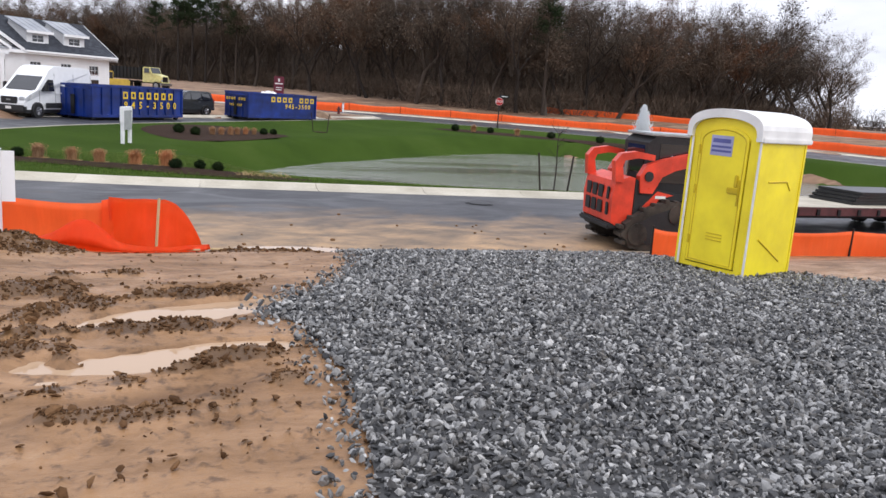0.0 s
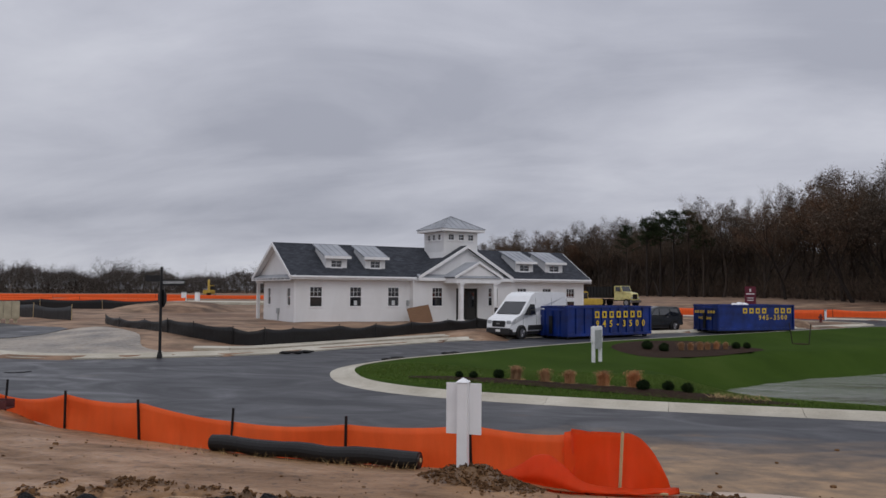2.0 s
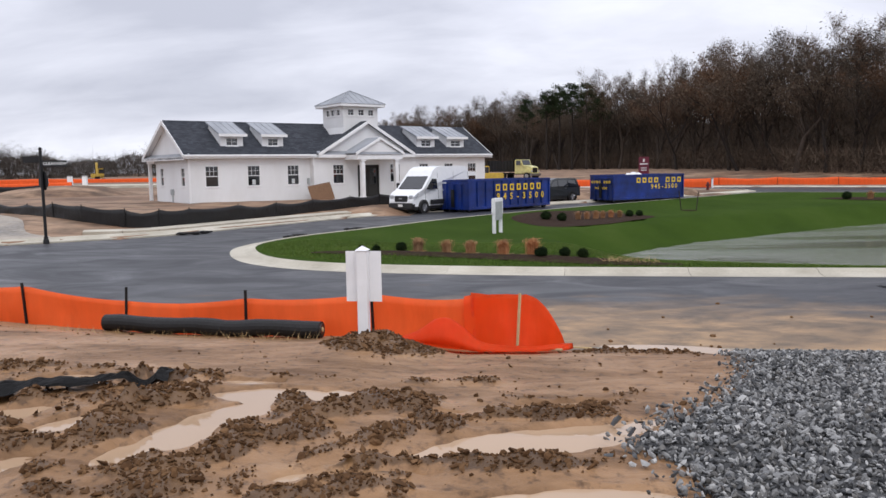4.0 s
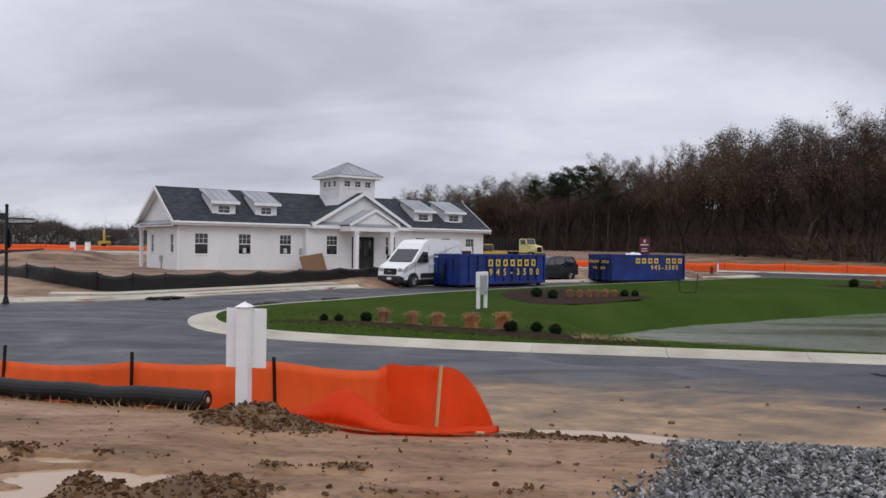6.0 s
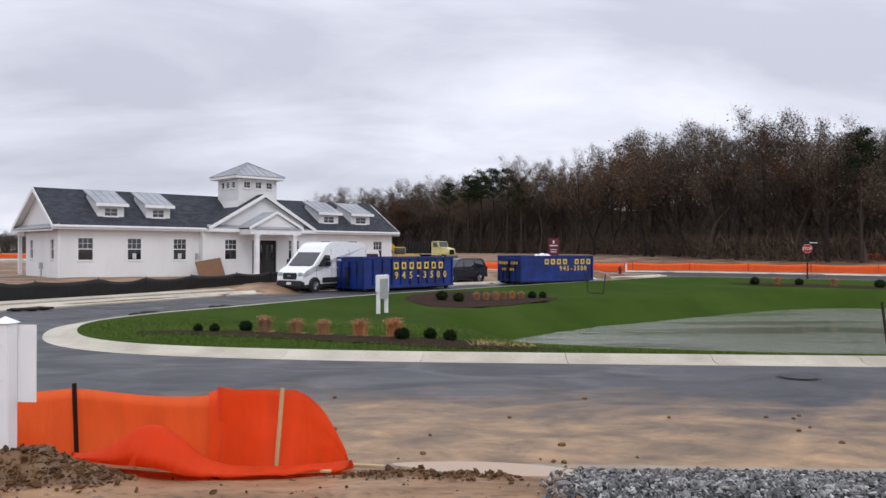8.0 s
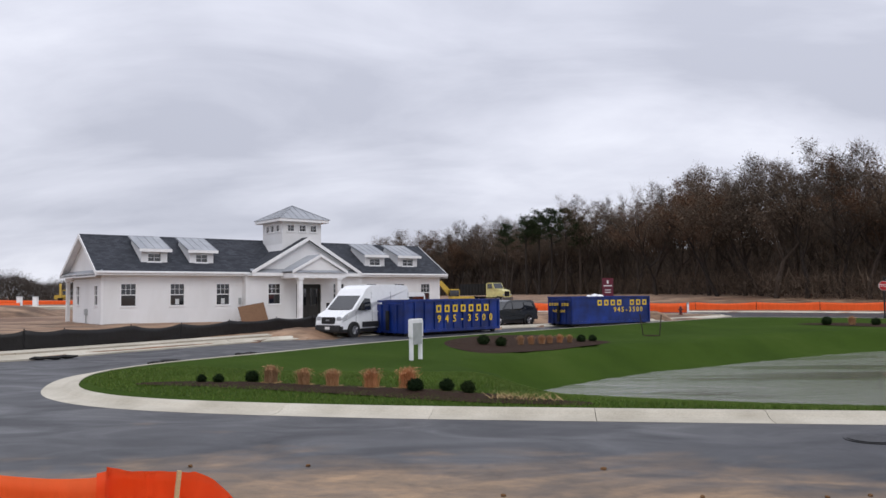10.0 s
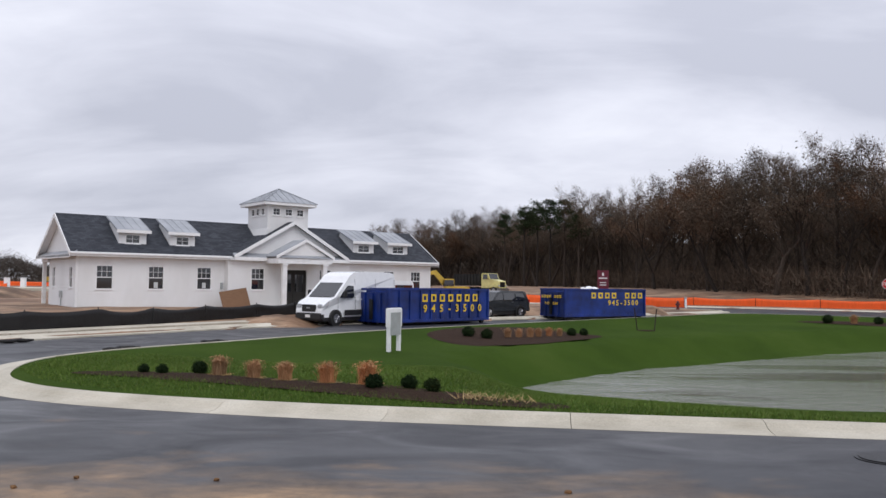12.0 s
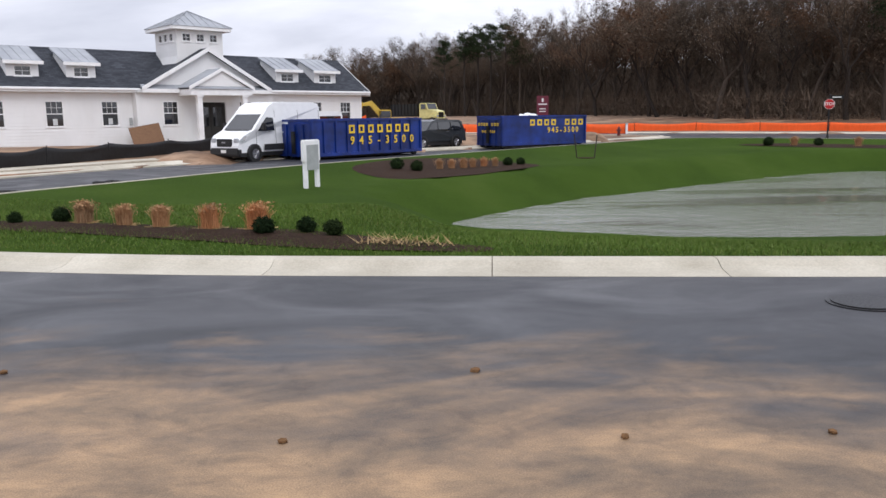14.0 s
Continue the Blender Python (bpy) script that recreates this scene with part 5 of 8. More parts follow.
def name_blocks(parent, m, count, gap, size, pitch=1.55):
    """A trade name drawn as plain letter-sized blocks."""
    for i in range(count):
        if gap is not None and i == gap:
            continue
        x = (i - (count - 1) / 2) * size[0] * pitch
        w, h, t = size[0] / 2, size[1] / 2, size[0] * 0.26
        bm = boxes((x - w, x - w + t, -0.004, 0.004, -h, h), (x + w - t, x + w, -0.004, 0.004, -h, h), (x - w + t, x + w - t, -0.004, 0.004, h - t, h), (x - w + t, x + w - t, -0.004, 0.004, -h, -h + t))
        bm.transform(m)
        part("name_block", bm, YELLOW_INK, parent)


s1 = skip(pose(-1.05, 36.75, -0.60, rz=47.5), 7.3, "dark blue steel roll-off skip with ribbed sides and yellow number", False)
name_blocks(s1, pose(4.3, -0.081, 1.42), 7, None, (0.36, 0.40), 1.72)
number_row(s1, pose(4.5, -0.081, 0.85), 0.55, 0.58)
s2 = skip(pose(8.45, 46.6, -0.56, rz=34), 6.7, "smooth-sided blue steel roll-off skip with yellow lettering", True, True)
name_blocks(s2, pose(4.3, -0.008, 1.5), 8, 4, (0.36, 0.36))
number_row(s2, pose(4.8, -0.008, 1.02), 0.46, 0.33)
name_blocks(s2, pose(-0.081, 1.2, 1.42) @ Matrix.Rotation(radians(-90), 4, "Z"), 8, 4, (0.17, 0.17))
number_row(s2, pose(-0.081, 1.2, 0.98) @ Matrix.Rotation(radians(-90), 4, "Z"), 0.24, 0.17)
rubble = thing("wrapped_rubbish", s2.matrix_world @ pose(3.0, 1.2, 1.6), "white plastic-wrapped building waste in the skip", "waste")
bm = bmesh.new()
for i in range(5):
    made = bmesh.ops.create_icosphere(bm, subdivisions=2, radius=0.33)["verts"]
    bmesh.ops.transform(bm, matrix=pose(random.uniform(-0.8, 0.8), random.uniform(-0.3, 0.3), random.uniform(-0.1, 0.18), 0, 0, random.uniform(0, 90)), verts=made)
for v in bm.verts:
    v.co += Vector((random.uniform(-0.05, 0.05), random.uniform(-0.05, 0.05), random.uniform(-0.06, 0.06)))
part("bag_heap", bm, WHITE_VINYL, rubble)
part("load", boxes((-1.6, 1.6, -0.6, 0.6, -1.35, 0.0), bevel=0.1), UNLIT_DARK, rubble)


# ---- vehicles ----
def wheel(parent, x, y, r, w, out, rim_mat=STEEL):
    """A road wheel across y; out is the side of its face."""
    wh = new("wheel")
    wh.parent = parent
    bm = disc(bmesh.new(), r, y - w / 2, y + w / 2, (x, r), 28)
    bmesh.ops.bevel(bm, geom=[e for e in bm.edges if len(e.link_faces) == 2 and e.calc_face_angle(0) > 1.2], offset=0.03, segments=2, affect="EDGES")
    part("tyre", bm, RUBBER, wh)
    yf = y + out * w / 2
    bm = disc(bmesh.new(), r * 0.62, min(yf, yf + out * 0.012), max(yf, yf + out * 0.012), (x, r), 24)
    disc(bm, r * 0.2, min(yf + out * 0.012, yf + out * 0.04), max(yf + out * 0.012, yf + out * 0.04), (x, r), 12)
    for k in range(5):
        a = k * 2 * math.pi / 5
        tube(bm, [(x, yf + out * 0.02, r), (x + math.cos(a) * r * 0.58, yf + out * 0.02, r + math.sin(a) * r * 0.58)], 0.03, 4)
    part("rim", bm, rim_mat, wh)
    return wh


def shell(profile, half, bevel=0.06):
    """A vehicle body: a side profile across its width, narrowed by half(x, z)."""
    bm = prism(bmesh.new(), profile, "y", -1.0, 1.0)
    for v in bm.verts:
        v.co.y *= half(v.co.x, v.co.z)
    if bevel:
        bmesh.ops.bevel(bm, geom=[e for e in bm.edges if len(e.link_faces) == 2 and abs(e.verts[0].co.y - e.verts[1].co.y) < 0.25 and e.calc_face_angle(0) > 0.5], offset=bevel, segments=3, affect="EDGES")
    return bm


def delivery_van(m):
    van = thing("delivery_van", m, "white high-roof delivery van parked by the kerb", "van")
    prof = [(-2.95, 0.42), (-2.96, 1.2), (-2.92, 2.5), (-2.78, 2.69), (-2.3, 2.74), (-0.1, 2.75), (0.5, 2.70), (0.9, 2.52), (1.2, 2.2), (2.05, 1.42), (2.62, 1.2), (2.84, 1.02), (2.93, 0.75), (2.94, 0.42)]
    half = lambda x, z: (1.0 - 0.13 * max(0.0, (z - 1.15) / 1.6) ** 1.4) * (1.0 - 0.14 * max(0.0, (x - 2.1) / 0.85) ** 2)
    part("body", shell(prof, half, 0.07), VAN_WHITE, van, smooth=False)
    part("underbody", boxes((-2.85, 2.8, -0.86, 0.86, 0.24, 0.43)), VAN_TRIM, van)
    bm = prism(bmesh.new(), [(1.22, 2.14), (1.255, 2.165), (2.045, 1.445), (2.01, 1.43)], "y", -0.80, 0.80)
    for v in bm.verts:
        v.co.y *= 0.97 if v.co.z > 2 else 1.06
    part("windscreen", bm, GLASS_DARK, van, "dark reflecting windscreen")
    for s in (-1, 1):
        pts = [(0.62, 1.40), (0.66, 2.0), (1.1, 2.02), (1.45, 1.72), (1.74, 1.40)]
        bm = prism(bmesh.new(), pts, "y", 0, 0.02)
        for v in bm.verts:
            v.co.y = s * (half(v.co.x, v.co.z) + 0.004 + v.co.y)
        part("side_window", bm, GLASS_DARK, van, "dark cab window")
        part("lower_moulding", boxes((-2.3, -2.05, s * 0.985, s * 1.02, 0.5, 0.78), (-1.3, 1.35, s * 0.985, s * 1.02, 0.5, 0.78), bevel=0.01), VAN_TRIM, van)
        for x in (-2.86, -1.2, 0.5, 1.86):
            z1 = 2.35 if x < 1 else 1.4
            bm = boxes((x, x + 0.014, -0.004, 0.004, 0.78, z1))
            for v in bm.verts:
                v.co.y += s * (half(v.co.x, v.co.z) + 0.002)
            part("door_seam", bm, VAN_TRIM, van)
        part("rubbing_rail", boxes((-2.8, 0.5, s * 0.995, s * 1.012, 1.28, 1.33), bevel=0.005), VAN_WHITE, van)
        mir = new("wing_mirror")
        mir.parent = van
        part("mirror_case", boxes((1.5, 1.66, s * 1.12, s * 1.32, 1.4, 1.78), bevel=0.04), VAN_TRIM, mir)
        part("mirror_arm", boxes((1.55, 1.62, s * 0.93, s * 1.15, 1.46, 1.54), bevel=0.01), VAN_TRIM, mir)
        bm = prism(bmesh.new(), [(2.60, 0.96), (2.46, 1.20), (2.66, 1.165), (2.88, 0.98), (2.9, 0.9)], "y", 0, 0.03)
        for v in bm.verts:
            v.co.y = s * (half(v.co.x, v.co.z) - 0.02 + v.co.y)
        part("headlamp", bm, LAMP_GLASS, van, "clear headlamp")
        part("headlamp_front", boxes((2.80, 2.915, s * 0.55, s * 0.84, 0.88, 1.08), bevel=0.03), LAMP_GLASS, van)
        for x in (-1.72, 1.98):
            # Flat dark disc stands for the shade inside the wheel well.
            part("wheel_arch", disc(bmesh.new(), 0.43, s * 0.80, s * 1.008, (x, 0.38), 24), VAN_TRIM, van)
            wheel(van, x, s * 0.90, 0.36, 0.24, s)
        part("tail_lamp", boxes((-2.985, -2.95, s * 0.78, s * 0.9, 1.1, 1.75), bevel=0.01), TAIL_RED, van)
    part("grille", boxes((2.86, 2.965, -0.46, 0.46, 0.70, 1.06), bevel=0.03), VAN_TRIM, van, "black front grille")
    for z in (0.78, 0.88, 0.98):
        part("grille_bar", boxes((2.967, 2.975, -0.42, 0.42, z - 0.012, z + 0.012)), BLACK_METAL, van)
    part("badge", boxes((2.977, 2.983, -0.12, 0.12, 0.86, 0.93), bevel=0.002), STEEL, van)
    part("front_bumper", boxes((2.72, 3.0, -0.90, 0.90, 0.3, 0.64), bevel=0.06), VAN_TRIM, van)
    part("number_plate", boxes((3.001, 3.01, -0.16, 0.16, 0.42, 0.56)), LETTER_WHITE, van)
    part("rear_bumper", boxes((-3.04, -2.9, -0.92, 0.92, 0.38, 0.6), bevel=0.04), VAN_TRIM, van)
    part("bonnet_vent", boxes((2.0, 2.08, -0.72, 0.72, 1.425, 1.455)), VAN_TRIM, van)
    return van


delivery_van(pose(-3.5, 38.65, -0.59, rz=-119))

van2 = thing("parked_van", pose(-3.1, 47.0, -0.4, rz=-118), "second white van with dark rear glass behind the skip", "van")
part("body", shell([(-2.4, 0.4), (-2.42, 1.9), (-2.3, 2.12), (0.8, 2.15), (1.6, 1.5), (2.4, 1.1), (2.5, 0.4)], lambda x, z: 0.95 - 0.08 * max(0, z - 1.1), 0.06), VAN_WHITE, van2)
part("rear_window", boxes((-2.44, -2.42, -0.65, 0.65, 1.25, 1.9)), GLASS_DARK, van2)
for s in (-1, 1):
    part("side_window", boxes((-2.2, 1.0, s * 0.93 - 0.01, s * 0.93 + 0.01, 1.25, 1.85)), GLASS_DARK, van2)
    for x in (-1.5, 1.6):
        wheel(van2, x, s * 0.84, 0.34, 0.22, s)


def suv(m):
    car = thing("parked_suv", m, "dark grey SUV parked behind the blue skip", "car")
    prof = [(-2.3, 0.45), (-2.34, 0.95), (-2.22, 1.1), (-2.05, 1.62), (-1.8, 1.7), (0.1, 1.72), (0.55, 1.62), (1.15, 1.1), (2.1, 0.98), (2.3, 0.8), (2.32, 0.42)]
    half = lambda x, z: 0.93 - 0.18 * max(0.0, (z - 1.05) / 0.65) - 0.06 * max(0.0, (abs(x) - 1.9) / 0.4) ** 2
    part("body", shell(prof, half, 0.05), SUV_GREY, car)
    part("underbody", boxes((-2.1, 2.1, -0.78, 0.78, 0.22, 0.46)), VAN_TRIM, car)
    for s in (-1, 1):
        for pts in ([(-1.9, 1.14), (-1.78, 1.56), (-1.05, 1.58), (-1.0, 1.14)], [(-0.92, 1.14), (-0.95, 1.58), (0.05, 1.58), (0.1, 1.14)], [(0.18, 1.14), (0.14, 1.57), (0.45, 1.54), (0.95, 1.14)]):
            bm = prism(bmesh.new(), pts, "y", 0, 0.012)
            for v in bm.verts:
                v.co.y = s * (half(v.co.x, v.co.z) + 0.003 + v.co.y)
            part("side_window", bm, GLASS_DARK, car)
        for x in (-1.42, 1.42):
            # Same dark disc in place of a shaded wheel well.
            part("wheel_arch", disc(bmesh.new(), 0.43, s * 0.72, s * 0.945, (x, 0.37), 22), VAN_TRIM, car)
            wheel(car, x, s * 0.83, 0.36, 0.23, s)
        part("tail_lamp", boxes((-2.36, -2.27, s * 0.72, s * 0.86, 0.9, 1.15), bevel=0.01), TAIL_RED, car)
        part("door_handle", boxes((-0.75, -0.55, s * 0.925, s * 0.95, 0.98, 1.02)), STEEL, car)
    part("rear_window", prism(bmesh.new(), [(-2.235, 1.15), (-2.09, 1.57), (-2.075, 1.565), (-2.215, 1.14)], "y", -0.6, 0.6), GLASS_DARK, car)
    part("rear_bumper", boxes((-2.42, -2.25, -0.85, 0.85, 0.4, 0.66), bevel=0.04), VAN_TRIM, car)
    return car


suv(pose(4.15, 48.2, -0.55, rz=226))


def dump_truck(m):
    t = thing("dump_truck", m, "dump truck with pale yellow cab and black tipper body", "truck")
    part("chassis", boxes((-3.6, 3.3, -0.45, 0.45, 0.75, 1.0)), BLACK_METAL, t)
    bed = new("tipper_body")
    bed.parent = t
    part("bed_floor", boxes((-3.7, 0.9, -1.2, 1.2, 1.15, 1.25)), BLACK_METAL, bed)
    for s in (-1, 1):
        part("bed_side", boxes((-3.7, 0.9, s * 1.2 - 0.04, s * 1.2 + 0.04, 1.25, 2.75), bevel=0.01), BLACK_METAL, bed)
        for i in range(9):
            x = -3.6 + i * 0.55
            part("bed_rib", boxes((x, x + 0.1, min(s * 1.24, s * 1.32), max(s * 1.24, s * 1.32), 1.2, 2.75)), BLACK_METAL, bed)
    part("headboard", boxes((0.84, 0.92, -1.16, 1.16, 1.25, 2.95)), BLACK_METAL, bed)
    part("cab_guard", boxes((0.9, 1.9, -1.1, 1.1, 2.95, 3.05), bevel=0.01), BLACK_METAL, bed)
    part("tailgate", boxes((-3.78, -3.71, -1.16, 1.16, 1.25, 2.6)), BLACK_METAL, bed)
    cab = [(1.05, 0.9), (1.05, 2.75), (1.3, 2.88), (2.05, 2.85), (2.4, 2.05), (3.55, 1.85), (3.72, 1.6), (3.75, 0.9)]
    part("cab", shell(cab, lambda x, z: 1.12 - 0.22 * max(0.0, x - 2.2), 0.05), LIME_YELLOW, t)
    part("windscreen", prism(bmesh.new(), [(2.10, 2.78), (2.13, 2.8), (2.43, 2.1), (2.39, 2.08)], "y", -0.92, 0.92), GLASS_DARK, t)
    for s in (-1, 1):
        part("side_window", boxes((1.3, 2.05, min(s * 1.12, s * 1.135), max(s * 1.12, s * 1.135), 2.1, 2.7)), GLASS_DARK, t)
        part("mudguard", boxes((2.5, 3.75, min(s * 0.85, s * 1.2), max(s * 0.85, s * 1.2), 0.95, 1.35), bevel=0.1), LIME_YELLOW, t)
        part("headlamp", boxes((3.74, 3.79, min(s * 0.62, s * 0.95), max(s * 0.62, s * 0.95), 1.12, 1.32), bevel=0.02), LAMP_GLASS, t)
        for x in (-2.6, -1.25, 3.1):
            wheel(t, x, s * 1.0, 0.52, 0.3, s)
    part("grille", boxes((3.72, 3.77, -0.55, 0.55, 1.0, 1.7), bevel=0.03), BLACK_METAL, t)
    part("front_bumper", boxes((3.7, 3.95, -1.2, 1.2, 0.55, 0.9), bevel=0.04), STEEL, t)
    return t


dump_truck(pose(1.2, 105, 0.1, rz=-36))


def excavator(m, label):
    e = thing("excavator", m, label, "excavator", "yellow machines")
    for s in (-1, 1):
        part("crawler_track", prism(bmesh.new(), [(-1.7, 0.3), (-1.5, 0.0), (1.5, 0.0), (1.7, 0.3), (1.55, 0.75), (-1.55, 0.75)], "y", s * 1.15 - 0.28, s * 1.15 + 0.28), TRACK_MUD, e)
    part("slew_body", boxes((-2.0, 1.1, -1.2, 1.2, 0.85, 1.75), bevel=0.12), SAFETY_YELLOW, e)
    part("cab", boxes((0.1, 1.45, 0.15, 1.15, 1.2, 2.75), bevel=0.1), SAFETY_YELLOW, e)
    part("cab_window", boxes((0.2, 1.47, 0.25, 1.17, 1.75, 2.6), bevel=0.02), GLASS_DARK, e)
    part("boom", prism(bmesh.new(), [(0.6, 1.5), (0.4, 1.9), (2.4, 3.9), (3.9, 3.5), (3.9, 3.2), (2.6, 3.3), (1.1, 1.5)], "y", -0.3, 0.1), SAFETY_YELLOW, e)
    part("dipper", prism(bmesh.new(), [(3.5, 3.7), (4.0, 3.75), (4.35, 1.1), (4.1, 1.0)], "y", -0.25, 0.05), SAFETY_YELLOW, e)
    part("bucket", prism(bmesh.new(), [(4.4, 1.2), (3.5, 1.1), (3.3, 0.5), (3.7, 0.1), (4.3, 0.4)], "y", -0.55, 0.35), BLACK_METAL, e)
    return e


excavator(pose(-2.4, 103, -0.6, rz=-160), "yellow excavator parked beyond the clubhouse")
excavator(pose(-82, 142, 0.1, rz=-60), "distant yellow excavator on the bare field")

# ---- lot sign ----
sign = thing("lot_sign", pose(-0.02, 0.0, -0.05, rz=-4), "blank white sign board seen from behind on a white post", "sign")
part("post", boxes((-0.065, 0.065, -0.065, 0.065, 0.0, 1.16), bevel=0.008), WHITE_VINYL, sign)
bm = bmesh.new()
ring = [bm.verts.new((x, y, 1.16)) for x, y in ((-0.08, -0.08), (0.08, -0.08), (0.08, 0.08), (-0.08, 0.08))]
tip = bm.verts.new((0, 0, 1.215))
bm.faces.new(ring[::-1])
for i in range(4):
    bm.faces.new((ring[i], ring[(i + 1) % 4], tip))
part("post_cap", bm, WHITE_VINYL, sign)
part("board", boxes((-0.235, 0.215, 0.068, 0.08, 0.51, 1.14), bevel=0.002), WHITE_VINYL, sign)
for z in (0.7, 0.98):
    part("screw", boxes((-0.012, 0.012, -0.071, -0.066, z, z + 0.016)), WHITE_TRIM, sign)


# ---- fences of woven fabric on stakes ----
def fabric_strip(line, heights, base, sag=0.04, seed=0, lean=0.0, step=0.16, rows=6, thick=0.006):
    """Cloth between stakes: a wavy double-sided sheet that sags at its top and wrinkles."""
    rng = np.random.default_rng(seed)
    pts = resample(line, step)
    d = np.concatenate([[0], np.cumsum(np.linalg.norm(np.diff(pts, axis=0), axis=1))])
    corner = np.concatenate([[0], np.cumsum(np.linalg.norm(np.diff(np.asarray(line, float), axis=0), axis=1))])
    t = np.gradient(pts, axis=0)
    t /= np.linalg.norm(t, axis=1)[:, None]
    nrm = np.column_stack([-t[:, 1], t[:, 0]])
    hs = np.interp(d, corner, heights)
    k = np.clip(np.searchsorted(corner, d, "right") - 1, 0, len(corner) - 2)
    f = (d - corner[k]) / (corner[k + 1] - corner[k])
    drop = sag * 4 * f * (1 - f) * (0.6 + 0.8 * rng.uniform(0, 1, len(corner) - 1)[k])
    bm = bmesh.new()
    front, back = [], []
    for i, (x, y) in enumerate(pts):
        z0 = base(x, y)
        a, b = [], []
        for r in range(rows + 1):
            g = r / rows
            wave = 0.03 * math.sin(d[i] * 2.3 + seed) * (1 - abs(2 * g - 1)) + 0.022 * float(fractal(d[i], g * 1.5, 1.4, 3, seed + 50)) + lean * g
            z = z0 - 0.03 + (hs[i] + 0.03) * g - drop[i] * g
            px, py = x + nrm[i][0] * wave, y + nrm[i][1] * wave
            a.append(bm.verts.new((px, py, z)))
            b.append(bm.verts.new((px + nrm[i][0] * thick, py + nrm[i][1] * thick, z)))
        front.append(a), back.append(b)
    for i in range(len(pts) - 1):
        for r in range(rows):
            bm.faces.new((front[i][r], front[i + 1][r], front[i + 1][r + 1], front[i][r + 1]))
            bm.faces.new((back[i][r], back[i][r + 1], back[i + 1][r + 1], back[i + 1][r]))
        bm.faces.new((front[i][rows], front[i + 1][rows], back[i + 1][rows], back[i][rows]))
    return bm


def fabric_fence(name, label, corners, heights, material, stake_mat, stake_up=0.06, sag=0.05, seed=1, group="", lean=0.0, base=ground_z, stakes=None, step=0.16, rows=6, side=-1):
    fence = thing(name, Matrix(), label, "fence", group)
    part("fabric", fabric_strip(corners, heights, base, sag, seed, lean, step, rows), material, fence, smooth=True)
    for i, (x, y) in enumerate(corners):
        if stakes is not None and i not in stakes:
            continue
        z0 = base(x, y)
        tilt = random.uniform(-3, 3)
        m = Matrix.Translation((x, y + side * 0.03, z0 - 0.15)) @ Euler((radians(tilt), radians(random.uniform(-3, 3)), random.uniform(-0.3, 0.3))).to_matrix().to_4x4()
        bm = boxes((-0.017, 0.017, -0.017, 0.017, 0.0, heights[i] + 0.15 + (stake_up[i] if isinstance(stake_up, list) else stake_up)), bevel=0.003)
        bm.transform(m)
        part("stake", bm, stake_mat, fence)
    return fence


near_fence = [(-14.6, 6.0), (-12.2, 4.8), (-9.9, 3.8), (-7.85, 2.9), (-5.95, 2.3), (-4.15, 2.0), (-2.1, 1.62), (-0.21, 1.68), (1.17, 1.80)]
fabric_fence("silt_fence", "bright orange fabric silt fence on dark stakes beside the road", near_fence, [0.42, 0.40, 0.28, 0.60, 0.62, 0.50, 0.60, 0.68, 0.76], ORANGE, BLACK_METAL, [0.1, 0.16, 0.32, 0.07, 0.06, 0.22, 0.13, 0.06, 0.06], 0.05, 3, "orange fences", side=-1, stakes=(0, 1, 2, 3, 4, 5, 6, 7))
# loose end: an upright folded panel, then cloth fallen over on the ground
loose = thing("loose_fence_end", Matrix(), "slack end of orange fence, folded over and trailing on the mud", "fence", "orange fences")
part("fold", fabric_strip([(1.10, 1.74), (1.26, 1.70)], [0.78, 0.82], ground_z, 0.0, 9, step=0.05), ORANGE_DOUBLED, loose, smooth=True)
bm = bmesh.new()
n, m_ = 26, 10
rows_v = []
for i in range(n + 1):
    f = i / n
    x = 1.2 + 1.36 * f
    y = 1.70 - 0.1 * math.sin(f * 3.1)
    top = 0.82 * (1 - 0.06 * f) if f < 0.55 else 0.79 * math.cos((f - 0.55) / 0.45 * math.pi / 2) ** 0.75 + 0.02
    bulge = 0.22 * math.sin(math.pi * min(1, f * 1.05)) ** 1.2
    col = []
    for j in range(m_ + 1):
        g = j / m_
        yy = y - bulge * (1 - g) ** 1.6 * 1.1 + 0.03 * float(fractal(f * 3, g * 2, 2.0, 3, 61))
        zz = ground_z(x, y) + 0.01 + top * g + 0.012 * float(fractal(f * 5, g * 4, 2.0, 2, 62))
        col.append(bm.verts.new((x + 0.05 * math.sin(g * 4 + f * 6) * (1 - g), yy, zz)))
    rows_v.append(col)
for a, b in zip(rows_v, rows_v[1:]):
    for j in range(m_):
        bm.faces.new((a[j], b[j], b[j + 1], a[j + 1]))
bmesh.ops.solidify(bm, geom=bm.faces[:], thickness=0.006)
part("hanging_panel", bm, ORANGE_DOUBLED, loose, smooth=True)
bm = bmesh.new()
rows_v = []
for i in range(40):
    f = i / 39
    cx_, cy_ = 0.24 + 2.38 * f, 0.58 + 0.12 * math.sin(2.5 * f) + 0.62 * f**3
    wide = 0.12 + 0.24 * math.sin(min(1.0, f * 1.25) * math.pi) + 0.16 * f
    lift = 0.05 + 0.37 * math.exp(-(((f - 0.29) / 0.15) ** 2)) + 0.04 * f
    col = []
    for j in range(13):
        g = j / 12
        yy = cy_ + (g - 0.35) * wide * 1.7
        zz = surf_z(cx_, min(yy, 1.6)) + 0.03 + lift * math.sin(math.pi * min(1, g * 1.15 + 0.02)) ** 0.8 + 0.03 * float(fractal(f * 7, g * 3, 1.5, 3, 71))
        col.append(bm.verts.new((cx_, yy, zz)))
    rows_v.append(col)
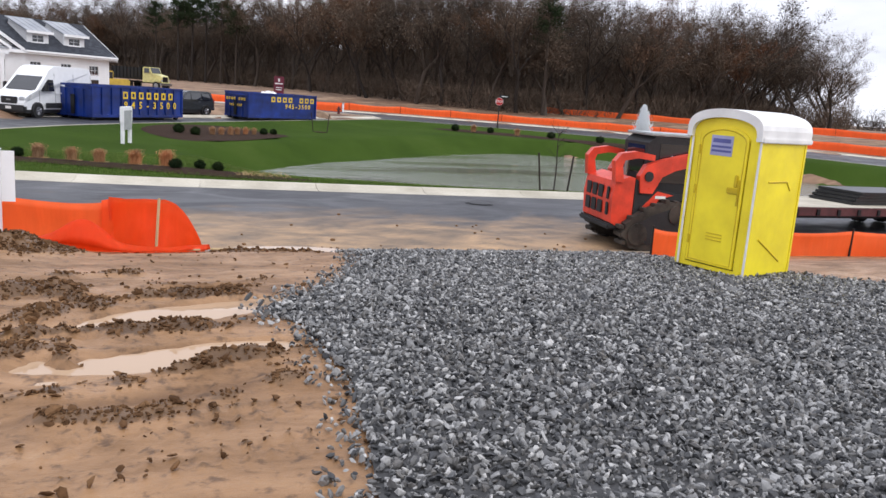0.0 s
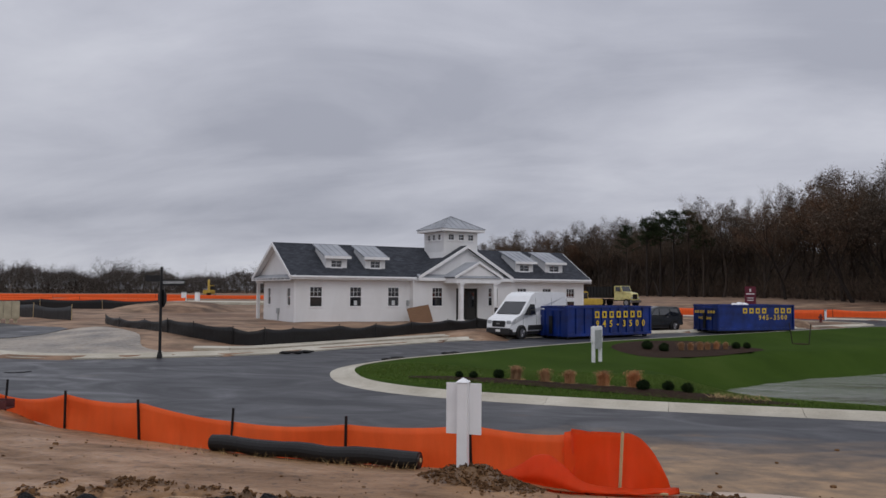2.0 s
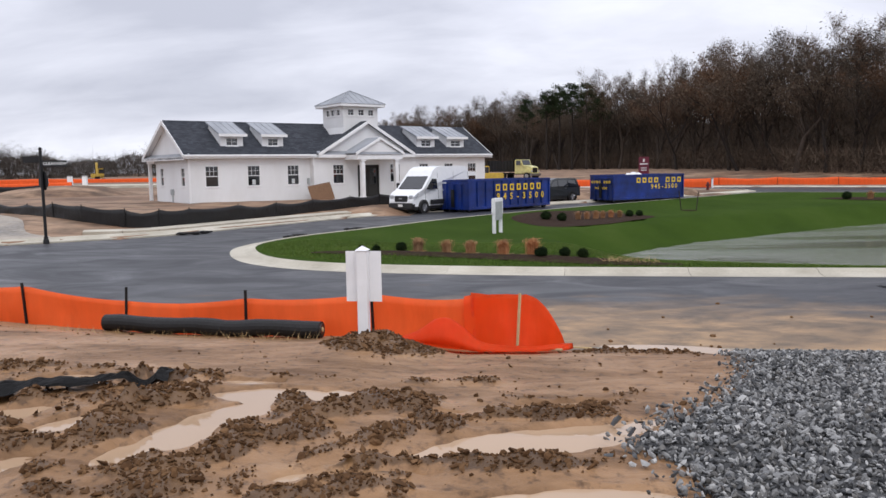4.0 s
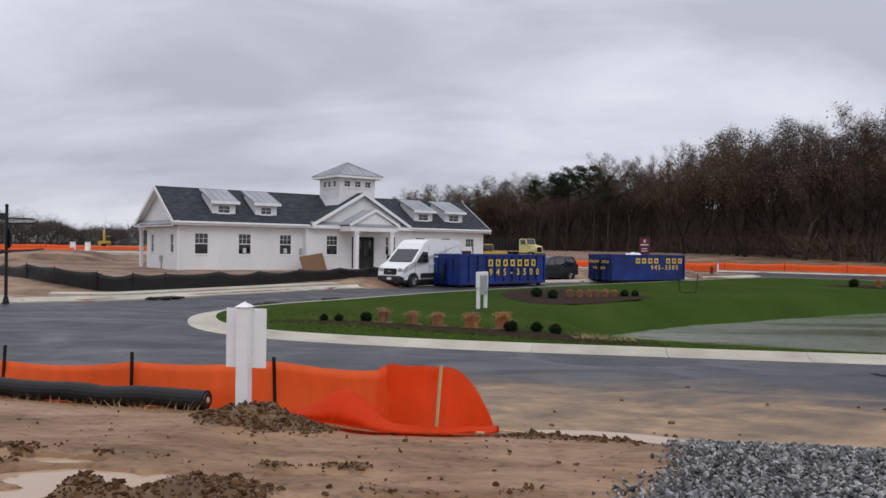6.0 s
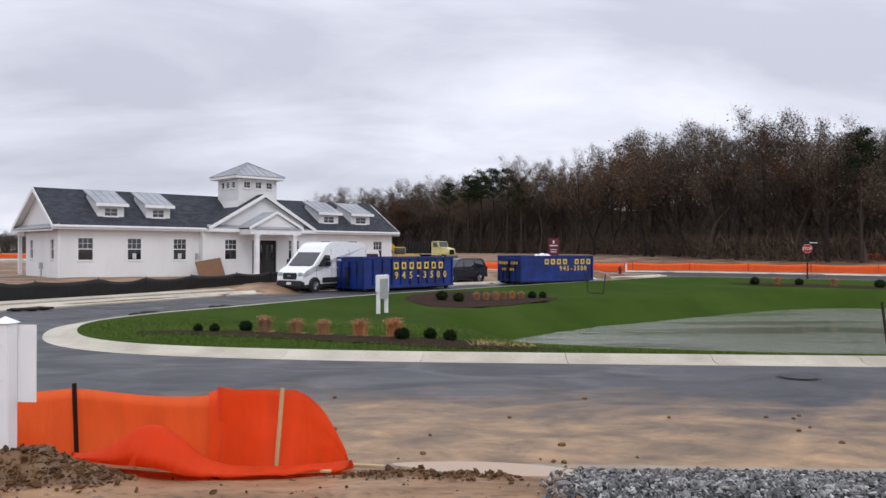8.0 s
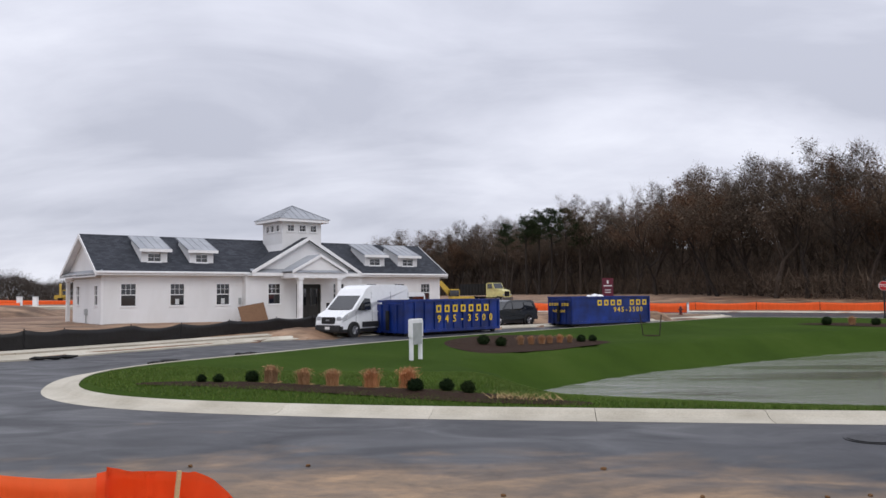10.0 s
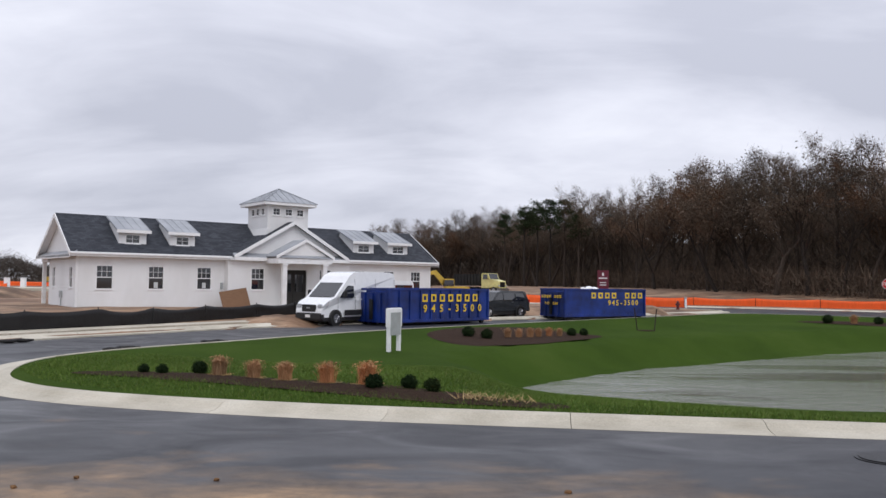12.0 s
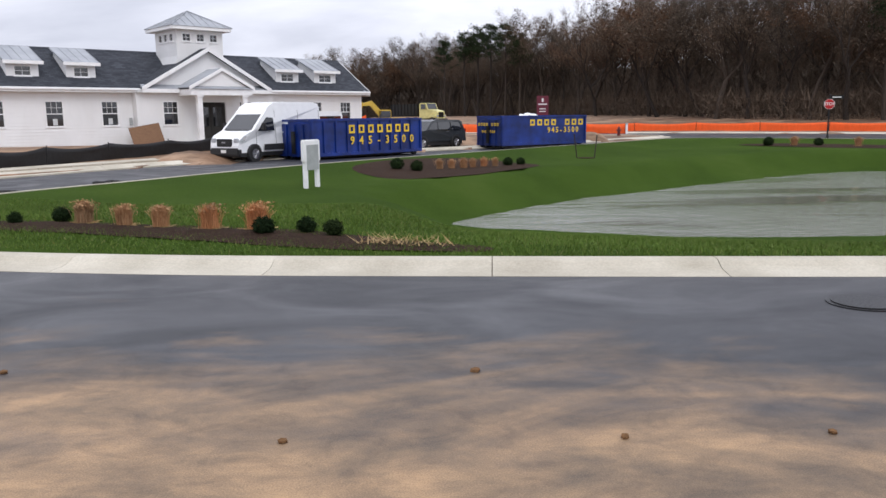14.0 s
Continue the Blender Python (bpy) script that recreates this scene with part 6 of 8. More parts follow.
for a, b in zip(rows_v, rows_v[1:]):
    for j in range(12):
        bm.faces.new((a[j], b[j], b[j + 1], a[j + 1]))
bmesh.ops.solidify(bm, geom=bm.faces[:], thickness=0.006)
part("fallen_cloth", bm, ORANGE_DOUBLED, loose, smooth=True)
part("wooden_stake", tube(bmesh.new(), [(1.86, 1.40, -0.5), (1.905, 1.50, 0.33)], 0.021, 4), LUMBER, loose, "bare wooden stake")
part("fold_stake", tube(bmesh.new(), [(1.14, 1.83, -0.6), (1.17, 1.80, 0.16)], 0.02, 4), LUMBER, loose)
for i, (a, b) in enumerate((((1.75, 1.02), (2.45, 0.98)), ((2.2, 1.72), (3.0, 1.6)))):
    lath = thing("wooden_lath", pose(*a, ground_z(*a) + 0.055, rz=math.degrees(math.atan2(b[1] - a[1], b[0] - a[0]))), "muddy wooden lath lying on the ground", "lath", "laths on the mud")
    part("lath", boxes((0, 0.72, -0.02, 0.02, 0, 0.02), bevel=0.003), LUMBER, lath)

right_fence = [(10.15, 0.72), (11.4, 0.95), (13.2, 1.0), (15.05, 0.9), (17.2, 0.75), (19.6, 0.6), (22.5, 0.5), (26, 0.4)]
fabric_fence("silt_fence", "orange fabric silt fence on dark stakes behind the portable toilet", right_fence, [0.52, 0.5, 0.5, 0.52, 0.5, 0.5, 0.5, 0.5], ORANGE, BLACK_METAL, 0.05, 0.05, 5, "orange fences")

# ---- roll of black fabric, loose black sheet ----
rollp = thing("fabric_roll", Matrix(), "long roll of black woven fabric lying along the fence", "fabric roll")
a, b = Vector((-4.12, 1.36, 0)), Vector((-0.78, 0.86, 0))
pts = []
for i in range(15):
    p = a.lerp(b, i / 14)
    p.z = ground_z(p.x, p.y) + 0.125 + 0.012 * math.sin(i * 1.3)
    pts.append(p)
bm = tube(bmesh.new(), pts, [0.118 + 0.006 * math.sin(i * 2.1) for i in range(15)], 16)
part("roll", bm, BLACK_FABRIC, rollp, smooth=False)
bm = bmesh.new()
d = (pts[-1] - pts[-2]).normalized()
tube(bm, [pts[-1] + d * 0.002, pts[-1] + d * 0.012], [0.085, 0.08], 16)
part("layer_end", bm, BLACK_PLASTIC, rollp)
bm = bmesh.new()
tube(bm, [pts[-1] + d * 0.013, pts[-1] + d * 0.02], [0.035, 0.03], 10)
part("core", bm, LUMBER, rollp)

sheet = thing("black_fabric_strip", Matrix(), "crumpled strip of wet black fabric on the mud", "fabric")
bm = bmesh.new()
rows_v = []
for i in range(64):
    f = i / 63
    cx_, cy_ = -5.2 + 3.75 * f, -3.55 + 1.2 * f + 0.12 * math.sin(f * 9)
    w = 0.15 + 0.08 * math.sin(f * 11 + 1) + 0.05 * float(fractal(f * 9, 0, 1, 2, 80))
    col = []
    for j in range(9):
        g = j / 8 - 0.5
        x, y = cx_ + 0.04 * float(fractal(f * 20, g * 3, 1, 2, 81)), cy_ + 2 * g * w
        zz = 0.5 * (surf_z(cx_, cy_) + surf_z(x, y)) + 0.07 + 0.09 * math.cos(g * math.pi) * (0.5 + 0.6 * float(fractal(f * 12, g * 2, 1, 3, 82)))
        col.append(bm.verts.new((x, y, zz)))
    rows_v.append(col)
for p, q in zip(rows_v, rows_v[1:]):
    for j in range(8):
        bm.faces.new((p[j], q[j], q[j + 1], p[j + 1]))
bmesh.ops.solidify(bm, geom=bm.faces[:], thickness=0.008)
part("strip", bm, BLACK_FABRIC, sheet, smooth=False)

# ---- green utility marker and valve box, lumber, metal channels ----
gz = ground_z(-6.4, -1.35)
mark = thing("utility_marker", pose(-6.4, -1.4, gz - 0.02, rz=15), "teal plastic utility marker post in the mud", "marker post")
part("post", boxes((-0.05, 0.05, -0.035, 0.035, 0, 0.68), bevel=0.012), GREEN_PLASTIC, mark)
vb = thing("valve_box", pose(-6.28, -1.1, gz - 0.02, rz=10), "low dark green plastic valve box", "valve box")
part("case", boxes((-0.14, 0.2, -0.13, 0.13, 0, 0.09), bevel=0.02), DARK_GREEN, vb)
part("lid", boxes((-0.165, 0.225, -0.155, 0.155, 0.091, 0.118), bevel=0.01), GREEN_PLASTIC, vb)

stack = thing("lumber_stack", pose(-13.0, 3.4, ground_z(-13.0, 3.4) + 0.0, rz=22), "stack of ochre timber trusses on bearers", "lumber stack")
for k, (z, dx) in enumerate(((0.08, 0.0), (0.52, 0.12))):
    part("bearer", boxes((-2.2, 0.9, -0.5, -0.4, z - 0.09, z), (-2.2, 0.9, 0.4, 0.5, z - 0.09, z)), OCHRE_LUMBER, stack)
    for i in range(9):
        y = -0.62 + i * 0.15
        part("chord", boxes((-2.4 + dx, 0.95 + dx, y, y + 0.04, z + 0.30, z + 0.39)), OCHRE_LUMBER, stack)
        part("chord", boxes((-2.4 + dx, 0.95 + dx, y, y + 0.04, z, z + 0.09)), OCHRE_LUMBER, stack)
        for j in range(5):
            x = -2.3 + dx + j * 0.78
            part("web", boxes((x, x + 0.05, y + 0.002, y + 0.038, z + 0.091, z + 0.299)), OCHRE_LUMBER, stack)
for k, (x, y, rz, ln) in enumerate(((-9.87, 2.45, 9, 2.2), (-10.17, 2.09, 7, 2.1), (-9.37, 1.73, 10, 1.6))):
    ch = thing("metal_channel", pose(x, y, ground_z(x, y) + 0.02, rz=rz), "maroon primed steel channel lying in the mud", "steel channel", "steel channels")
    part("web_plate", boxes((-ln / 2, ln / 2, -0.14, 0.14, 0, 0.02)), MAROON_STEEL, ch)
    part("flange", boxes((-ln / 2, ln / 2, -0.14, -0.12, 0.02, 0.16), bevel=0.003), MAROON_STEEL, ch)
    part("flange", boxes((-ln / 2, ln / 2, 0.12, 0.14, 0.02, 0.16), bevel=0.003), MAROON_STEEL, ch)


# ---- portable toilet ----
def portable_toilet(m):
    t = thing("portable_toilet", m, "bright yellow portable toilet with a white domed roof", "portable toilet")
    W, D, H = 1.18, 1.20, 2.04
    part("skid", boxes((-W / 2, W / 2, -D / 2, D / 2, 0.0, 0.09), bevel=0.02), BLACK_PLASTIC, t)
    for s in (-1, 1):
        part("side_wall", boxes((s * W / 2 - 0.03, s * W / 2 + 0.03, -D / 2, D / 2, 0.09, H), bevel=0.012), POTTY_YELLOW, t)
        part("corner_post", boxes((s * W / 2 - 0.045, s * W / 2 + 0.045, -D / 2 - 0.03, -D / 2 + 0.05, 0.09, H + 0.02), bevel=0.02), POTTY_YELLOW, t)
        part("corner_post", boxes((s * W / 2 - 0.045, s * W / 2 + 0.045, D / 2 - 0.05, D / 2 + 0.03, 0.09, H + 0.02), bevel=0.02), POTTY_YELLOW, t)
        x = s * (W / 2 + 0.031)
        for line in (((-0.35, 0.62), (0.30, 0.28)), ((-0.3, 1.42), (0.2, 1.42), (0.32, 1.30))):
            part("moulded_rib", tube(bmesh.new(), [(x, p[0], p[1]) for p in line], 0.014, 5), POTTY_LINE, t)
        part("trim_strip", boxes((s * W / 2 + 0.02, s * W / 2 + 0.052, -D / 2 - 0.045, -D / 2 - 0.0305, 0.1, H - 0.09)), POTTY_WHITE, t)
    part("back_wall", boxes((-W / 2 + 0.03, W / 2 - 0.03, D / 2 - 0.05, D / 2, 0.09, H), bevel=0.01), POTTY_YELLOW, t)
    front = -D / 2
    part("door_frame", boxes((-W / 2 + 0.045, -0.44, front - 0.012, front + 0.03, 0.09, H), (0.44, W / 2 - 0.045, front - 0.012, front + 0.03, 0.09, H), (-0.44, 0.44, front - 0.012, front + 0.03, 0.09, 0.15)), POTTY_YELLOW, t)
    arch = [(-0.42, 0.17), (0.42, 0.17), (0.42, 1.95)] + [(0.42 * math.cos(a), 1.95 + 0.17 * math.sin(a)) for a in np.linspace(0.15, math.pi - 0.15, 12)] + [(-0.42, 1.95)]
    door = new("door")
    door.parent = t
    part("door_panel", prism(bmesh.new(), arch, "y", front - 0.03, front + 0.005), POTTY_YELLOW, door)
    inner = [(x * 0.9, 0.17 + (z - 0.17) * 0.965 + 0.03) for x, z in arch]
    bm = bmesh.new()
    tube(bm, [(x, front - 0.031, z) for x, z in inner + inner[:1]], 0.009, 4, False)
    part("door_groove", bm, POTTY_LINE, door)
    part("handle", boxes((0.16, 0.36, front - 0.055, front - 0.031, 1.22, 1.30), (0.27, 0.33, front - 0.05, front - 0.031, 1.31, 1.48), bevel=0.01), POTTY_LINE, door)
    part("latch", boxes((0.34, 0.37, front - 0.046, front - 0.031, 1.06, 1.42), bevel=0.004), POTTY_LINE, door)
    for z in (0.42, 1.15, 1.72):
        part("hinge", boxes((-0.43, -0.39, front - 0.045, front - 0.031, z, z + 0.13), bevel=0.005), POTTY_LINE, door)
    part("vent_slot", boxes(*[(-0.1, 0.18, front - 0.036, front - 0.031, 0.52 + i * 0.045, 0.535 + i * 0.045) for i in range(3)]), POTTY_LINE, door)
    part("label_plate", boxes((-0.22, 0.16, front - 0.036, front - 0.031, 1.72, 2.0)), LABEL_BLUE, door, "pale blue company label")
    part("label_text", boxes((-0.19, 0.12, front - 0.039, front - 0.0365, 1.90, 1.955), (-0.2, 0.14, front - 0.039, front - 0.0365, 1.83, 1.86), (-0.2, 0.14, front - 0.039, front - 0.0365, 1.77, 1.80)), INK_BLUE, door)
    # roof: arched front to back, with a rim
    roof = new("roof")
    roof.parent = t
    hw, hd = W / 2 + 0.06, D / 2 + 0.08
    def arc(w, low, top):
        return [(w * math.cos(a), low + (top - low) * math.sin(a) ** 0.7) for a in np.linspace(math.pi - 0.05, 0.05, 18)]

    outer = [(-hw, H - 0.08)] + arc(hw, H + 0.04, H + 0.33) + [(hw, H - 0.08)]
    inner = [(-hw + 0.09, H - 0.08)] + arc(hw - 0.09, H - 0.02, H + 0.21) + [(hw - 0.09, H - 0.08)]
    bm = prism(bmesh.new(), outer + inner[::-1], "y", -hd, hd)
    part("dome", bm, POTTY_WHITE, roof)
    part("gable", prism(bmesh.new(), [(x * 0.995, z) for x, z in inner], "y", front - 0.008, D / 2), POTTY_YELLOW, roof)
    part("rim", boxes((-hw - 0.02, -hw + 0.03, -hd + 0.03, hd + 0.02, H - 0.09, H - 0.02), (hw - 0.03, hw + 0.02, -hd + 0.03, hd + 0.02, H - 0.09, H - 0.02), bevel=0.012), POTTY_WHITE, roof)
    return t


portable_toilet(pose(9.68, -1.88, ground_z(9.68, -1.88) - 0.03, rz=-74) @ Matrix.Diagonal((0.9, 0.9, 0.985, 1.0)))


# ---- skid loader on rubber tracks ----
def track_loader(m):
    t = thing("track_loader", m, "orange-red compact track loader with muddy rubber tracks", "loader")
    # x runs forward from the rear bumper, y across
    for s in (-1, 1):
        y0 = s * 0.78
        loop = [(0.15, 0.42), (0.22, 0.14), (0.55, 0.0), (2.15, 0.0), (2.5, 0.2), (2.52, 0.42), (2.3, 0.62), (1.5, 0.86), (1.05, 0.9), (0.6, 0.74)]
        tr = new("crawler_track")
        tr.parent = t
        bm = prism(bmesh.new(), loop, "y", y0 - 0.17, y0 + 0.17)
        bmesh.ops.bevel(bm, geom=[e for e in bm.edges if abs(e.verts[0].co.y - e.verts[1].co.y) > 0.2], offset=0.09, segments=3, affect="EDGES")
        part("belt", bm, TRACK_MUD, tr)
        part("side_recess", prism(bmesh.new(), [(1.34 + (x - 1.34) * 0.8, 0.42 + (z - 0.42) * 0.72) for x, z in loop], "y", y0 + s * 0.171, y0 + s * 0.176), LOADER_DARK, tr)
        for x, z, r in ((0.48, 0.3, 0.2), (0.95, 0.19, 0.13), (1.35, 0.19, 0.13), (1.75, 0.19, 0.13), (2.2, 0.32, 0.2), (1.25, 0.68, 0.16)):
            lo, hi = sorted((y0 + s * 0.178, y0 + s * 0.2))
            part("idler", disc(bmesh.new(), r, lo, hi, (x, z), 20), TRACK_MUD, tr)
        for i in range(20):
            f = i / 20 * len(loop)
            a, b = Vector(loop[int(f) % len(loop)]), Vector(loop[(int(f) + 1) % len(loop)])
            p = a.lerp(b, f % 1)
            part("lug", boxes((p.x - 0.05, p.x + 0.05, y0 - 0.172, y0 + 0.172, p.y - 0.035, p.y + 0.035), bevel=0.01), TRACK_MUD, tr)
    part("chassis", boxes((0.25, 2.4, -0.58, 0.58, 0.28, 0.95), bevel=0.04), LOADER_DARK, t)
    # rear engine door with its grille
    eng = new("engine_door")
    eng.parent = t
    part("door_shell", prism(bmesh.new(), [(0.0, 0.46), (-0.03, 0.9), (0.02, 1.2), (0.32, 1.3), (0.42, 1.28), (0.42, 0.42), (0.12, 0.4)], "y", -0.74, 0.74), LOADER_RED, eng)
    for r in range(2):
        for c in range(4):
            y = -0.60 + c * 0.31
            z = 0.58 + r * 0.28
            part("grille_slot", boxes((-0.045, -0.018, y, y + (0.12 if c == 0 else 0.24), z, z + 0.23), bevel=0.012), LOADER_DARK, eng)
    part("bumper", boxes((-0.08, 0.2, -0.76, 0.76, 0.34, 0.44), bevel=0.03), LOADER_DARK, t)
    for s in (-1, 1):
        # dark quarter panel with a red flash
        lo, hi = sorted((s * 0.60, s * 0.75))
        part("side_panel", prism(bmesh.new(), [(0.43, 0.5), (0.43, 1.26), (0.85, 1.1), (1.6, 0.98), (1.6, 0.9), (0.9, 0.92), (0.6, 0.75)], "y", lo, hi), LOADER_DARK, t)
        lo, hi = sorted((s * 0.752, s * 0.765))
        part("side_flash", prism(bmesh.new(), [(0.56, 0.72), (0.9, 1.06), (1.25, 1.0), (0.95, 0.92), (0.75, 0.62)], "y", lo, hi), LOADER_RED, t)
        lo, hi = sorted((s * 0.767, s * 0.772))
        part("model_mark", boxes((0.86, 1.08, lo, hi, 0.93, 0.98)), LETTER_WHITE, t)
        # lift arm: rear upright, then long boom forward and down
        arm = new("lift_arm")
        arm.parent = t
        lo, hi = sorted((s * 0.62, s * 0.80))
        part("rear_link", prism(bmesh.new(), [(-0.02, 1.2), (-0.06, 1.56), (0.06, 1.70), (0.38, 1.75), (0.75, 1.70), (0.75, 1.60), (0.4, 1.63), (0.14, 1.58), (0.1, 1.48), (0.16, 1.2)], "y", lo, hi), LOADER_RED, arm)
        part("boom", prism(bmesh.new(), [(0.52, 1.02), (0.48, 1.32), (0.60, 1.52), (1.0, 1.64), (2.3, 1.94), (2.75, 1.74), (3.0, 1.1), (3.08, 0.7), (2.9, 0.66), (2.72, 1.1), (2.5, 1.52), (2.25, 1.70), (1.2, 1.44), (0.95, 1.32), (0.78, 1.02)], "y", lo, hi), LOADER_RED, arm)
        part("pivot_pin", disc(bmesh.new(), 0.09, *sorted((s * 0.801, s * 0.83)), (0.66, 1.32), 16), LOADER_DARK, arm)
        part("maker_mark", boxes(*[(1.45 + i * 0.13, 1.54 + i * 0.13, *sorted((s * 0.801, s * 0.806)), 1.60 + i * 0.03, 1.69 + i * 0.03) for i in range(5)]), LETTER_WHITE, arm)
        part("lift_cylinder", tube(bmesh.new(), [(0.35, s * 0.56, 1.05), (1.25, s * 0.56, 1.66)], 0.05, 10), STEEL, arm)
    cab = new("cab")
    cab.parent = t
    part("cab_frame", prism(bmesh.new(), [(0.75, 0.95), (0.7, 1.9), (0.85, 2.02), (2.05, 2.02), (2.15, 1.9), (2.3, 1.0)], "y", -0.56, 0.56), LOADER_DARK, cab)
    part("cab_roof", boxes((0.72, 2.12, -0.58, 0.58, 2.03, 2.08), bevel=0.02), GREY_METAL, cab)
    for s in (-1, 1):
        part("cab_window", boxes((0.95, 2.0, *sorted((s * 0.562, s * 0.57)), 1.2, 1.9)), GLASS_DARK, cab)
    part("rear_window", boxes((0.70, 0.72, -0.4, 0.4, 1.35, 1.85)), GLASS_DARK, cab)
    part("exhaust", tube(bmesh.new(), [(0.45, -0.2, 1.28), (0.45, -0.2, 1.62), (0.38, -0.2, 1.68)], 0.05, 10), STEEL, t)
    part("quick_coupler", boxes((2.95, 3.2, -0.6, 0.6, 0.3, 0.75), bevel=0.03), LOADER_DARK, t)
    part("bucket", prism(bmesh.new(), [(3.2, 0.25), (3.2, 0.85), (3.5, 0.95), (3.95, 0.3), (3.9, 0.22)], "y", -0.92, 0.92), LOADER_RED, t)
    part("raised_hose_guard", prism(bmesh.new(), [(2.0, 2.0), (2.5, 2.32), (2.72, 2.3), (2.62, 1.98)], "y", -0.3, 0.3), LOADER_RED, t)
    return t


track_loader(pose(10.35, 2.95, -0.575, rz=-9) @ Matrix.Diagonal((1.0, 1.0, 1.1, 1.0)))

# ---- flatbed trailer behind the toilet ----
tr = thing("flatbed_trailer", pose(20.5, 5.2, -0.575, rz=2), "low flatbed trailer with grey plank deck and maroon side rail", "trailer")
for i in range(7):
    part("deck_plank", boxes((-4.2, 4.2, -1.05 + i * 0.3, -0.77 + i * 0.3, 0.62, 0.67), bevel=0.006), CONCRETE, tr)
for y in (-1.12, 1.06):
    part("side_rail", boxes((-4.25, 4.25, y, y + 0.06, 0.45, 0.66), bevel=0.006), MAROON_STEEL, tr)
    for i in range(12):
        part("stake_pocket", boxes((-4.0 + i * 0.7, -3.9 + i * 0.7, y - 0.03, y - 0.002, 0.47, 0.62)), BLACK_METAL, tr)
for s in (-1, 1):
    for x in (0.6, 1.5):
        wheel(tr, x, s * 0.86, 0.3, 0.22, s, GREY_METAL)
part("axle_beam", boxes((-3.8, 3.8, -0.5, -0.38, 0.3, 0.45), (-3.8, 3.8, 0.38, 0.5, 0.3, 0.45)), BLACK_METAL, tr)
part("drawbar", tube(bmesh.new(), [(-4.2, -0.4, 0.5), (-5.6, 0, 0.48), (-4.2, 0.4, 0.5)], 0.06, 6), BLACK_METAL, tr)
part("jack", tube(bmesh.new(), [(-5.2, 0, 0.0), (-5.2, 0, 0.95)], 0.045, 8), BLACK_METAL, tr)
pile = thing("rubber_mat_pile", pose(20.6, 5.3, 0.1, rz=4), "pile of black rubber mats on the trailer", "mats")
for i in range(4):
    bm = boxes((-1.7 + 0.1 * i, 1.7 - 0.15 * i, -0.7, 0.7, 0.0 + i * 0.085, 0.08 + i * 0.085), bevel=0.02)
    part("mat", bm, BLACK_PLASTIC, pile)

# ---- iron covers, drain, debris ----
def cover(x, y, r, label):
    z = road_z(x, y)
    c = thing("manhole_cover", pose(x, y, z), label, "manhole cover", "manhole covers")
    part("ring", disc(bmesh.new(), r + 0.05, -0.02, 0.012, (0, 0), 28, "z"), BLACK_METAL, c)
    part("lid", disc(bmesh.new(), r, 0.0125, 0.024, (0, 0), 28, "z"), BLACK_METAL, c)
    return c


cover(9.92, 8.02, 0.33, "round iron manhole cover in a pale ring")
cover(-17.2, 12.6, 0.36, "round iron manhole cover in the wet road")
for k, (x, y, ln, rz) in enumerate(((-11.7, 22.5, 1.6, 48), (-24.3, 18.4, 1.5, -25), (-5.2, 24.2, 0.9, 30), (-6.9, 20.9, 1.3, 60))):
    sock = thing("sediment_sock", pose(x, y, road_z(x, y) + 0.02, rz=rz), "black sediment sock guarding a kerb drain", "sediment sock", "sediment socks")
    bm = tube(bmesh.new(), [(-ln / 2 + ln * i / 9, 0.12 * math.sin(i * 1.1 + k), 0.05 + 0.015 * math.sin(i * 2.3)) for i in range(10)], [0.03, 0.06, 0.075, 0.05, 0.07, 0.085, 0.06, 0.075, 0.06, 0.03], 9)
    part("sock", bm, BLACK_FABRIC, sock)

rng = random.Random(12)
for i in range(46):
    x, y = rng.uniform(-1, 13), rng.uniform(1.95, 6.0) if i % 3 else rng.uniform(1.95, 2.6)
    z = road_z(x, y)
    c = thing("mud_clod", pose(x, y, z, 0, 0, rng.uniform(0, 360)), "small clod of mud dropped on the road", "clod", "clods on the road")
    bm = bmesh.new()
    bmesh.ops.create_icosphere(bm, subdivisions=1, radius=rng.uniform(0.015, 0.05))
    for v in bm.verts:
        v.co *= rng.uniform(0.7, 1.3)
        v.co.z = v.co.z * 0.6 + 0.012
    part("lump", bm, CLODS, c)

# ---- sign on two posts, street signs, stop sign ----
two = thing("lawn_sign", pose(0.95, 25.15, ground_z(0.95, 25.15), rz=66), "white two-post sign on the lawn seen edge-on", "sign")
for x in (-0.36, 0.30):
    part("post", boxes((x, x + 0.13, -0.065, 0.065, -0.05, 0.95), bevel=0.012), WHITE_VINYL, two)
part("board", boxes((-0.42, 0.48, -0.075, 0.075, 0.86, 1.56), bevel=0.03), WHITE_VINYL, two)
part("panel", boxes((-0.3, 0.36, -0.084, -0.076, 0.6, 1.4)), GREY_METAL, two, "grey panel")


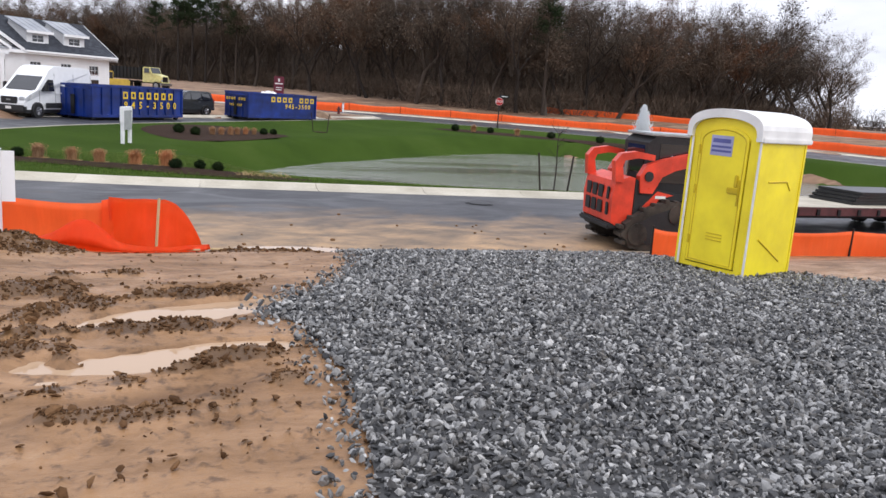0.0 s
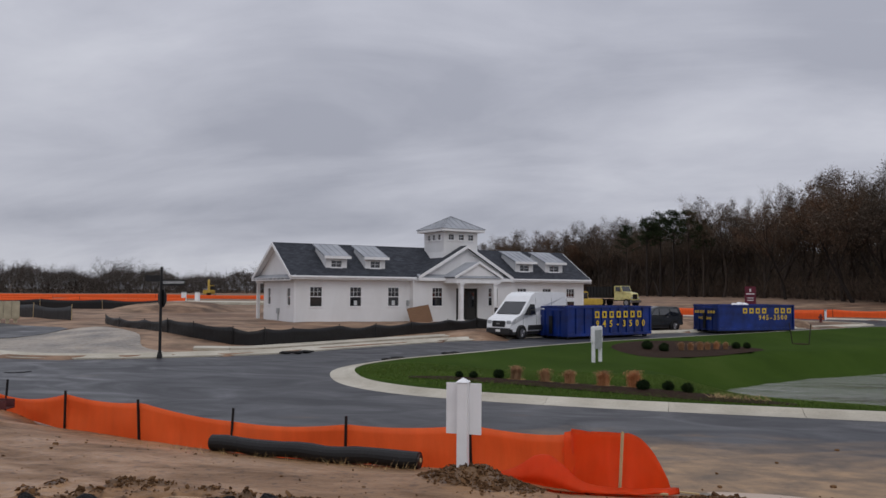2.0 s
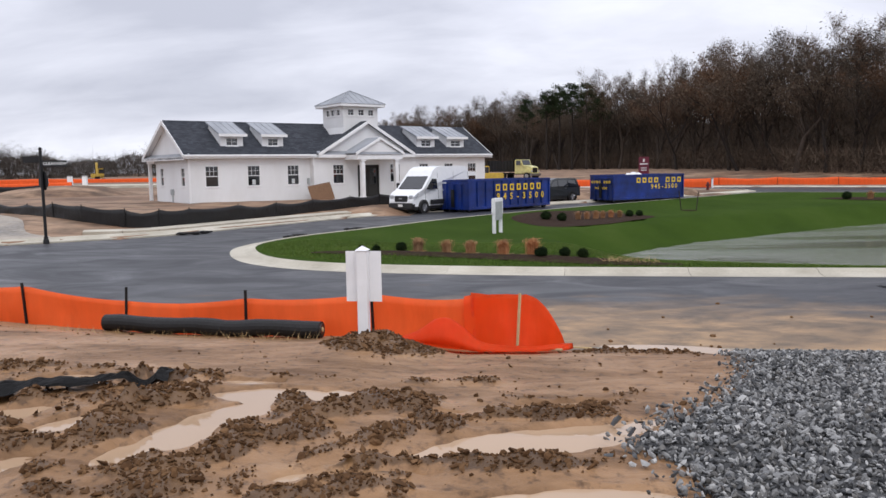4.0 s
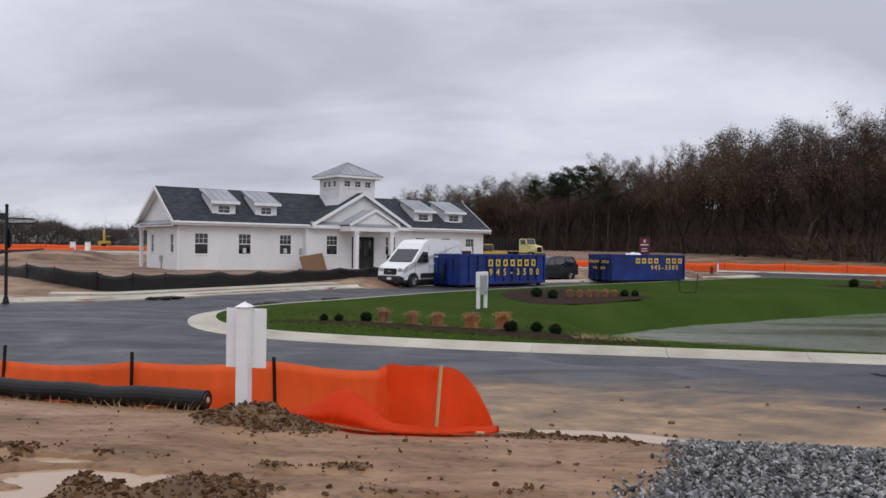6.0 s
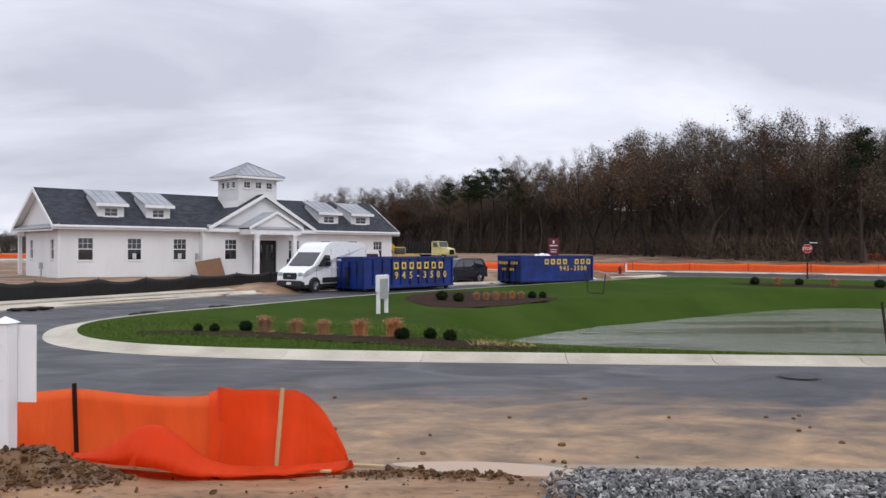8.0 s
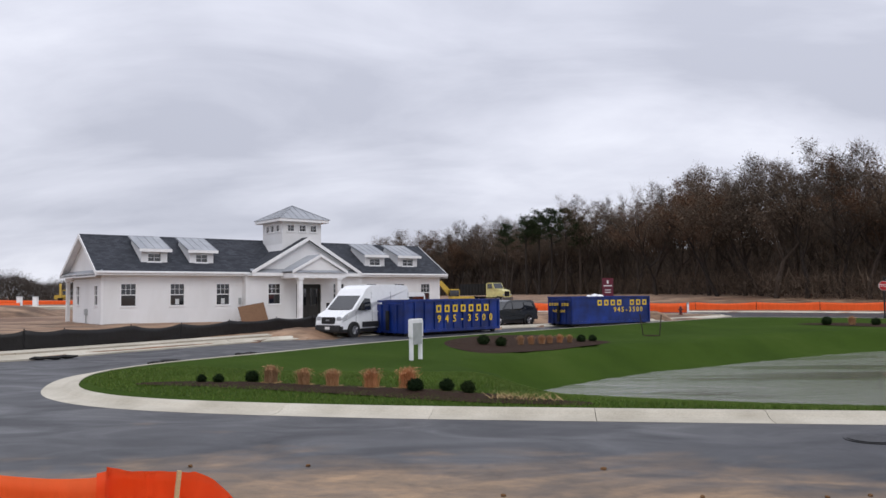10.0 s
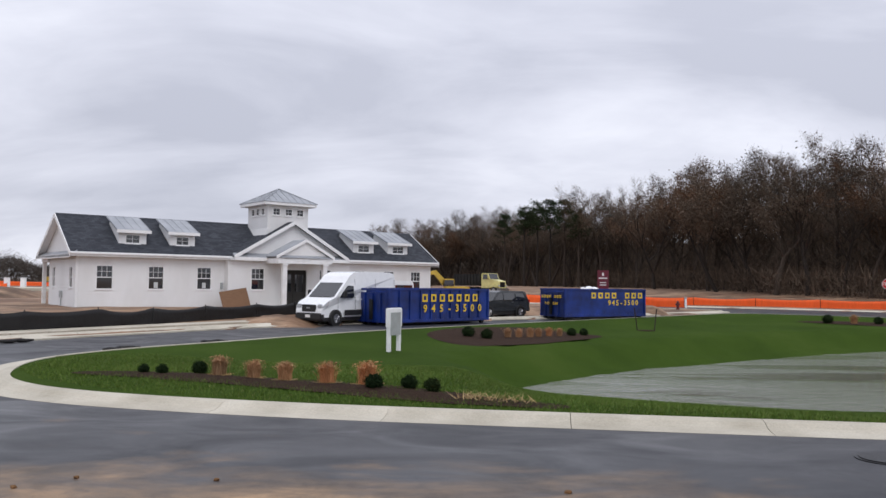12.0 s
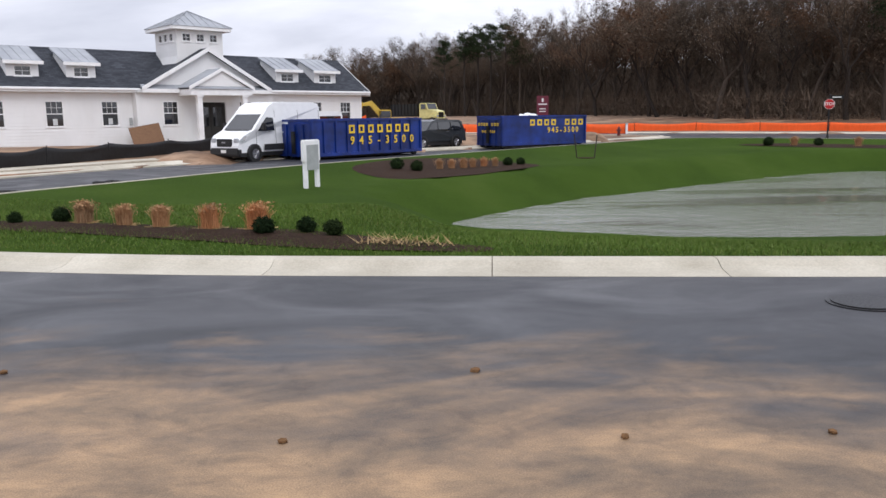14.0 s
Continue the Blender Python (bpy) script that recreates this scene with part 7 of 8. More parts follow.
def street_name_sign(m, height, label, plates, octagon):
    s = thing("street_sign", m, label, "street sign", "street signs")
    part("pole", tube(bmesh.new(), [(0, 0, -0.05), (0, 0, 0.25), (0, 0, 0.26), (0, 0, height)], [0.085, 0.08, 0.058, 0.052], 12), BLACK_METAL, s)
    part("base_collar", tube(bmesh.new(), [(0, 0, 0.0), (0, 0, 0.14), (0, 0, 0.2)], [0.11, 0.1, 0.07], 12), BLACK_METAL, s)
    bm = bmesh.new()
    bmesh.ops.create_uvsphere(bm, u_segments=12, v_segments=8, radius=0.065)
    bm.transform(Matrix.Translation((0, 0, height + 0.05)))
    part("finial", bm, BLACK_METAL, s)
    for rz, off, z, text in plates:
        p = new("name_plate")
        p.parent = s
        q = Matrix.Rotation(radians(rz), 4, "Z")
        bm = boxes((off - 0.42, off + 0.42, -0.012, 0.012, z - 0.12, z + 0.12), bevel=0.006)
        bm.transform(q)
        part("plate", bm, BLACK_METAL, p)
        if text:
            letters("name_text", text, 0.15, LETTER_WHITE, q @ pose(off, -0.0135, z, 90), p, 0.001)
        else:
            bm = boxes((off - 0.28, off + 0.28, -0.0145, -0.0125, z - 0.035, z + 0.035))
            bm.transform(q)
            part("name_text", bm, LETTER_WHITE, p)
    q = Matrix.Rotation(radians(octagon[0]), 4, "Z")
    pts = [(0.38 * math.cos(radians(22.5 + 45 * k)), octagon[1] + 0.38 * math.sin(radians(22.5 + 45 * k))) for k in range(8)]
    st = new("stop_plate")
    st.parent = s
    bm = prism(bmesh.new(), pts, "y", -0.055, -0.045)
    bm.transform(q)
    part("back", bm, BLACK_METAL, st)
    bm = prism(bmesh.new(), [(x * 0.98, octagon[1] + (z - octagon[1]) * 0.98) for x, z in pts], "y", -0.061, -0.056)
    bm.transform(q)
    part("face", bm, LETTER_WHITE, st)
    bm = prism(bmesh.new(), [(x * 0.92, octagon[1] + (z - octagon[1]) * 0.92) for x, z in pts], "y", -0.066, -0.062)
    bm.transform(q)
    part("red_field", bm, STOP_RED, st)
    letters("stop_text", "STOP", 0.3, LETTER_WHITE, q @ pose(0, -0.0675, octagon[1], 90), st, 0.001)
    return s


street_name_sign(pose(-15.75, 18.45, ground_z(-15.75, 18.45)), 3.48, "black street sign post with name plates and averted stop sign", [(38, 0.46, 2.98, "CLEARVIEW"), (168, 0.42, 3.14, None)], (149, 2.35))
street_name_sign(pose(32.4, 57.0, ground_z(32.4, 57.0) + 0.0), 3.0, "black street sign post with a red stop sign", [(-25, 0.45, 2.9, None), (60, 0.45, 2.72, None)], (-30, 2.42))

ms = thing("notice_board", pose(11.7, 54.0, ground_z(11.7, 54.0), rz=-14), "maroon notice board with pale lettering behind the skip", "sign")
for x in (-0.36, 0.28):
    part("post", boxes((x, x + 0.09, -0.045, 0.045, 0, 2.6)), WHITE_VINYL, ms)
part("board", boxes((-0.4, 0.4, -0.075, -0.047, 1.6, 3.15), bevel=0.01), MAROON, ms)
part("lettering", boxes((-0.3, 0.3, -0.081, -0.077, 2.55, 2.63), (-0.22, 0.22, -0.081, -0.077, 2.25, 2.31), (-0.22, 0.22, -0.081, -0.077, 2.08, 2.14), (-0.06, 0.06, -0.081, -0.077, 2.75, 2.98)), LETTER_WHITE, ms)
part("footer", boxes((-0.36, 0.36, -0.081, -0.077, 1.64, 1.76)), LETTER_WHITE, ms)

hyd = thing("fire_hydrant", pose(19.4, 66.0, ground_z(19.4, 66.0)), "dark red fire hydrant on the far corner", "hydrant")
part("barrel", tube(bmesh.new(), [(0, 0, 0), (0, 0, 0.06), (0, 0, 0.07), (0, 0, 0.55), (0, 0, 0.68), (0, 0, 0.75)], [0.17, 0.17, 0.12, 0.12, 0.1, 0.03], 14), HYDRANT_RED, hyd)
part("nozzle", tube(bmesh.new(), [(-0.2, 0, 0.45), (0.2, 0, 0.45)], 0.06, 10), HYDRANT_RED, hyd)
part("nozzle", tube(bmesh.new(), [(0, -0.2, 0.42), (0, 0, 0.42)], 0.07, 10), HYDRANT_RED, hyd)
pipe_ = thing("white_riser_pipe", pose(23.0, 79.5, ground_z(23.0, 79.5)), "white plastic riser pipe in the bare ground", "pipe")
part("pipe", tube(bmesh.new(), [(0, 0, 0), (0, 0, 0.9)], 0.11, 12), WHITE_VINYL, pipe_)
part("cap", tube(bmesh.new(), [(0, 0, 0.9), (0, 0, 1.05)], 0.14, 12), GREY_METAL, pipe_)

# ---- pair of stakes round a lost sapling, young tree by the kerb ----
def tree_stakes(x, y, label, tree):
    z = ground_z(x, y)
    t = thing("tree_stakes", pose(x, y, z), label, "stakes", "tree stakes")
    part("stake", tube(bmesh.new(), [(-0.42, 0.1, -0.1), (-0.6, 0.1, 1.25)], 0.03, 6), BARK, t)
    part("stake", tube(bmesh.new(), [(0.42, -0.1, -0.1), (0.55, -0.1, 1.2)], 0.03, 6), BARK, t)
    part("root_mound", disc(bmesh.new(), 0.45, -0.03, 0.05, (0, 0), 18, "z"), MULCH, t)
    if tree:
        bm = tube(bmesh.new(), [(0, 0, 0), (0.02, 0, 0.8), (0, 0.03, 1.6), (0.03, 0.02, 2.0)], [0.025, 0.02, 0.012, 0.004], 6)
        r = random.Random(5)
        for i in range(26):
            h = r.uniform(0.7, 1.9)
            a = r.uniform(0, 6.28)
            l = r.uniform(0.2, 0.5)
            tube(bm, [(0.01, 0.01, h), (math.cos(a) * l * 0.6, math.sin(a) * l * 0.6, h + l * 0.5), (math.cos(a) * l, math.sin(a) * l, h + l * 0.9)], [0.007, 0.005, 0.002], 4)
        part("sapling", bm, BARK, t)
    return t


tree_stakes(12.45, 40.9, "two leaning stakes standing round an empty planting hole", False)
tree_stakes(14.0, 11.5, "bare sapling held by two stakes beside the kerb", True)

# ---- pond fountain ----
fo = thing("pond_fountain", pose(31.75, 33.0, -1.95), "white jet of water spraying up from the pond", "fountain")
rs = np.random.default_rng(9)
n = 30000
lift = rs.uniform(0, 1, n) ** 1.15
up_h = 4.3 * lift
spread = (0.1 + 0.85 * (1 - lift) ** 0.8) * rs.normal(0, 0.5, n)
ang = rs.uniform(0, 2 * np.pi, n)
cxs, cys = spread * np.cos(ang) + 0.28 * (1 - up_h / 4.6), spread * np.sin(ang)
size = rs.uniform(0.012, 0.035, n)
v = np.stack([np.column_stack([cxs - size, cys, up_h]), np.column_stack([cxs + size, cys + size, up_h]), np.column_stack([cxs, cys - size, up_h + size * 5]), np.column_stack([cxs, cys, up_h - size * 2])], 1).reshape(-1, 3)
k = np.arange(n)[:, None] * 4
me = bpy.data.meshes.new("spray")
me.from_pydata(v.tolist(), [], np.concatenate([k + [0, 1, 2], k + [0, 3, 1], k + [1, 3, 2], k + [0, 2, 3]]).tolist())
part_mesh("spray", me, SPRAY, fo)
part("float", disc(bmesh.new(), 0.5, -0.05, 0.12, (0, 0), 20, "z"), BLACK_PLASTIC, fo)

# ---- mailboxes, white pedestals, far fences ----
mail = thing("cluster_mailboxes", pose(-37.2, 33.8, ground_z(-37.2, 33.8) - 0.05, rz=42), "row of tan cluster mailboxes on short pedestals", "mailboxes")
for i in range(6):
    x = -1.35 + i * 0.46
    part("cabinet", boxes((x, x + 0.45, -0.22, 0.22, 0.35, 1.5), bevel=0.02), TAN_METAL, mail)
    part("pedestal", boxes((x + 0.12, x + 0.33, -0.12, 0.12, 0.0, 0.349)), TAN_METAL, mail)
for x, y in ((-60, 95), (-58.4, 96)):
    p = thing("utility_pedestal", pose(x, y, ground_z(x, y)), "white utility pedestal on the bare field", "pedestal", "white pedestals")
    part("case", boxes((-0.3, 0.3, -0.25, 0.25, 0.0, 1.5), bevel=0.04), WHITE_VINYL, p)
    part("dome_cap", boxes((-0.34, 0.34, -0.29, 0.29, 1.5, 1.62), bevel=0.05), GREY_METAL, p)
slab_f = thing("building_slab", pose(-50, 92, ground_z(-50, 92), rz=8), "low pale concrete slab in the far field", "slab")
part("slab", boxes((-9, 9, -5, 5, 0, 0.35), bevel=0.02), CONCRETE, slab_f)

black_line = [(-29.0, 33.6), (-26.0, 30.6), (-22.8, 28.2), (-20.2, 26.2), (-18.1, 25.0), (-15.6, 24.1), (-14.2, 24.6), (-13.4, 26.0), (-12.2, 29.3), (-11.2, 32.2), (-10.0, 35.5), (-8.6, 39.2), (-7.2, 41.8), (-4.4, 44.2), (-1.2, 47.2)]
fabric_fence("silt_fence", "sagging black fabric silt fence in front of the clubhouse", black_line, [0.55, 0.5, 0.55, 0.7, 0.75, 0.8, 0.8, 0.78, 0.8, 0.75, 0.75, 0.7, 0.7, 0.65, 0.6], BLACK_FABRIC, BLACK_METAL, 0.05, 0.14, 11, "black fences", step=0.4, rows=4, side=1)
for k, ln in enumerate((([(-75, 60), (-66, 61), (-57, 62), (-50, 62.5), (-44, 64)]), ([(-74, 50.5), (-64, 49.5), (-56, 48.5), (-47.5, 45.5), (-40, 40.6), (-34, 37)]))):
    fabric_fence("silt_fence", "distant black fabric silt fence across the bare field", ln, [1.0] * len(ln), BLACK_FABRIC, LUMBER, 0.1, 0.2, 20 + k, "black fences", step=1.0, rows=3)
for k, (ln, h) in enumerate((([(-150, 92), (-120, 98), (-90, 105)], 0.7), ([(-84, 84), (-72, 88), (-58, 92)], 0.8), ([(-130, 122), (-90, 135), (-60, 140)], 0.9), ([(-52, 150), (-40, 152), (-10, 146)], 0.6))):
    fabric_fence("silt_fence", "distant orange safety fence across the bare field", ln, [h] * len(ln), ORANGE, BARK, 0.1, 0.2, 30 + k, "orange fences", step=2.0, rows=3)
outer_off = offset_line(OUTER, 4.0)
far_or = [tuple(p) for p in resample(outer_off[1:-4], 6.0)]
fabric_fence("silt_fence", "long orange fabric fence along the outer road", far_or, [0.85] * len(far_or), ORANGE, BARK, 0.1, 0.12, 40, "orange fences", step=1.0, rows=3)
far_or2 = [tuple(p) for p in resample(np.array([(-14, 86), (4, 88), (14, 86), (23, 80)]), 6.0)]
fabric_fence("silt_fence", "orange fabric fence behind the clubhouse yard", far_or2, [0.9] * len(far_or2), ORANGE, BARK, 0.1, 0.12, 41, "orange fences", step=1.0, rows=3)
far_or3 = [tuple(p) for p in resample(offset_line(OUTER, 30.0)[12:], 8.0)]
fabric_fence("silt_fence", "second orange fence farther out on the grassy bank", far_or3, [0.9] * len(far_or3), ORANGE, BARK, 0.1, 0.12, 42, "orange fences", step=1.5, rows=3)

# spoil heaps
def heap(x, y, r, h, label, seed):
    p = thing("earth_heap", pose(x, y, ground_z(x, y) - 0.05), label, "earth heap", "earth heaps")
    bm = bmesh.new()
    bmesh.ops.create_grid(bm, x_segments=24, y_segments=24, size=r * 1.1)
    for v in bm.verts:
        d_ = v.co.length / r
        v.co.z = h * max(0.0, 1 - d_ * d_) + 0.25 * h * float(fractal(v.co.x, v.co.y, 1.5 / r * 2, 4, seed)) * max(0, 1.1 - d_) - 0.05
    part("soil", bm, FIELD, p, smooth=True)


heap(-6.6, 36.6, 2.2, 0.45, "low heap of dark soil beside the far kerb", 3)
heap(5.6, 52.5, 2.6, 0.7, "dark soil heap behind the skips", 4)
heap(15.6, 58.2, 1.5, 0.7, "dark mulch heap behind the skip", 5)
heap(-40, 60, 7, 1.0, "broad spoil heap on the bare field", 6)
heap(-25, 56, 5, 0.7, "broad spoil heap near the clubhouse", 7)

# ---- shrubs and ornamental grasses ----
def leaf_cloud(centres, count, size, rng_, spread, flat=1.0):
    """Small two-triangle leaves scattered round centres."""
    c = np.asarray(centres)[rng_.integers(0, len(centres), count)] + rng_.normal(0, spread, (count, 3)) * (1, 1, flat)
    a = rng_.normal(0, 1, (count, 3))
    a /= np.linalg.norm(a, axis=1)[:, None]
    b = np.cross(a, rng_.normal(0, 1, (count, 3)))
    b /= np.linalg.norm(b, axis=1)[:, None] + 1e-9
    s = size * rng_.uniform(0.6, 1.4, count)[:, None]
    v = np.stack([c - a * s, c + b * s * 0.45, c + a * s, c - b * s * 0.45], 1).reshape(-1, 3)
    q = np.arange(count * 4).reshape(-1, 4)
    return v, q


def mesh_of(name, v, faces):
    me = bpy.data.meshes.new(name)
    me.from_pydata(np.asarray(v).tolist(), [], np.asarray(faces).tolist())
    me.update()
    return me


def shrub(seed, r, label, group):
    rr = np.random.default_rng(seed)
    t = thing("evergreen_shrub", Matrix(), label, "shrub", group)
    a = rr.normal(0, 1, (240, 3))
    a /= np.linalg.norm(a, axis=1)[:, None]
    c = a * r * rr.uniform(0.7, 1.0, (240, 1)) * (1, 1, 0.85) + (0, 0, r * 0.8)
    c = c[c[:, 2] > 0.02]
    v, q = leaf_cloud(c, 2600, 0.03, rr, 0.035)
    part_mesh("foliage", mesh_of("foliage", v, q), SHRUB, t)
    bm = bmesh.new()
    bmesh.ops.create_icosphere(bm, subdivisions=2, radius=r * 0.72)
    bm.transform(Matrix.Translation((0, 0, r * 0.75)) @ Matrix.Diagonal((1, 1, 0.85, 1)))
    for w in bm.verts:
        w.co += Vector(rr.normal(0, r * 0.06, 3))
    part("inner_twigs", bm, SHRUB, t)
    return t


def tussock(seed, h, label, group):
    rr = np.random.default_rng(seed)
    t = thing("ornamental_grass", Matrix(), label, "ornamental grass", group)
    n = 900
    a, lean_ = rr.uniform(0, 2 * np.pi, n), np.abs(rr.normal(0, 0.24, n))
    l = h * rr.uniform(0.6, 1.08, n)
    x0, y0 = rr.normal(0, 0.055, n), rr.normal(0, 0.055, n)
    w = rr.uniform(0.002, 0.005, n)
    px, py = np.cos(a), np.sin(a)
    m1 = np.column_stack([x0 + px * lean_ * l * 0.35, y0 + py * lean_ * l * 0.35, l * 0.6])
    tip_ = np.column_stack([x0 + px * lean_ * l * 0.95, y0 + py * lean_ * l * 0.95, l * (1 - 0.25 * lean_)])
    base_ = np.column_stack([x0, y0, 0 * l])
    s = np.column_stack([-py * w, px * w, 0 * w])
    v = np.stack([base_ - s, base_ + s, m1 + s * 1.3, m1 - s * 1.3, tip_], 1).reshape(-1, 3)
    k = np.arange(n) * 5
    faces = np.column_stack([k, k + 1, k + 2, k + 3]).tolist() + np.column_stack([k + 3, k + 2, k + 4]).tolist()
    me = bpy.data.meshes.new("stems")
    me.from_pydata(v.tolist(), [], faces)
    part_mesh("stems", me, REED, t)
    v, q = leaf_cloud(tip_[: n // 2] * (0.8, 0.8, 0.98), 500, 0.022, rr, 0.012)
    part_mesh("plumes", mesh_of("plumes", v, q), REED, t)
    n2 = 60
    aa = rr.uniform(0, 6.28, n2)
    rad = rr.uniform(0.05, 0.3, n2)
    bm = bmesh.new()
    for i in range(n2):
        d_ = Vector((math.cos(aa[i]), math.sin(aa[i]), 0))
        tube(bm, [d_ * rad[i] * 0.2, d_ * rad[i] + Vector((0, 0, 0.03))], 0.004, 3)
    part("fallen_straw", bm, STRAW, t)
    return t


def put_copies(first, spots, seed, wide=1.0):
    rr = random.Random(seed)
    for i, (x, y, sc) in enumerate(spots):
        m = Matrix.Translation((x, y, ground_z(x, y) + 0.05)) @ Matrix.Rotation(rr.uniform(0, 6.28), 4, "Z") @ Matrix.Diagonal((sc * wide, sc * wide, sc, 1.0))
        if i == 0:
            first.matrix_world = m
        else:
            c = copy_thing(first, m)
            c.matrix_world = m


put_copies(shrub(1, 0.23, "small dark evergreen shrub in the kerbside mulch", "kerbside shrubs"), [(-2.8, 13.75, 0.46), (-2.35, 13.66, 0.5), (-1.62, 13.9, 0.64), (2.5, 12.1, 0.68), (3.15, 12.25, 0.6), (3.62, 12.0, 0.6)], 2)
put_copies(tussock(2, 0.56, "tawny tussock of ornamental grass in the mulch", "kerbside grasses"), [(-1.07, 13.62, 0.72), (-0.19, 13.2, 0.66), (0.52, 13.0, 0.66), (1.45, 12.72, 0.74), (2.27, 12.62, 0.8)], 3, 1.45)
put_copies(shrub(4, 0.34, "dark evergreen shrub in the lawn bed", "lawn bed shrubs"), [(3.3, 31.6, 0.8), (4.1, 31.4, 0.75), (8.0, 35.0, 0.65), (8.6, 35.4, 0.6), (26.8, 53.4, 1.0), (29.6, 52.2, 0.9), (33.6, 48.6, 1.0), (36.4, 45.4, 1.0)], 5)
put_copies(tussock(6, 0.7, "withered tan tussock in the lawn bed", "lawn bed grasses"), [(5.0, 32.4, 0.62), (5.5, 32.8, 0.58), (6.0, 33.2, 0.64), (6.4, 33.6, 0.6), (6.9, 34.1, 0.62), (7.4, 34.4, 0.56), (28.2, 52.6, 0.9), (31.4, 50.6, 0.9)], 7, 1.4)
blades("dead_straw", np.array([(4.0, 11.25), (5.5, 11.0), (5.6, 11.3), (4.3, 11.7)]), 160, 0.12, 0.008, STRAW, "flattened straw left on the mulch", 8, 0.07, 1.4)


# ---- trees ----
def grow(seed, height, spread, leaves=0, twigs=2600, lean_=0.0):
    """A bare broadleaf tree: tapered trunk, forking limbs, and a haze of fine twigs."""
    rr = np.random.default_rng(seed)
    bm = bmesh.new()
    tips = []

    def limb(p, d, length, r, depth):
        n = 4
        pts, rad = [Vector(p)], [r]
        d = Vector(d).normalized()
        for i in range(1, n + 1):
            d = (d + Vector(rr.normal(0, 0.16, 3)) + Vector((0, 0, 0.08))).normalized()
            pts.append(pts[-1] + d * length / n)
            rad.append(r * (1 - 0.62 * i / n))
            if depth < 3 and i >= 2:
                for _ in range(2 if depth else 2):
                    a = rr.uniform(0, 6.28)
                    side = Vector((math.cos(a), math.sin(a), rr.uniform(0.05, 0.6)))
                    if depth == 2:
                        tips.append((tuple(pts[-1]), tuple((d * 0.6 + side).normalized()), length * 0.5))
                    else:
                        limb(pts[-1], d * 0.75 + side * rr.uniform(0.6, 1.1) * spread, length * rr.uniform(0.45, 0.68), rad[-1] * 0.62, depth + 1)
        tips.append((tuple(pts[-1]), tuple(d), length * 0.5))
        tube(bm, pts, rad, 7 if depth == 0 else 4, depth == 0)

    limb((0, 0, -0.3), (lean_, 0, 1), height * 0.62, height * 0.017 + 0.05, 0)
    n = twigs
    pick = rr.integers(0, len(tips), n)
    base_ = np.array([tips[i][0] for i in pick]) + rr.normal(0, 0.35, (n, 3))
    out_ = np.array([tips[i][1] for i in pick]) + rr.normal(0, 0.55, (n, 3)) + (0, 0, 0.25)
    out_ /= np.linalg.norm(out_, axis=1)[:, None]
    l = np.array([tips[i][2] for i in pick]) * rr.uniform(0.3, 1.0, n) * 0.6 + 0.3
    w = rr.uniform(0.010, 0.024, n)
    s = np.cross(out_, rr.normal(0, 1, (n, 3)))
    s = s / (np.linalg.norm(s, axis=1)[:, None] + 1e-9) * w[:, None]
    v = np.stack([base_ - s, base_ + s, base_ + out_ * l[:, None]], 1).reshape(-1, 3)
    faces = np.arange(n * 3).reshape(-1, 3)
    if leaves:
        lv, lq = leaf_cloud(np.array([t[0] for t in tips]), leaves, 0.19, rr, 0.75, 0.8)
        faces = np.vstack([faces, lq[:, :3] + len(v), lq[:, [0, 2, 3]] + len(v)])
        v = np.vstack([v, lv])
    trunk = bpy.data.meshes.new("trunk")
    bm.to_mesh(trunk)
    bm.free()
    return trunk, mesh_of("crown", v, faces)


def pine(seed, height):
    rr = np.random.default_rng(seed)
    bm = tube(bmesh.new(), [(0, 0, -0.3), (0.1, 0, height * 0.5), (0, 0.1, height)], [0.28, 0.2, 0.04], 7)
    cs = []
    for i in range(46):
        h = height * rr.uniform(0.6, 1.0)
        a = rr.uniform(0, 6.28)
        l = (1.12 - h / height) * height * 0.34 * rr.uniform(0.5, 1.1) + 0.5
        e = (math.cos(a) * l, math.sin(a) * l, h + 0.25 * l)
        tube(bm, [(0, 0, h - 0.2), e], [0.06, 0.02], 4, False)
        for f in np.linspace(0.4, 1.05, 5):
            cs.append((e[0] * f, e[1] * f, h - 0.2 + (e[2] - h + 0.2) * f))
    v, q = leaf_cloud(cs, 3600, 0.16, rr, 0.36, 0.55)
    trunk = bpy.data.meshes.new("trunk")
    bm.to_mesh(trunk)
    bm.free()
    return trunk, mesh_of("crown", v, q)


KINDS = [grow(s, h, sp, lf, 3600) for s, h, sp, lf in ((1, 20, 0.75, 1500), (2, 19, 0.65, 0), (3, 21, 0.85, 1300), (4, 18, 0.9, 1800), (5, 20, 0.7, 700), (6, 17, 0.8, 1700))]
OPEN_KINDS = [grow(s, 18, 1.0, 0, 2600, 0.05) for s in (11, 12)]
PINES = [pine(21, 19), pine(22, 17)]
for tr_, cr_ in KINDS + OPEN_KINDS:
    tr_.materials.append(BARK)
for tr_, cr_ in PINES:
    tr_.materials.append(BARK), cr_.materials.append(NEEDLES)
for i, (tr_, cr_) in enumerate(KINDS + OPEN_KINDS):
    cr_.materials.append(TWIG_RED if i in (3,) else TWIG)


def plant(kind, x, y, scale, turn, label, group, name="bare_tree", sink=0.0):
    t = new(name)
    t.matrix_world = Matrix.Translation((x, y, ground_z(x, y) - sink)) @ Matrix.Rotation(turn, 4, "Z") @ Matrix.Diagonal((scale[0], scale[0], scale[1], 1))
    tagged(t, label, "tree", group)
    for nm, me in zip(("trunk", "crown"), kind):
        o = new(nm, me)
        o.parent = t
    return t


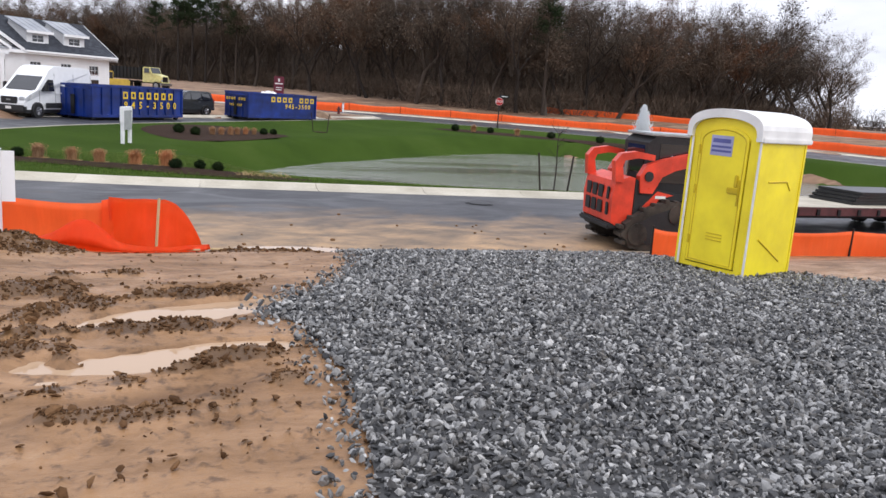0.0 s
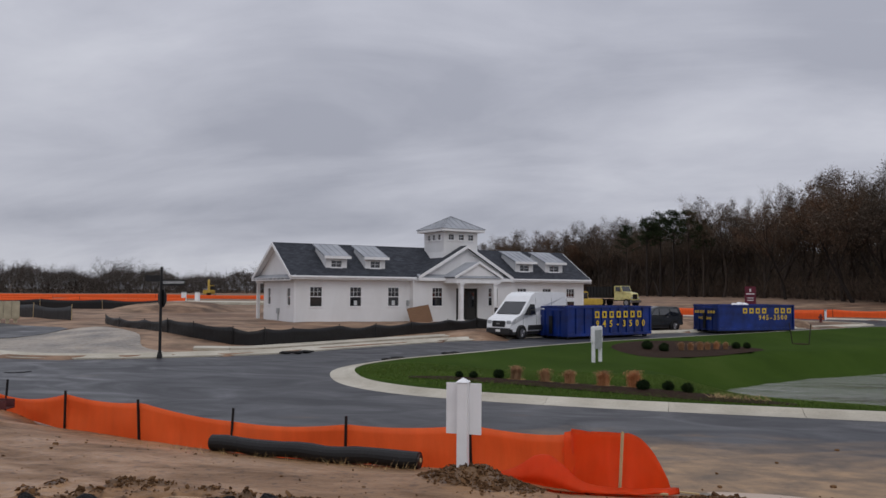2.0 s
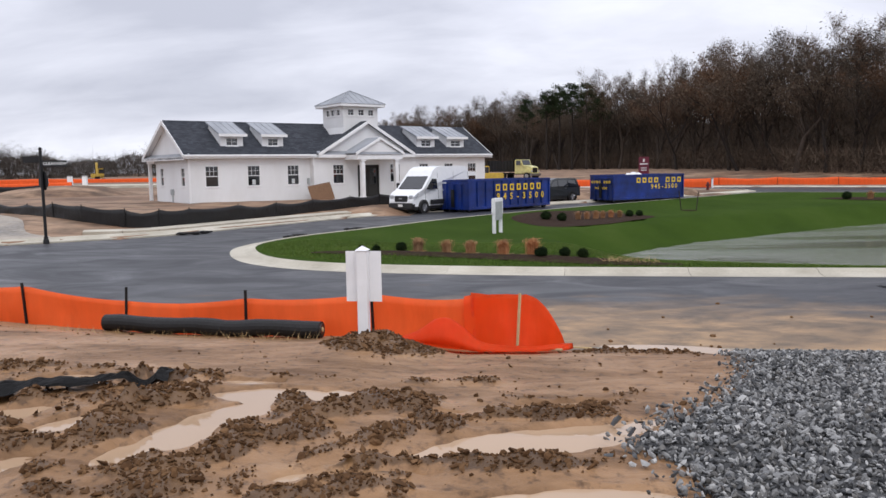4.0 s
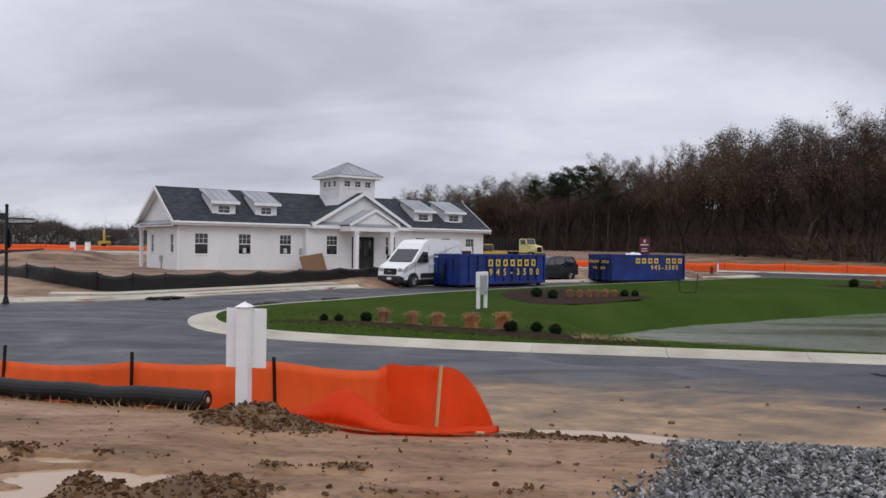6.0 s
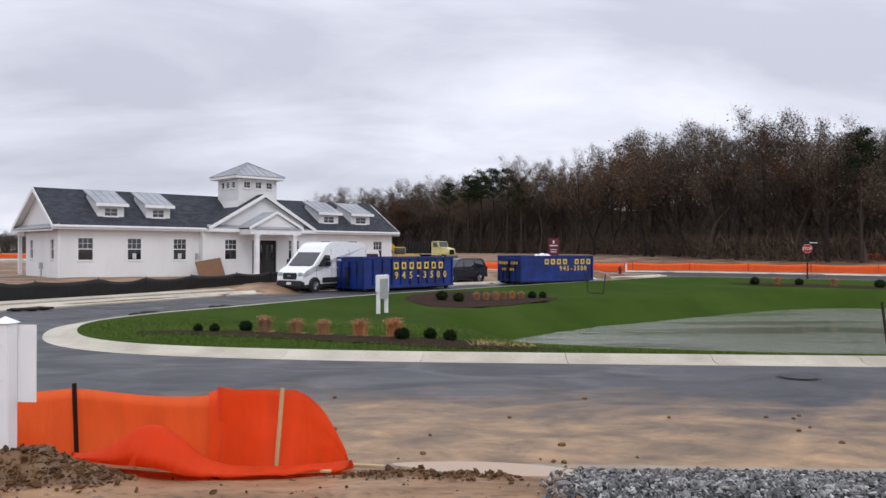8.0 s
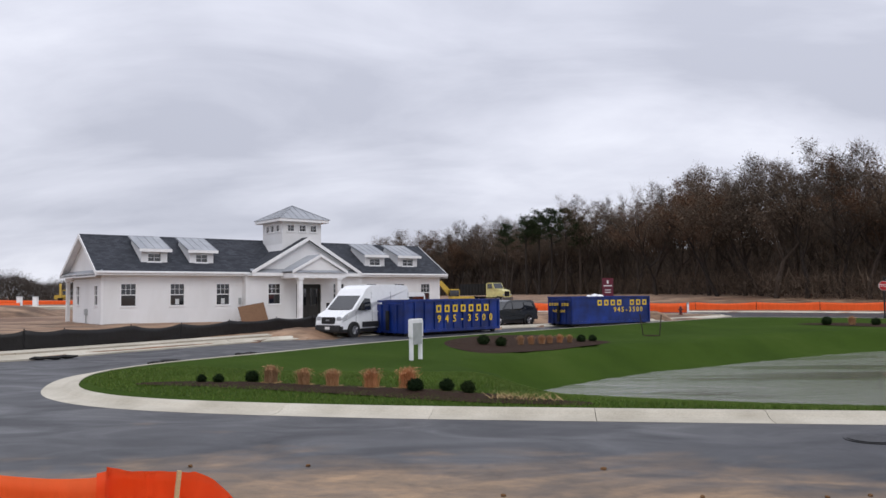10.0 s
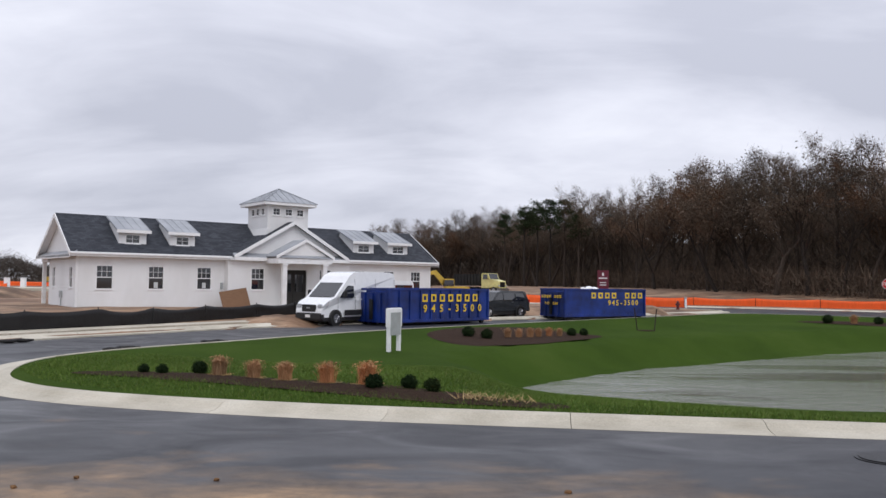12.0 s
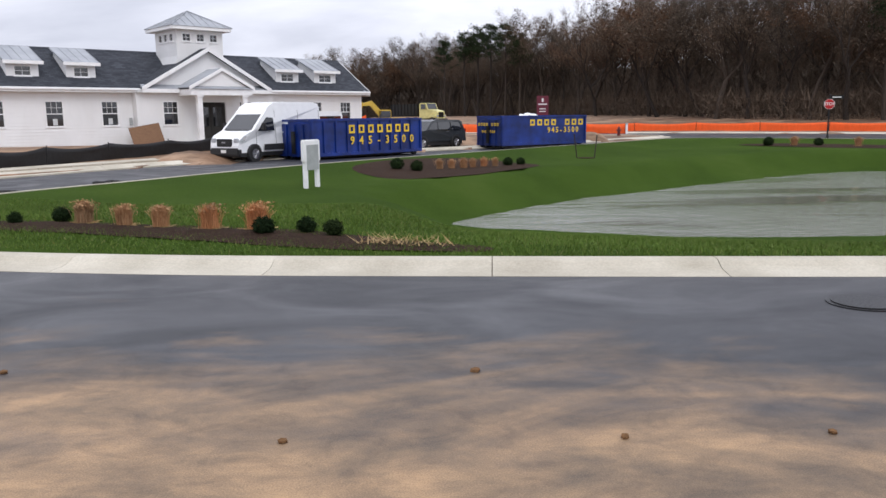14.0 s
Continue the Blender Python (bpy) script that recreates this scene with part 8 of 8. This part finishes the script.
def wood_edge(az):
    """Distance to the front of the wood, by bearing east of the view down the road."""
    return np.interp(az, [-14, -8, 0, 6, 10, 14, 18, 24, 30, 36, 42, 47], [265, 240, 208, 185, 160, 136, 118, 112, 114, 120, 132, 142])


rw = random.Random(77)
az = -9.0
while az < 47.5:
    d0 = float(wood_edge(az))
    for row in range(5):
        d_ = d0 + row * 8.0 + rw.uniform(-3, 3)
        b = radians(az + rw.uniform(-0.8, 0.8))
        x, y = 3.4 + math.sin(b) * d_, -6.8 + math.cos(b) * d_
        hgt = rw.uniform(0.93, 1.03) * float(np.interp(az, [-9, -4, 2, 6, 10, 14, 17, 22, 30, 42, 47], [0.82, 0.88, 0.91, 0.92, 0.95, 0.96, 0.93, 0.85, 0.78, 0.77, 0.77]))
        edge = az > 43.5
        kind = rw.choice(OPEN_KINDS if (edge or rw.random() < 0.06) else KINDS)
        lab = "tall bare tree at the open end of the wood" if edge else "bare brown winter tree in a dense wood"
        plant(kind, x, y, (rw.uniform(0.8, 1.1), hgt), rw.uniform(0, 6.28), lab, "trees of the wood")
    az += math.degrees(3.6 / d0)
for a_, d_, s_ in ((1.6, 186, 1.06), (2.5, 186, 1.12), (3.4, 184, 1.02), (0.2, 196, 0.9), (27.6, 111, 0.86), (4.4, 180, 1.0), (5.4, 176, 0.96)):
    b = radians(a_)
    plant(rw.choice(PINES), 3.4 + math.sin(b) * d_, -6.8 + math.cos(b) * d_, (s_, s_), rw.uniform(0, 6.28), "dark green pine standing above the bare wood", "pines", "pine_tree")

# undergrowth that closes the wood near the ground
ru = np.random.default_rng(5)
n = 90000
aa = ru.uniform(-11, 48, n)
dd = wood_edge(aa) + ru.uniform(-2, 36, n)
hx = np.where(dd - wood_edge(aa) < 6, 3.0, 9.5) * ru.uniform(0, 1, n) ** 1.25
bx0, by0 = 3.4 + np.sin(np.radians(aa)) * dd, -6.8 + np.cos(np.radians(aa)) * dd
bz = terrain(bx0, by0) + hx
dr = ru.normal(0, 0.6, (n, 3)) + (0, 0, 0.8)
ll = ru.uniform(0.5, 1.7, n)[:, None]
ww = ru.uniform(0.02, 0.055, n)[:, None]
sd = np.cross(dr, ru.normal(0, 1, (n, 3)))
sd = sd / (np.linalg.norm(sd, axis=1)[:, None] + 1e-9) * ww
bb = np.column_stack([bx0, by0, bz])
v = np.stack([bb - sd, bb + sd, bb + dr * ll], 1).reshape(-1, 3)
tagged(part_mesh("undergrowth", mesh_of("undergrowth", v, np.arange(n * 3).reshape(-1, 3)), TWIG), "dense brown undergrowth and saplings inside the wood", "undergrowth", kind="stuff")
# haze of fine twigs that joins the crowns
n = 150000
aa = ru.uniform(-11, 44.5, n)
dd = wood_edge(aa) + 38 * ru.uniform(0, 1, n) ** 1.5
lump = fractal(aa, dd * 0.02, 0.9, 3, 95)
hx = 3.5 + (13.2 + 2.2 * lump + 1.9 * np.exp(-(((aa - 12) / 7) ** 2))) * ru.uniform(0, 1, n) ** 0.8
bx0, by0 = 3.4 + np.sin(np.radians(aa)) * dd, -6.8 + np.cos(np.radians(aa)) * dd
bb = np.column_stack([bx0, by0, terrain(bx0, by0) + hx])
dr = ru.normal(0, 0.55, (n, 3)) + (0, 0, 0.7)
sd = np.cross(dr, ru.normal(0, 1, (n, 3)))
sd = sd / (np.linalg.norm(sd, axis=1)[:, None] + 1e-9) * ru.uniform(0.010, 0.026, n)[:, None]
v = np.stack([bb - sd, bb + sd, bb + dr * ru.uniform(0.4, 1.2, n)[:, None]], 1).reshape(-1, 3)
tagged(part_mesh("crown_twigs", mesh_of("crown_twigs", v, np.arange(n * 3).reshape(-1, 3)), TWIG), "interlaced bare twigs of the crowded tree crowns", "twigs", kind="stuff")
# sheet added behind the rows to block light between trunks, for the wood's shaded depth
bm = bmesh.new()
prev = None
for a_ in np.arange(-13, 44.2, 0.5):
    d_ = float(wood_edge(a_)) + 44
    x, y = 3.4 + math.sin(radians(a_)) * d_, -6.8 + math.cos(radians(a_)) * d_
    top = (11.5 - 7.0 * float(ease(39, 44, a_))) + 2.2 * float(fractal(a_, 0, 0.9, 3, 91))
    col = [bm.verts.new((x, y, -1.5)), bm.verts.new((x * 1.01, y * 1.01, top * 0.6)), bm.verts.new((x * 1.03, y * 1.03, top))]
    if prev:
        for j in range(2):
            bm.faces.new((prev[j], col[j], col[j + 1], prev[j + 1]))
    prev = col
tagged(part("backdrop_wood_depth", bm, TWIG), "brown sheet standing for the shaded depth of the wood", "backdrop", kind="structure")

# far treeline over the fields, joined
FAR_KINDS = [grow(s, 17, 0.8, 0, 1000) for s in (31, 32, 33)]


def joined_trees(name, spots, label):
    vs, fs, k = [], [], 0
    for kind, x, y, z, wd, ht, turn in spots:
        for me in kind:
            v = np.empty(len(me.vertices) * 3)
            me.vertices.foreach_get("co", v)
            v = v.reshape(-1, 3)
            c, s_ = math.cos(turn), math.sin(turn)
            vs.append(np.column_stack([x + wd * (c * v[:, 0] - s_ * v[:, 1]), y + wd * (s_ * v[:, 0] + c * v[:, 1]), z + ht * v[:, 2]]))
            me.calc_loop_triangles()
            t = np.empty(len(me.loop_triangles) * 3, int)
            me.loop_triangles.foreach_get("vertices", t)
            fs.append(t.reshape(-1, 3) + k)
            k += len(v)
    return tagged(part_mesh(name, mesh_of(name, np.vstack(vs), np.vstack(fs)), TWIG_HAZED), label, "trees", kind="stuff")


rf = random.Random(8)
spots = []
a_ = -62.0
while a_ < -4:
    for row in range(3):
        d_ = 330 + row * 14 + rf.uniform(-6, 6) + 30 * math.sin(a_ * 0.2)
        b = radians(a_ + rf.uniform(-0.5, 0.5))
        h = rf.uniform(0.40, 0.68) * (1 + 0.15 * math.sin(a_ * 0.7) + 0.1 * math.sin(a_ * 1.9))
        spots.append((rf.choice(FAR_KINDS), math.sin(b) * d_, -8 + math.cos(b) * d_, -0.3, h * 1.9, h, rf.uniform(0, 6.28)))
    a_ += 0.75
joined_trees("far_treeline", spots, "distant line of bare brown trees beyond the fields")
spots = []
a_ = 48.0
while a_ < 78:
    d_ = 240 + rf.uniform(-10, 10)
    b = radians(a_)
    h = rf.uniform(0.3, 0.45)
    spots.append((rf.choice(FAR_KINDS), math.sin(b) * d_, -8 + math.cos(b) * d_, 0.2, h * 1.8, h, rf.uniform(0, 6.28)))
    a_ += 0.7
joined_trees("far_low_trees", spots, "distant low bare trees beyond the pond")
n = 132000
aa = np.concatenate([ru.uniform(-64, -3, 120000), ru.uniform(46, 80, 12000)])
dd = np.where(aa < 0, 326 + ru.uniform(0, 46, n) + 30 * np.sin(aa * 0.2), 232 + ru.uniform(0, 20, n))
hx = np.where(aa < 0, 7.7 + 1.2 * np.sin(aa * 0.9) + 0.9 * np.sin(aa * 2.3), 4.0) * ru.uniform(0, 1, n) ** 0.9
bb = np.column_stack([np.sin(np.radians(aa)) * dd, -8 + np.cos(np.radians(aa)) * dd, hx - 0.5])
dr = ru.normal(0, 0.7, (n, 3)) + (0, 0, 0.6)
sd = np.cross(dr, ru.normal(0, 1, (n, 3)))
sd = sd / (np.linalg.norm(sd, axis=1)[:, None] + 1e-9) * ru.uniform(0.05, 0.11, n)[:, None]
v = np.stack([bb - sd, bb + sd, bb + dr * ru.uniform(0.8, 2.0, n)[:, None]], 1).reshape(-1, 3)
tagged(part_mesh("far_hedge", mesh_of("far_hedge", v, np.arange(n * 3).reshape(-1, 3)), TWIG_HAZED), "brown hedge and brush under the far treeline", "undergrowth", kind="stuff")

# ---- crushed stone, the nearest pieces singly ----
def stone_shapes(count, seed):
    """Angular lumps: a jittered icosahedron, cut flat and turned at random."""
    rr = np.random.default_rng(seed)
    g = (1 + 5**0.5) / 2
    v = np.array([(-1, g, 0), (1, g, 0), (-1, -g, 0), (1, -g, 0), (0, -1, g), (0, 1, g), (0, -1, -g), (0, 1, -g), (g, 0, -1), (g, 0, 1), (-g, 0, -1), (-g, 0, 1)]) / 1.9
    f = np.array([(0, 11, 5), (0, 5, 1), (0, 1, 7), (0, 7, 10), (0, 10, 11), (1, 5, 9), (5, 11, 4), (11, 10, 2), (10, 7, 6), (7, 1, 8), (3, 9, 4), (3, 4, 2), (3, 2, 6), (3, 6, 8), (3, 8, 9), (4, 9, 5), (2, 4, 11), (6, 2, 10), (8, 6, 7), (9, 8, 1)])
    pts = v[None] * rr.uniform(0.55, 1.3, (count, 12, 1)) * rr.uniform((0.8, 0.6, 0.3), (1.6, 1.0, 0.65), (count, 3))[:, None]
    q = rr.normal(0, 1, (count, 4))
    q /= np.linalg.norm(q, axis=1)[:, None]
    w, x, y, z = q.T
    rot = np.stack([np.stack([1 - 2 * (y * y + z * z), 2 * (x * y - z * w), 2 * (x * z + y * w)], -1), np.stack([2 * (x * y + z * w), 1 - 2 * (x * x + z * z), 2 * (y * z - x * w)], -1), np.stack([2 * (x * z - y * w), 2 * (y * z + x * w), 1 - 2 * (x * x + y * y)], -1)], 1)
    return np.einsum("nij,nkj->nki", rot, pts), f


def scatter(seed, count, outline, lo, hi, fade=0.0):
    rr = np.random.default_rng(seed)
    a, b = np.min(outline, 0), np.max(outline, 0)
    x, y = rr.uniform(a[0], b[0], count), rr.uniform(a[1], b[1], count)
    ok = inside(np.asarray(outline), x, y)
    if fade:
        ok |= (away(np.asarray(outline), x, y) < fade * rr.uniform(0, 1, count) ** 3)
    x, y = x[ok], y[ok]
    r = rr.uniform(lo, hi, x.size) * np.exp(rr.normal(0, 0.18, x.size))
    return x, y, r


def stones(name, seed, count, outline, lo, hi, label, fade=0.0):
    x, y, r = scatter(seed, count, outline, lo, hi, fade)
    shp, f = stone_shapes(x.size, seed + 1)
    z = terrain(x, y) + 0.03 + 0.02 * fractal(x, y, 1.2, 3, 14) + r * np.random.default_rng(seed).uniform(-0.15, 0.55, x.size)
    v = (shp * r[:, None, None] + np.column_stack([x, y, z])[:, None]).reshape(-1, 3)
    faces = (f[None] + np.arange(x.size)[:, None, None] * 12).reshape(-1, 3)
    ob = part_mesh(name, mesh_of(name, v, faces), STONE, drive)
    return tagged(ob, label, kind="stuff")


NEAR_GRAVEL = np.array([(4.9, 1.5), (4.75, 0.6), (4.35, -1.0), (3.75, -2.4), (3.1, -3.3), (2.72, -3.85), (3.02, -4.3), (3.1, -5.6), (2.95, -6.7), (2.8, -7.4), (2.5, -9.0), (12.0, -9.0), (13.2, -5.0), (10.9, -2.9), (9.4, -1.2), (10.2, 1.2), (9.5, 1.45)])
stones("loose_stone", 31, 104000, NEAR_GRAVEL, 0.011, 0.031, "loose angular grey crushed stone", 0.4)
shapes = []
shp, f = stone_shapes(12, 5)
for i in range(12):
    me = mesh_of("stone", shp[i], f)
    me.materials.append(STONE)
    shapes.append(me)
rs_ = random.Random(4)
placed = 0
while placed < 290:
    x, y = rs_.uniform(2.7, 7.5), rs_.uniform(-7.4, -3.0)
    if not inside(GRAVEL, x, y):
        continue
    o = new("stone", shapes[rs_.randrange(12)])
    o.parent = drive
    r = rs_.uniform(0.02, 0.036)
    o.matrix_basis = Matrix.Translation((x, y, ground_z(x, y) + 0.05)) @ Euler((rs_.uniform(0, 6), rs_.uniform(0, 6), rs_.uniform(0, 6))).to_matrix().to_4x4() @ Matrix.Scale(r, 4)
    placed += 1

# ---- crumbled dark clods on the ridges of the mud, on the heap and the bank ----
rc = np.random.default_rng(61)
n = 150000
x, y = rc.uniform(-7.5, 4.2, n), rc.uniform(-8.2, 1.4, n)
rel = mud_relief(x, y)
away_gravel = ~inside(GRAVEL_AREA, x, y)
want = ease(0.012, 0.05, rel) * 0.9 + 0.005
ok = (rc.uniform(0, 1, n) < want) & away_gravel & (y - lot_edge(x) < -0.35)
x, y, rel = x[ok], y[ok], rel[ok]
shp, f = stone_shapes(x.size, 62)
size = 0.010 * np.exp(rc.normal(0.3, 0.5, x.size))
size = np.clip(size, 0.006, 0.045)
v = (shp * (1.0, 1.0, 0.75) * size[:, None, None] + np.column_stack([x, y, terrain(x, y) + rel + size * 0.25])[:, None]).reshape(-1, 3)
me = mesh_of("soil_clods", v, (f[None] + np.arange(x.size)[:, None, None] * 12).reshape(-1, 3))
tagged(part_mesh("soil_clods", me, CLODS), "crumbled dark brown clods along the rut ridges", "clods", kind="stuff")
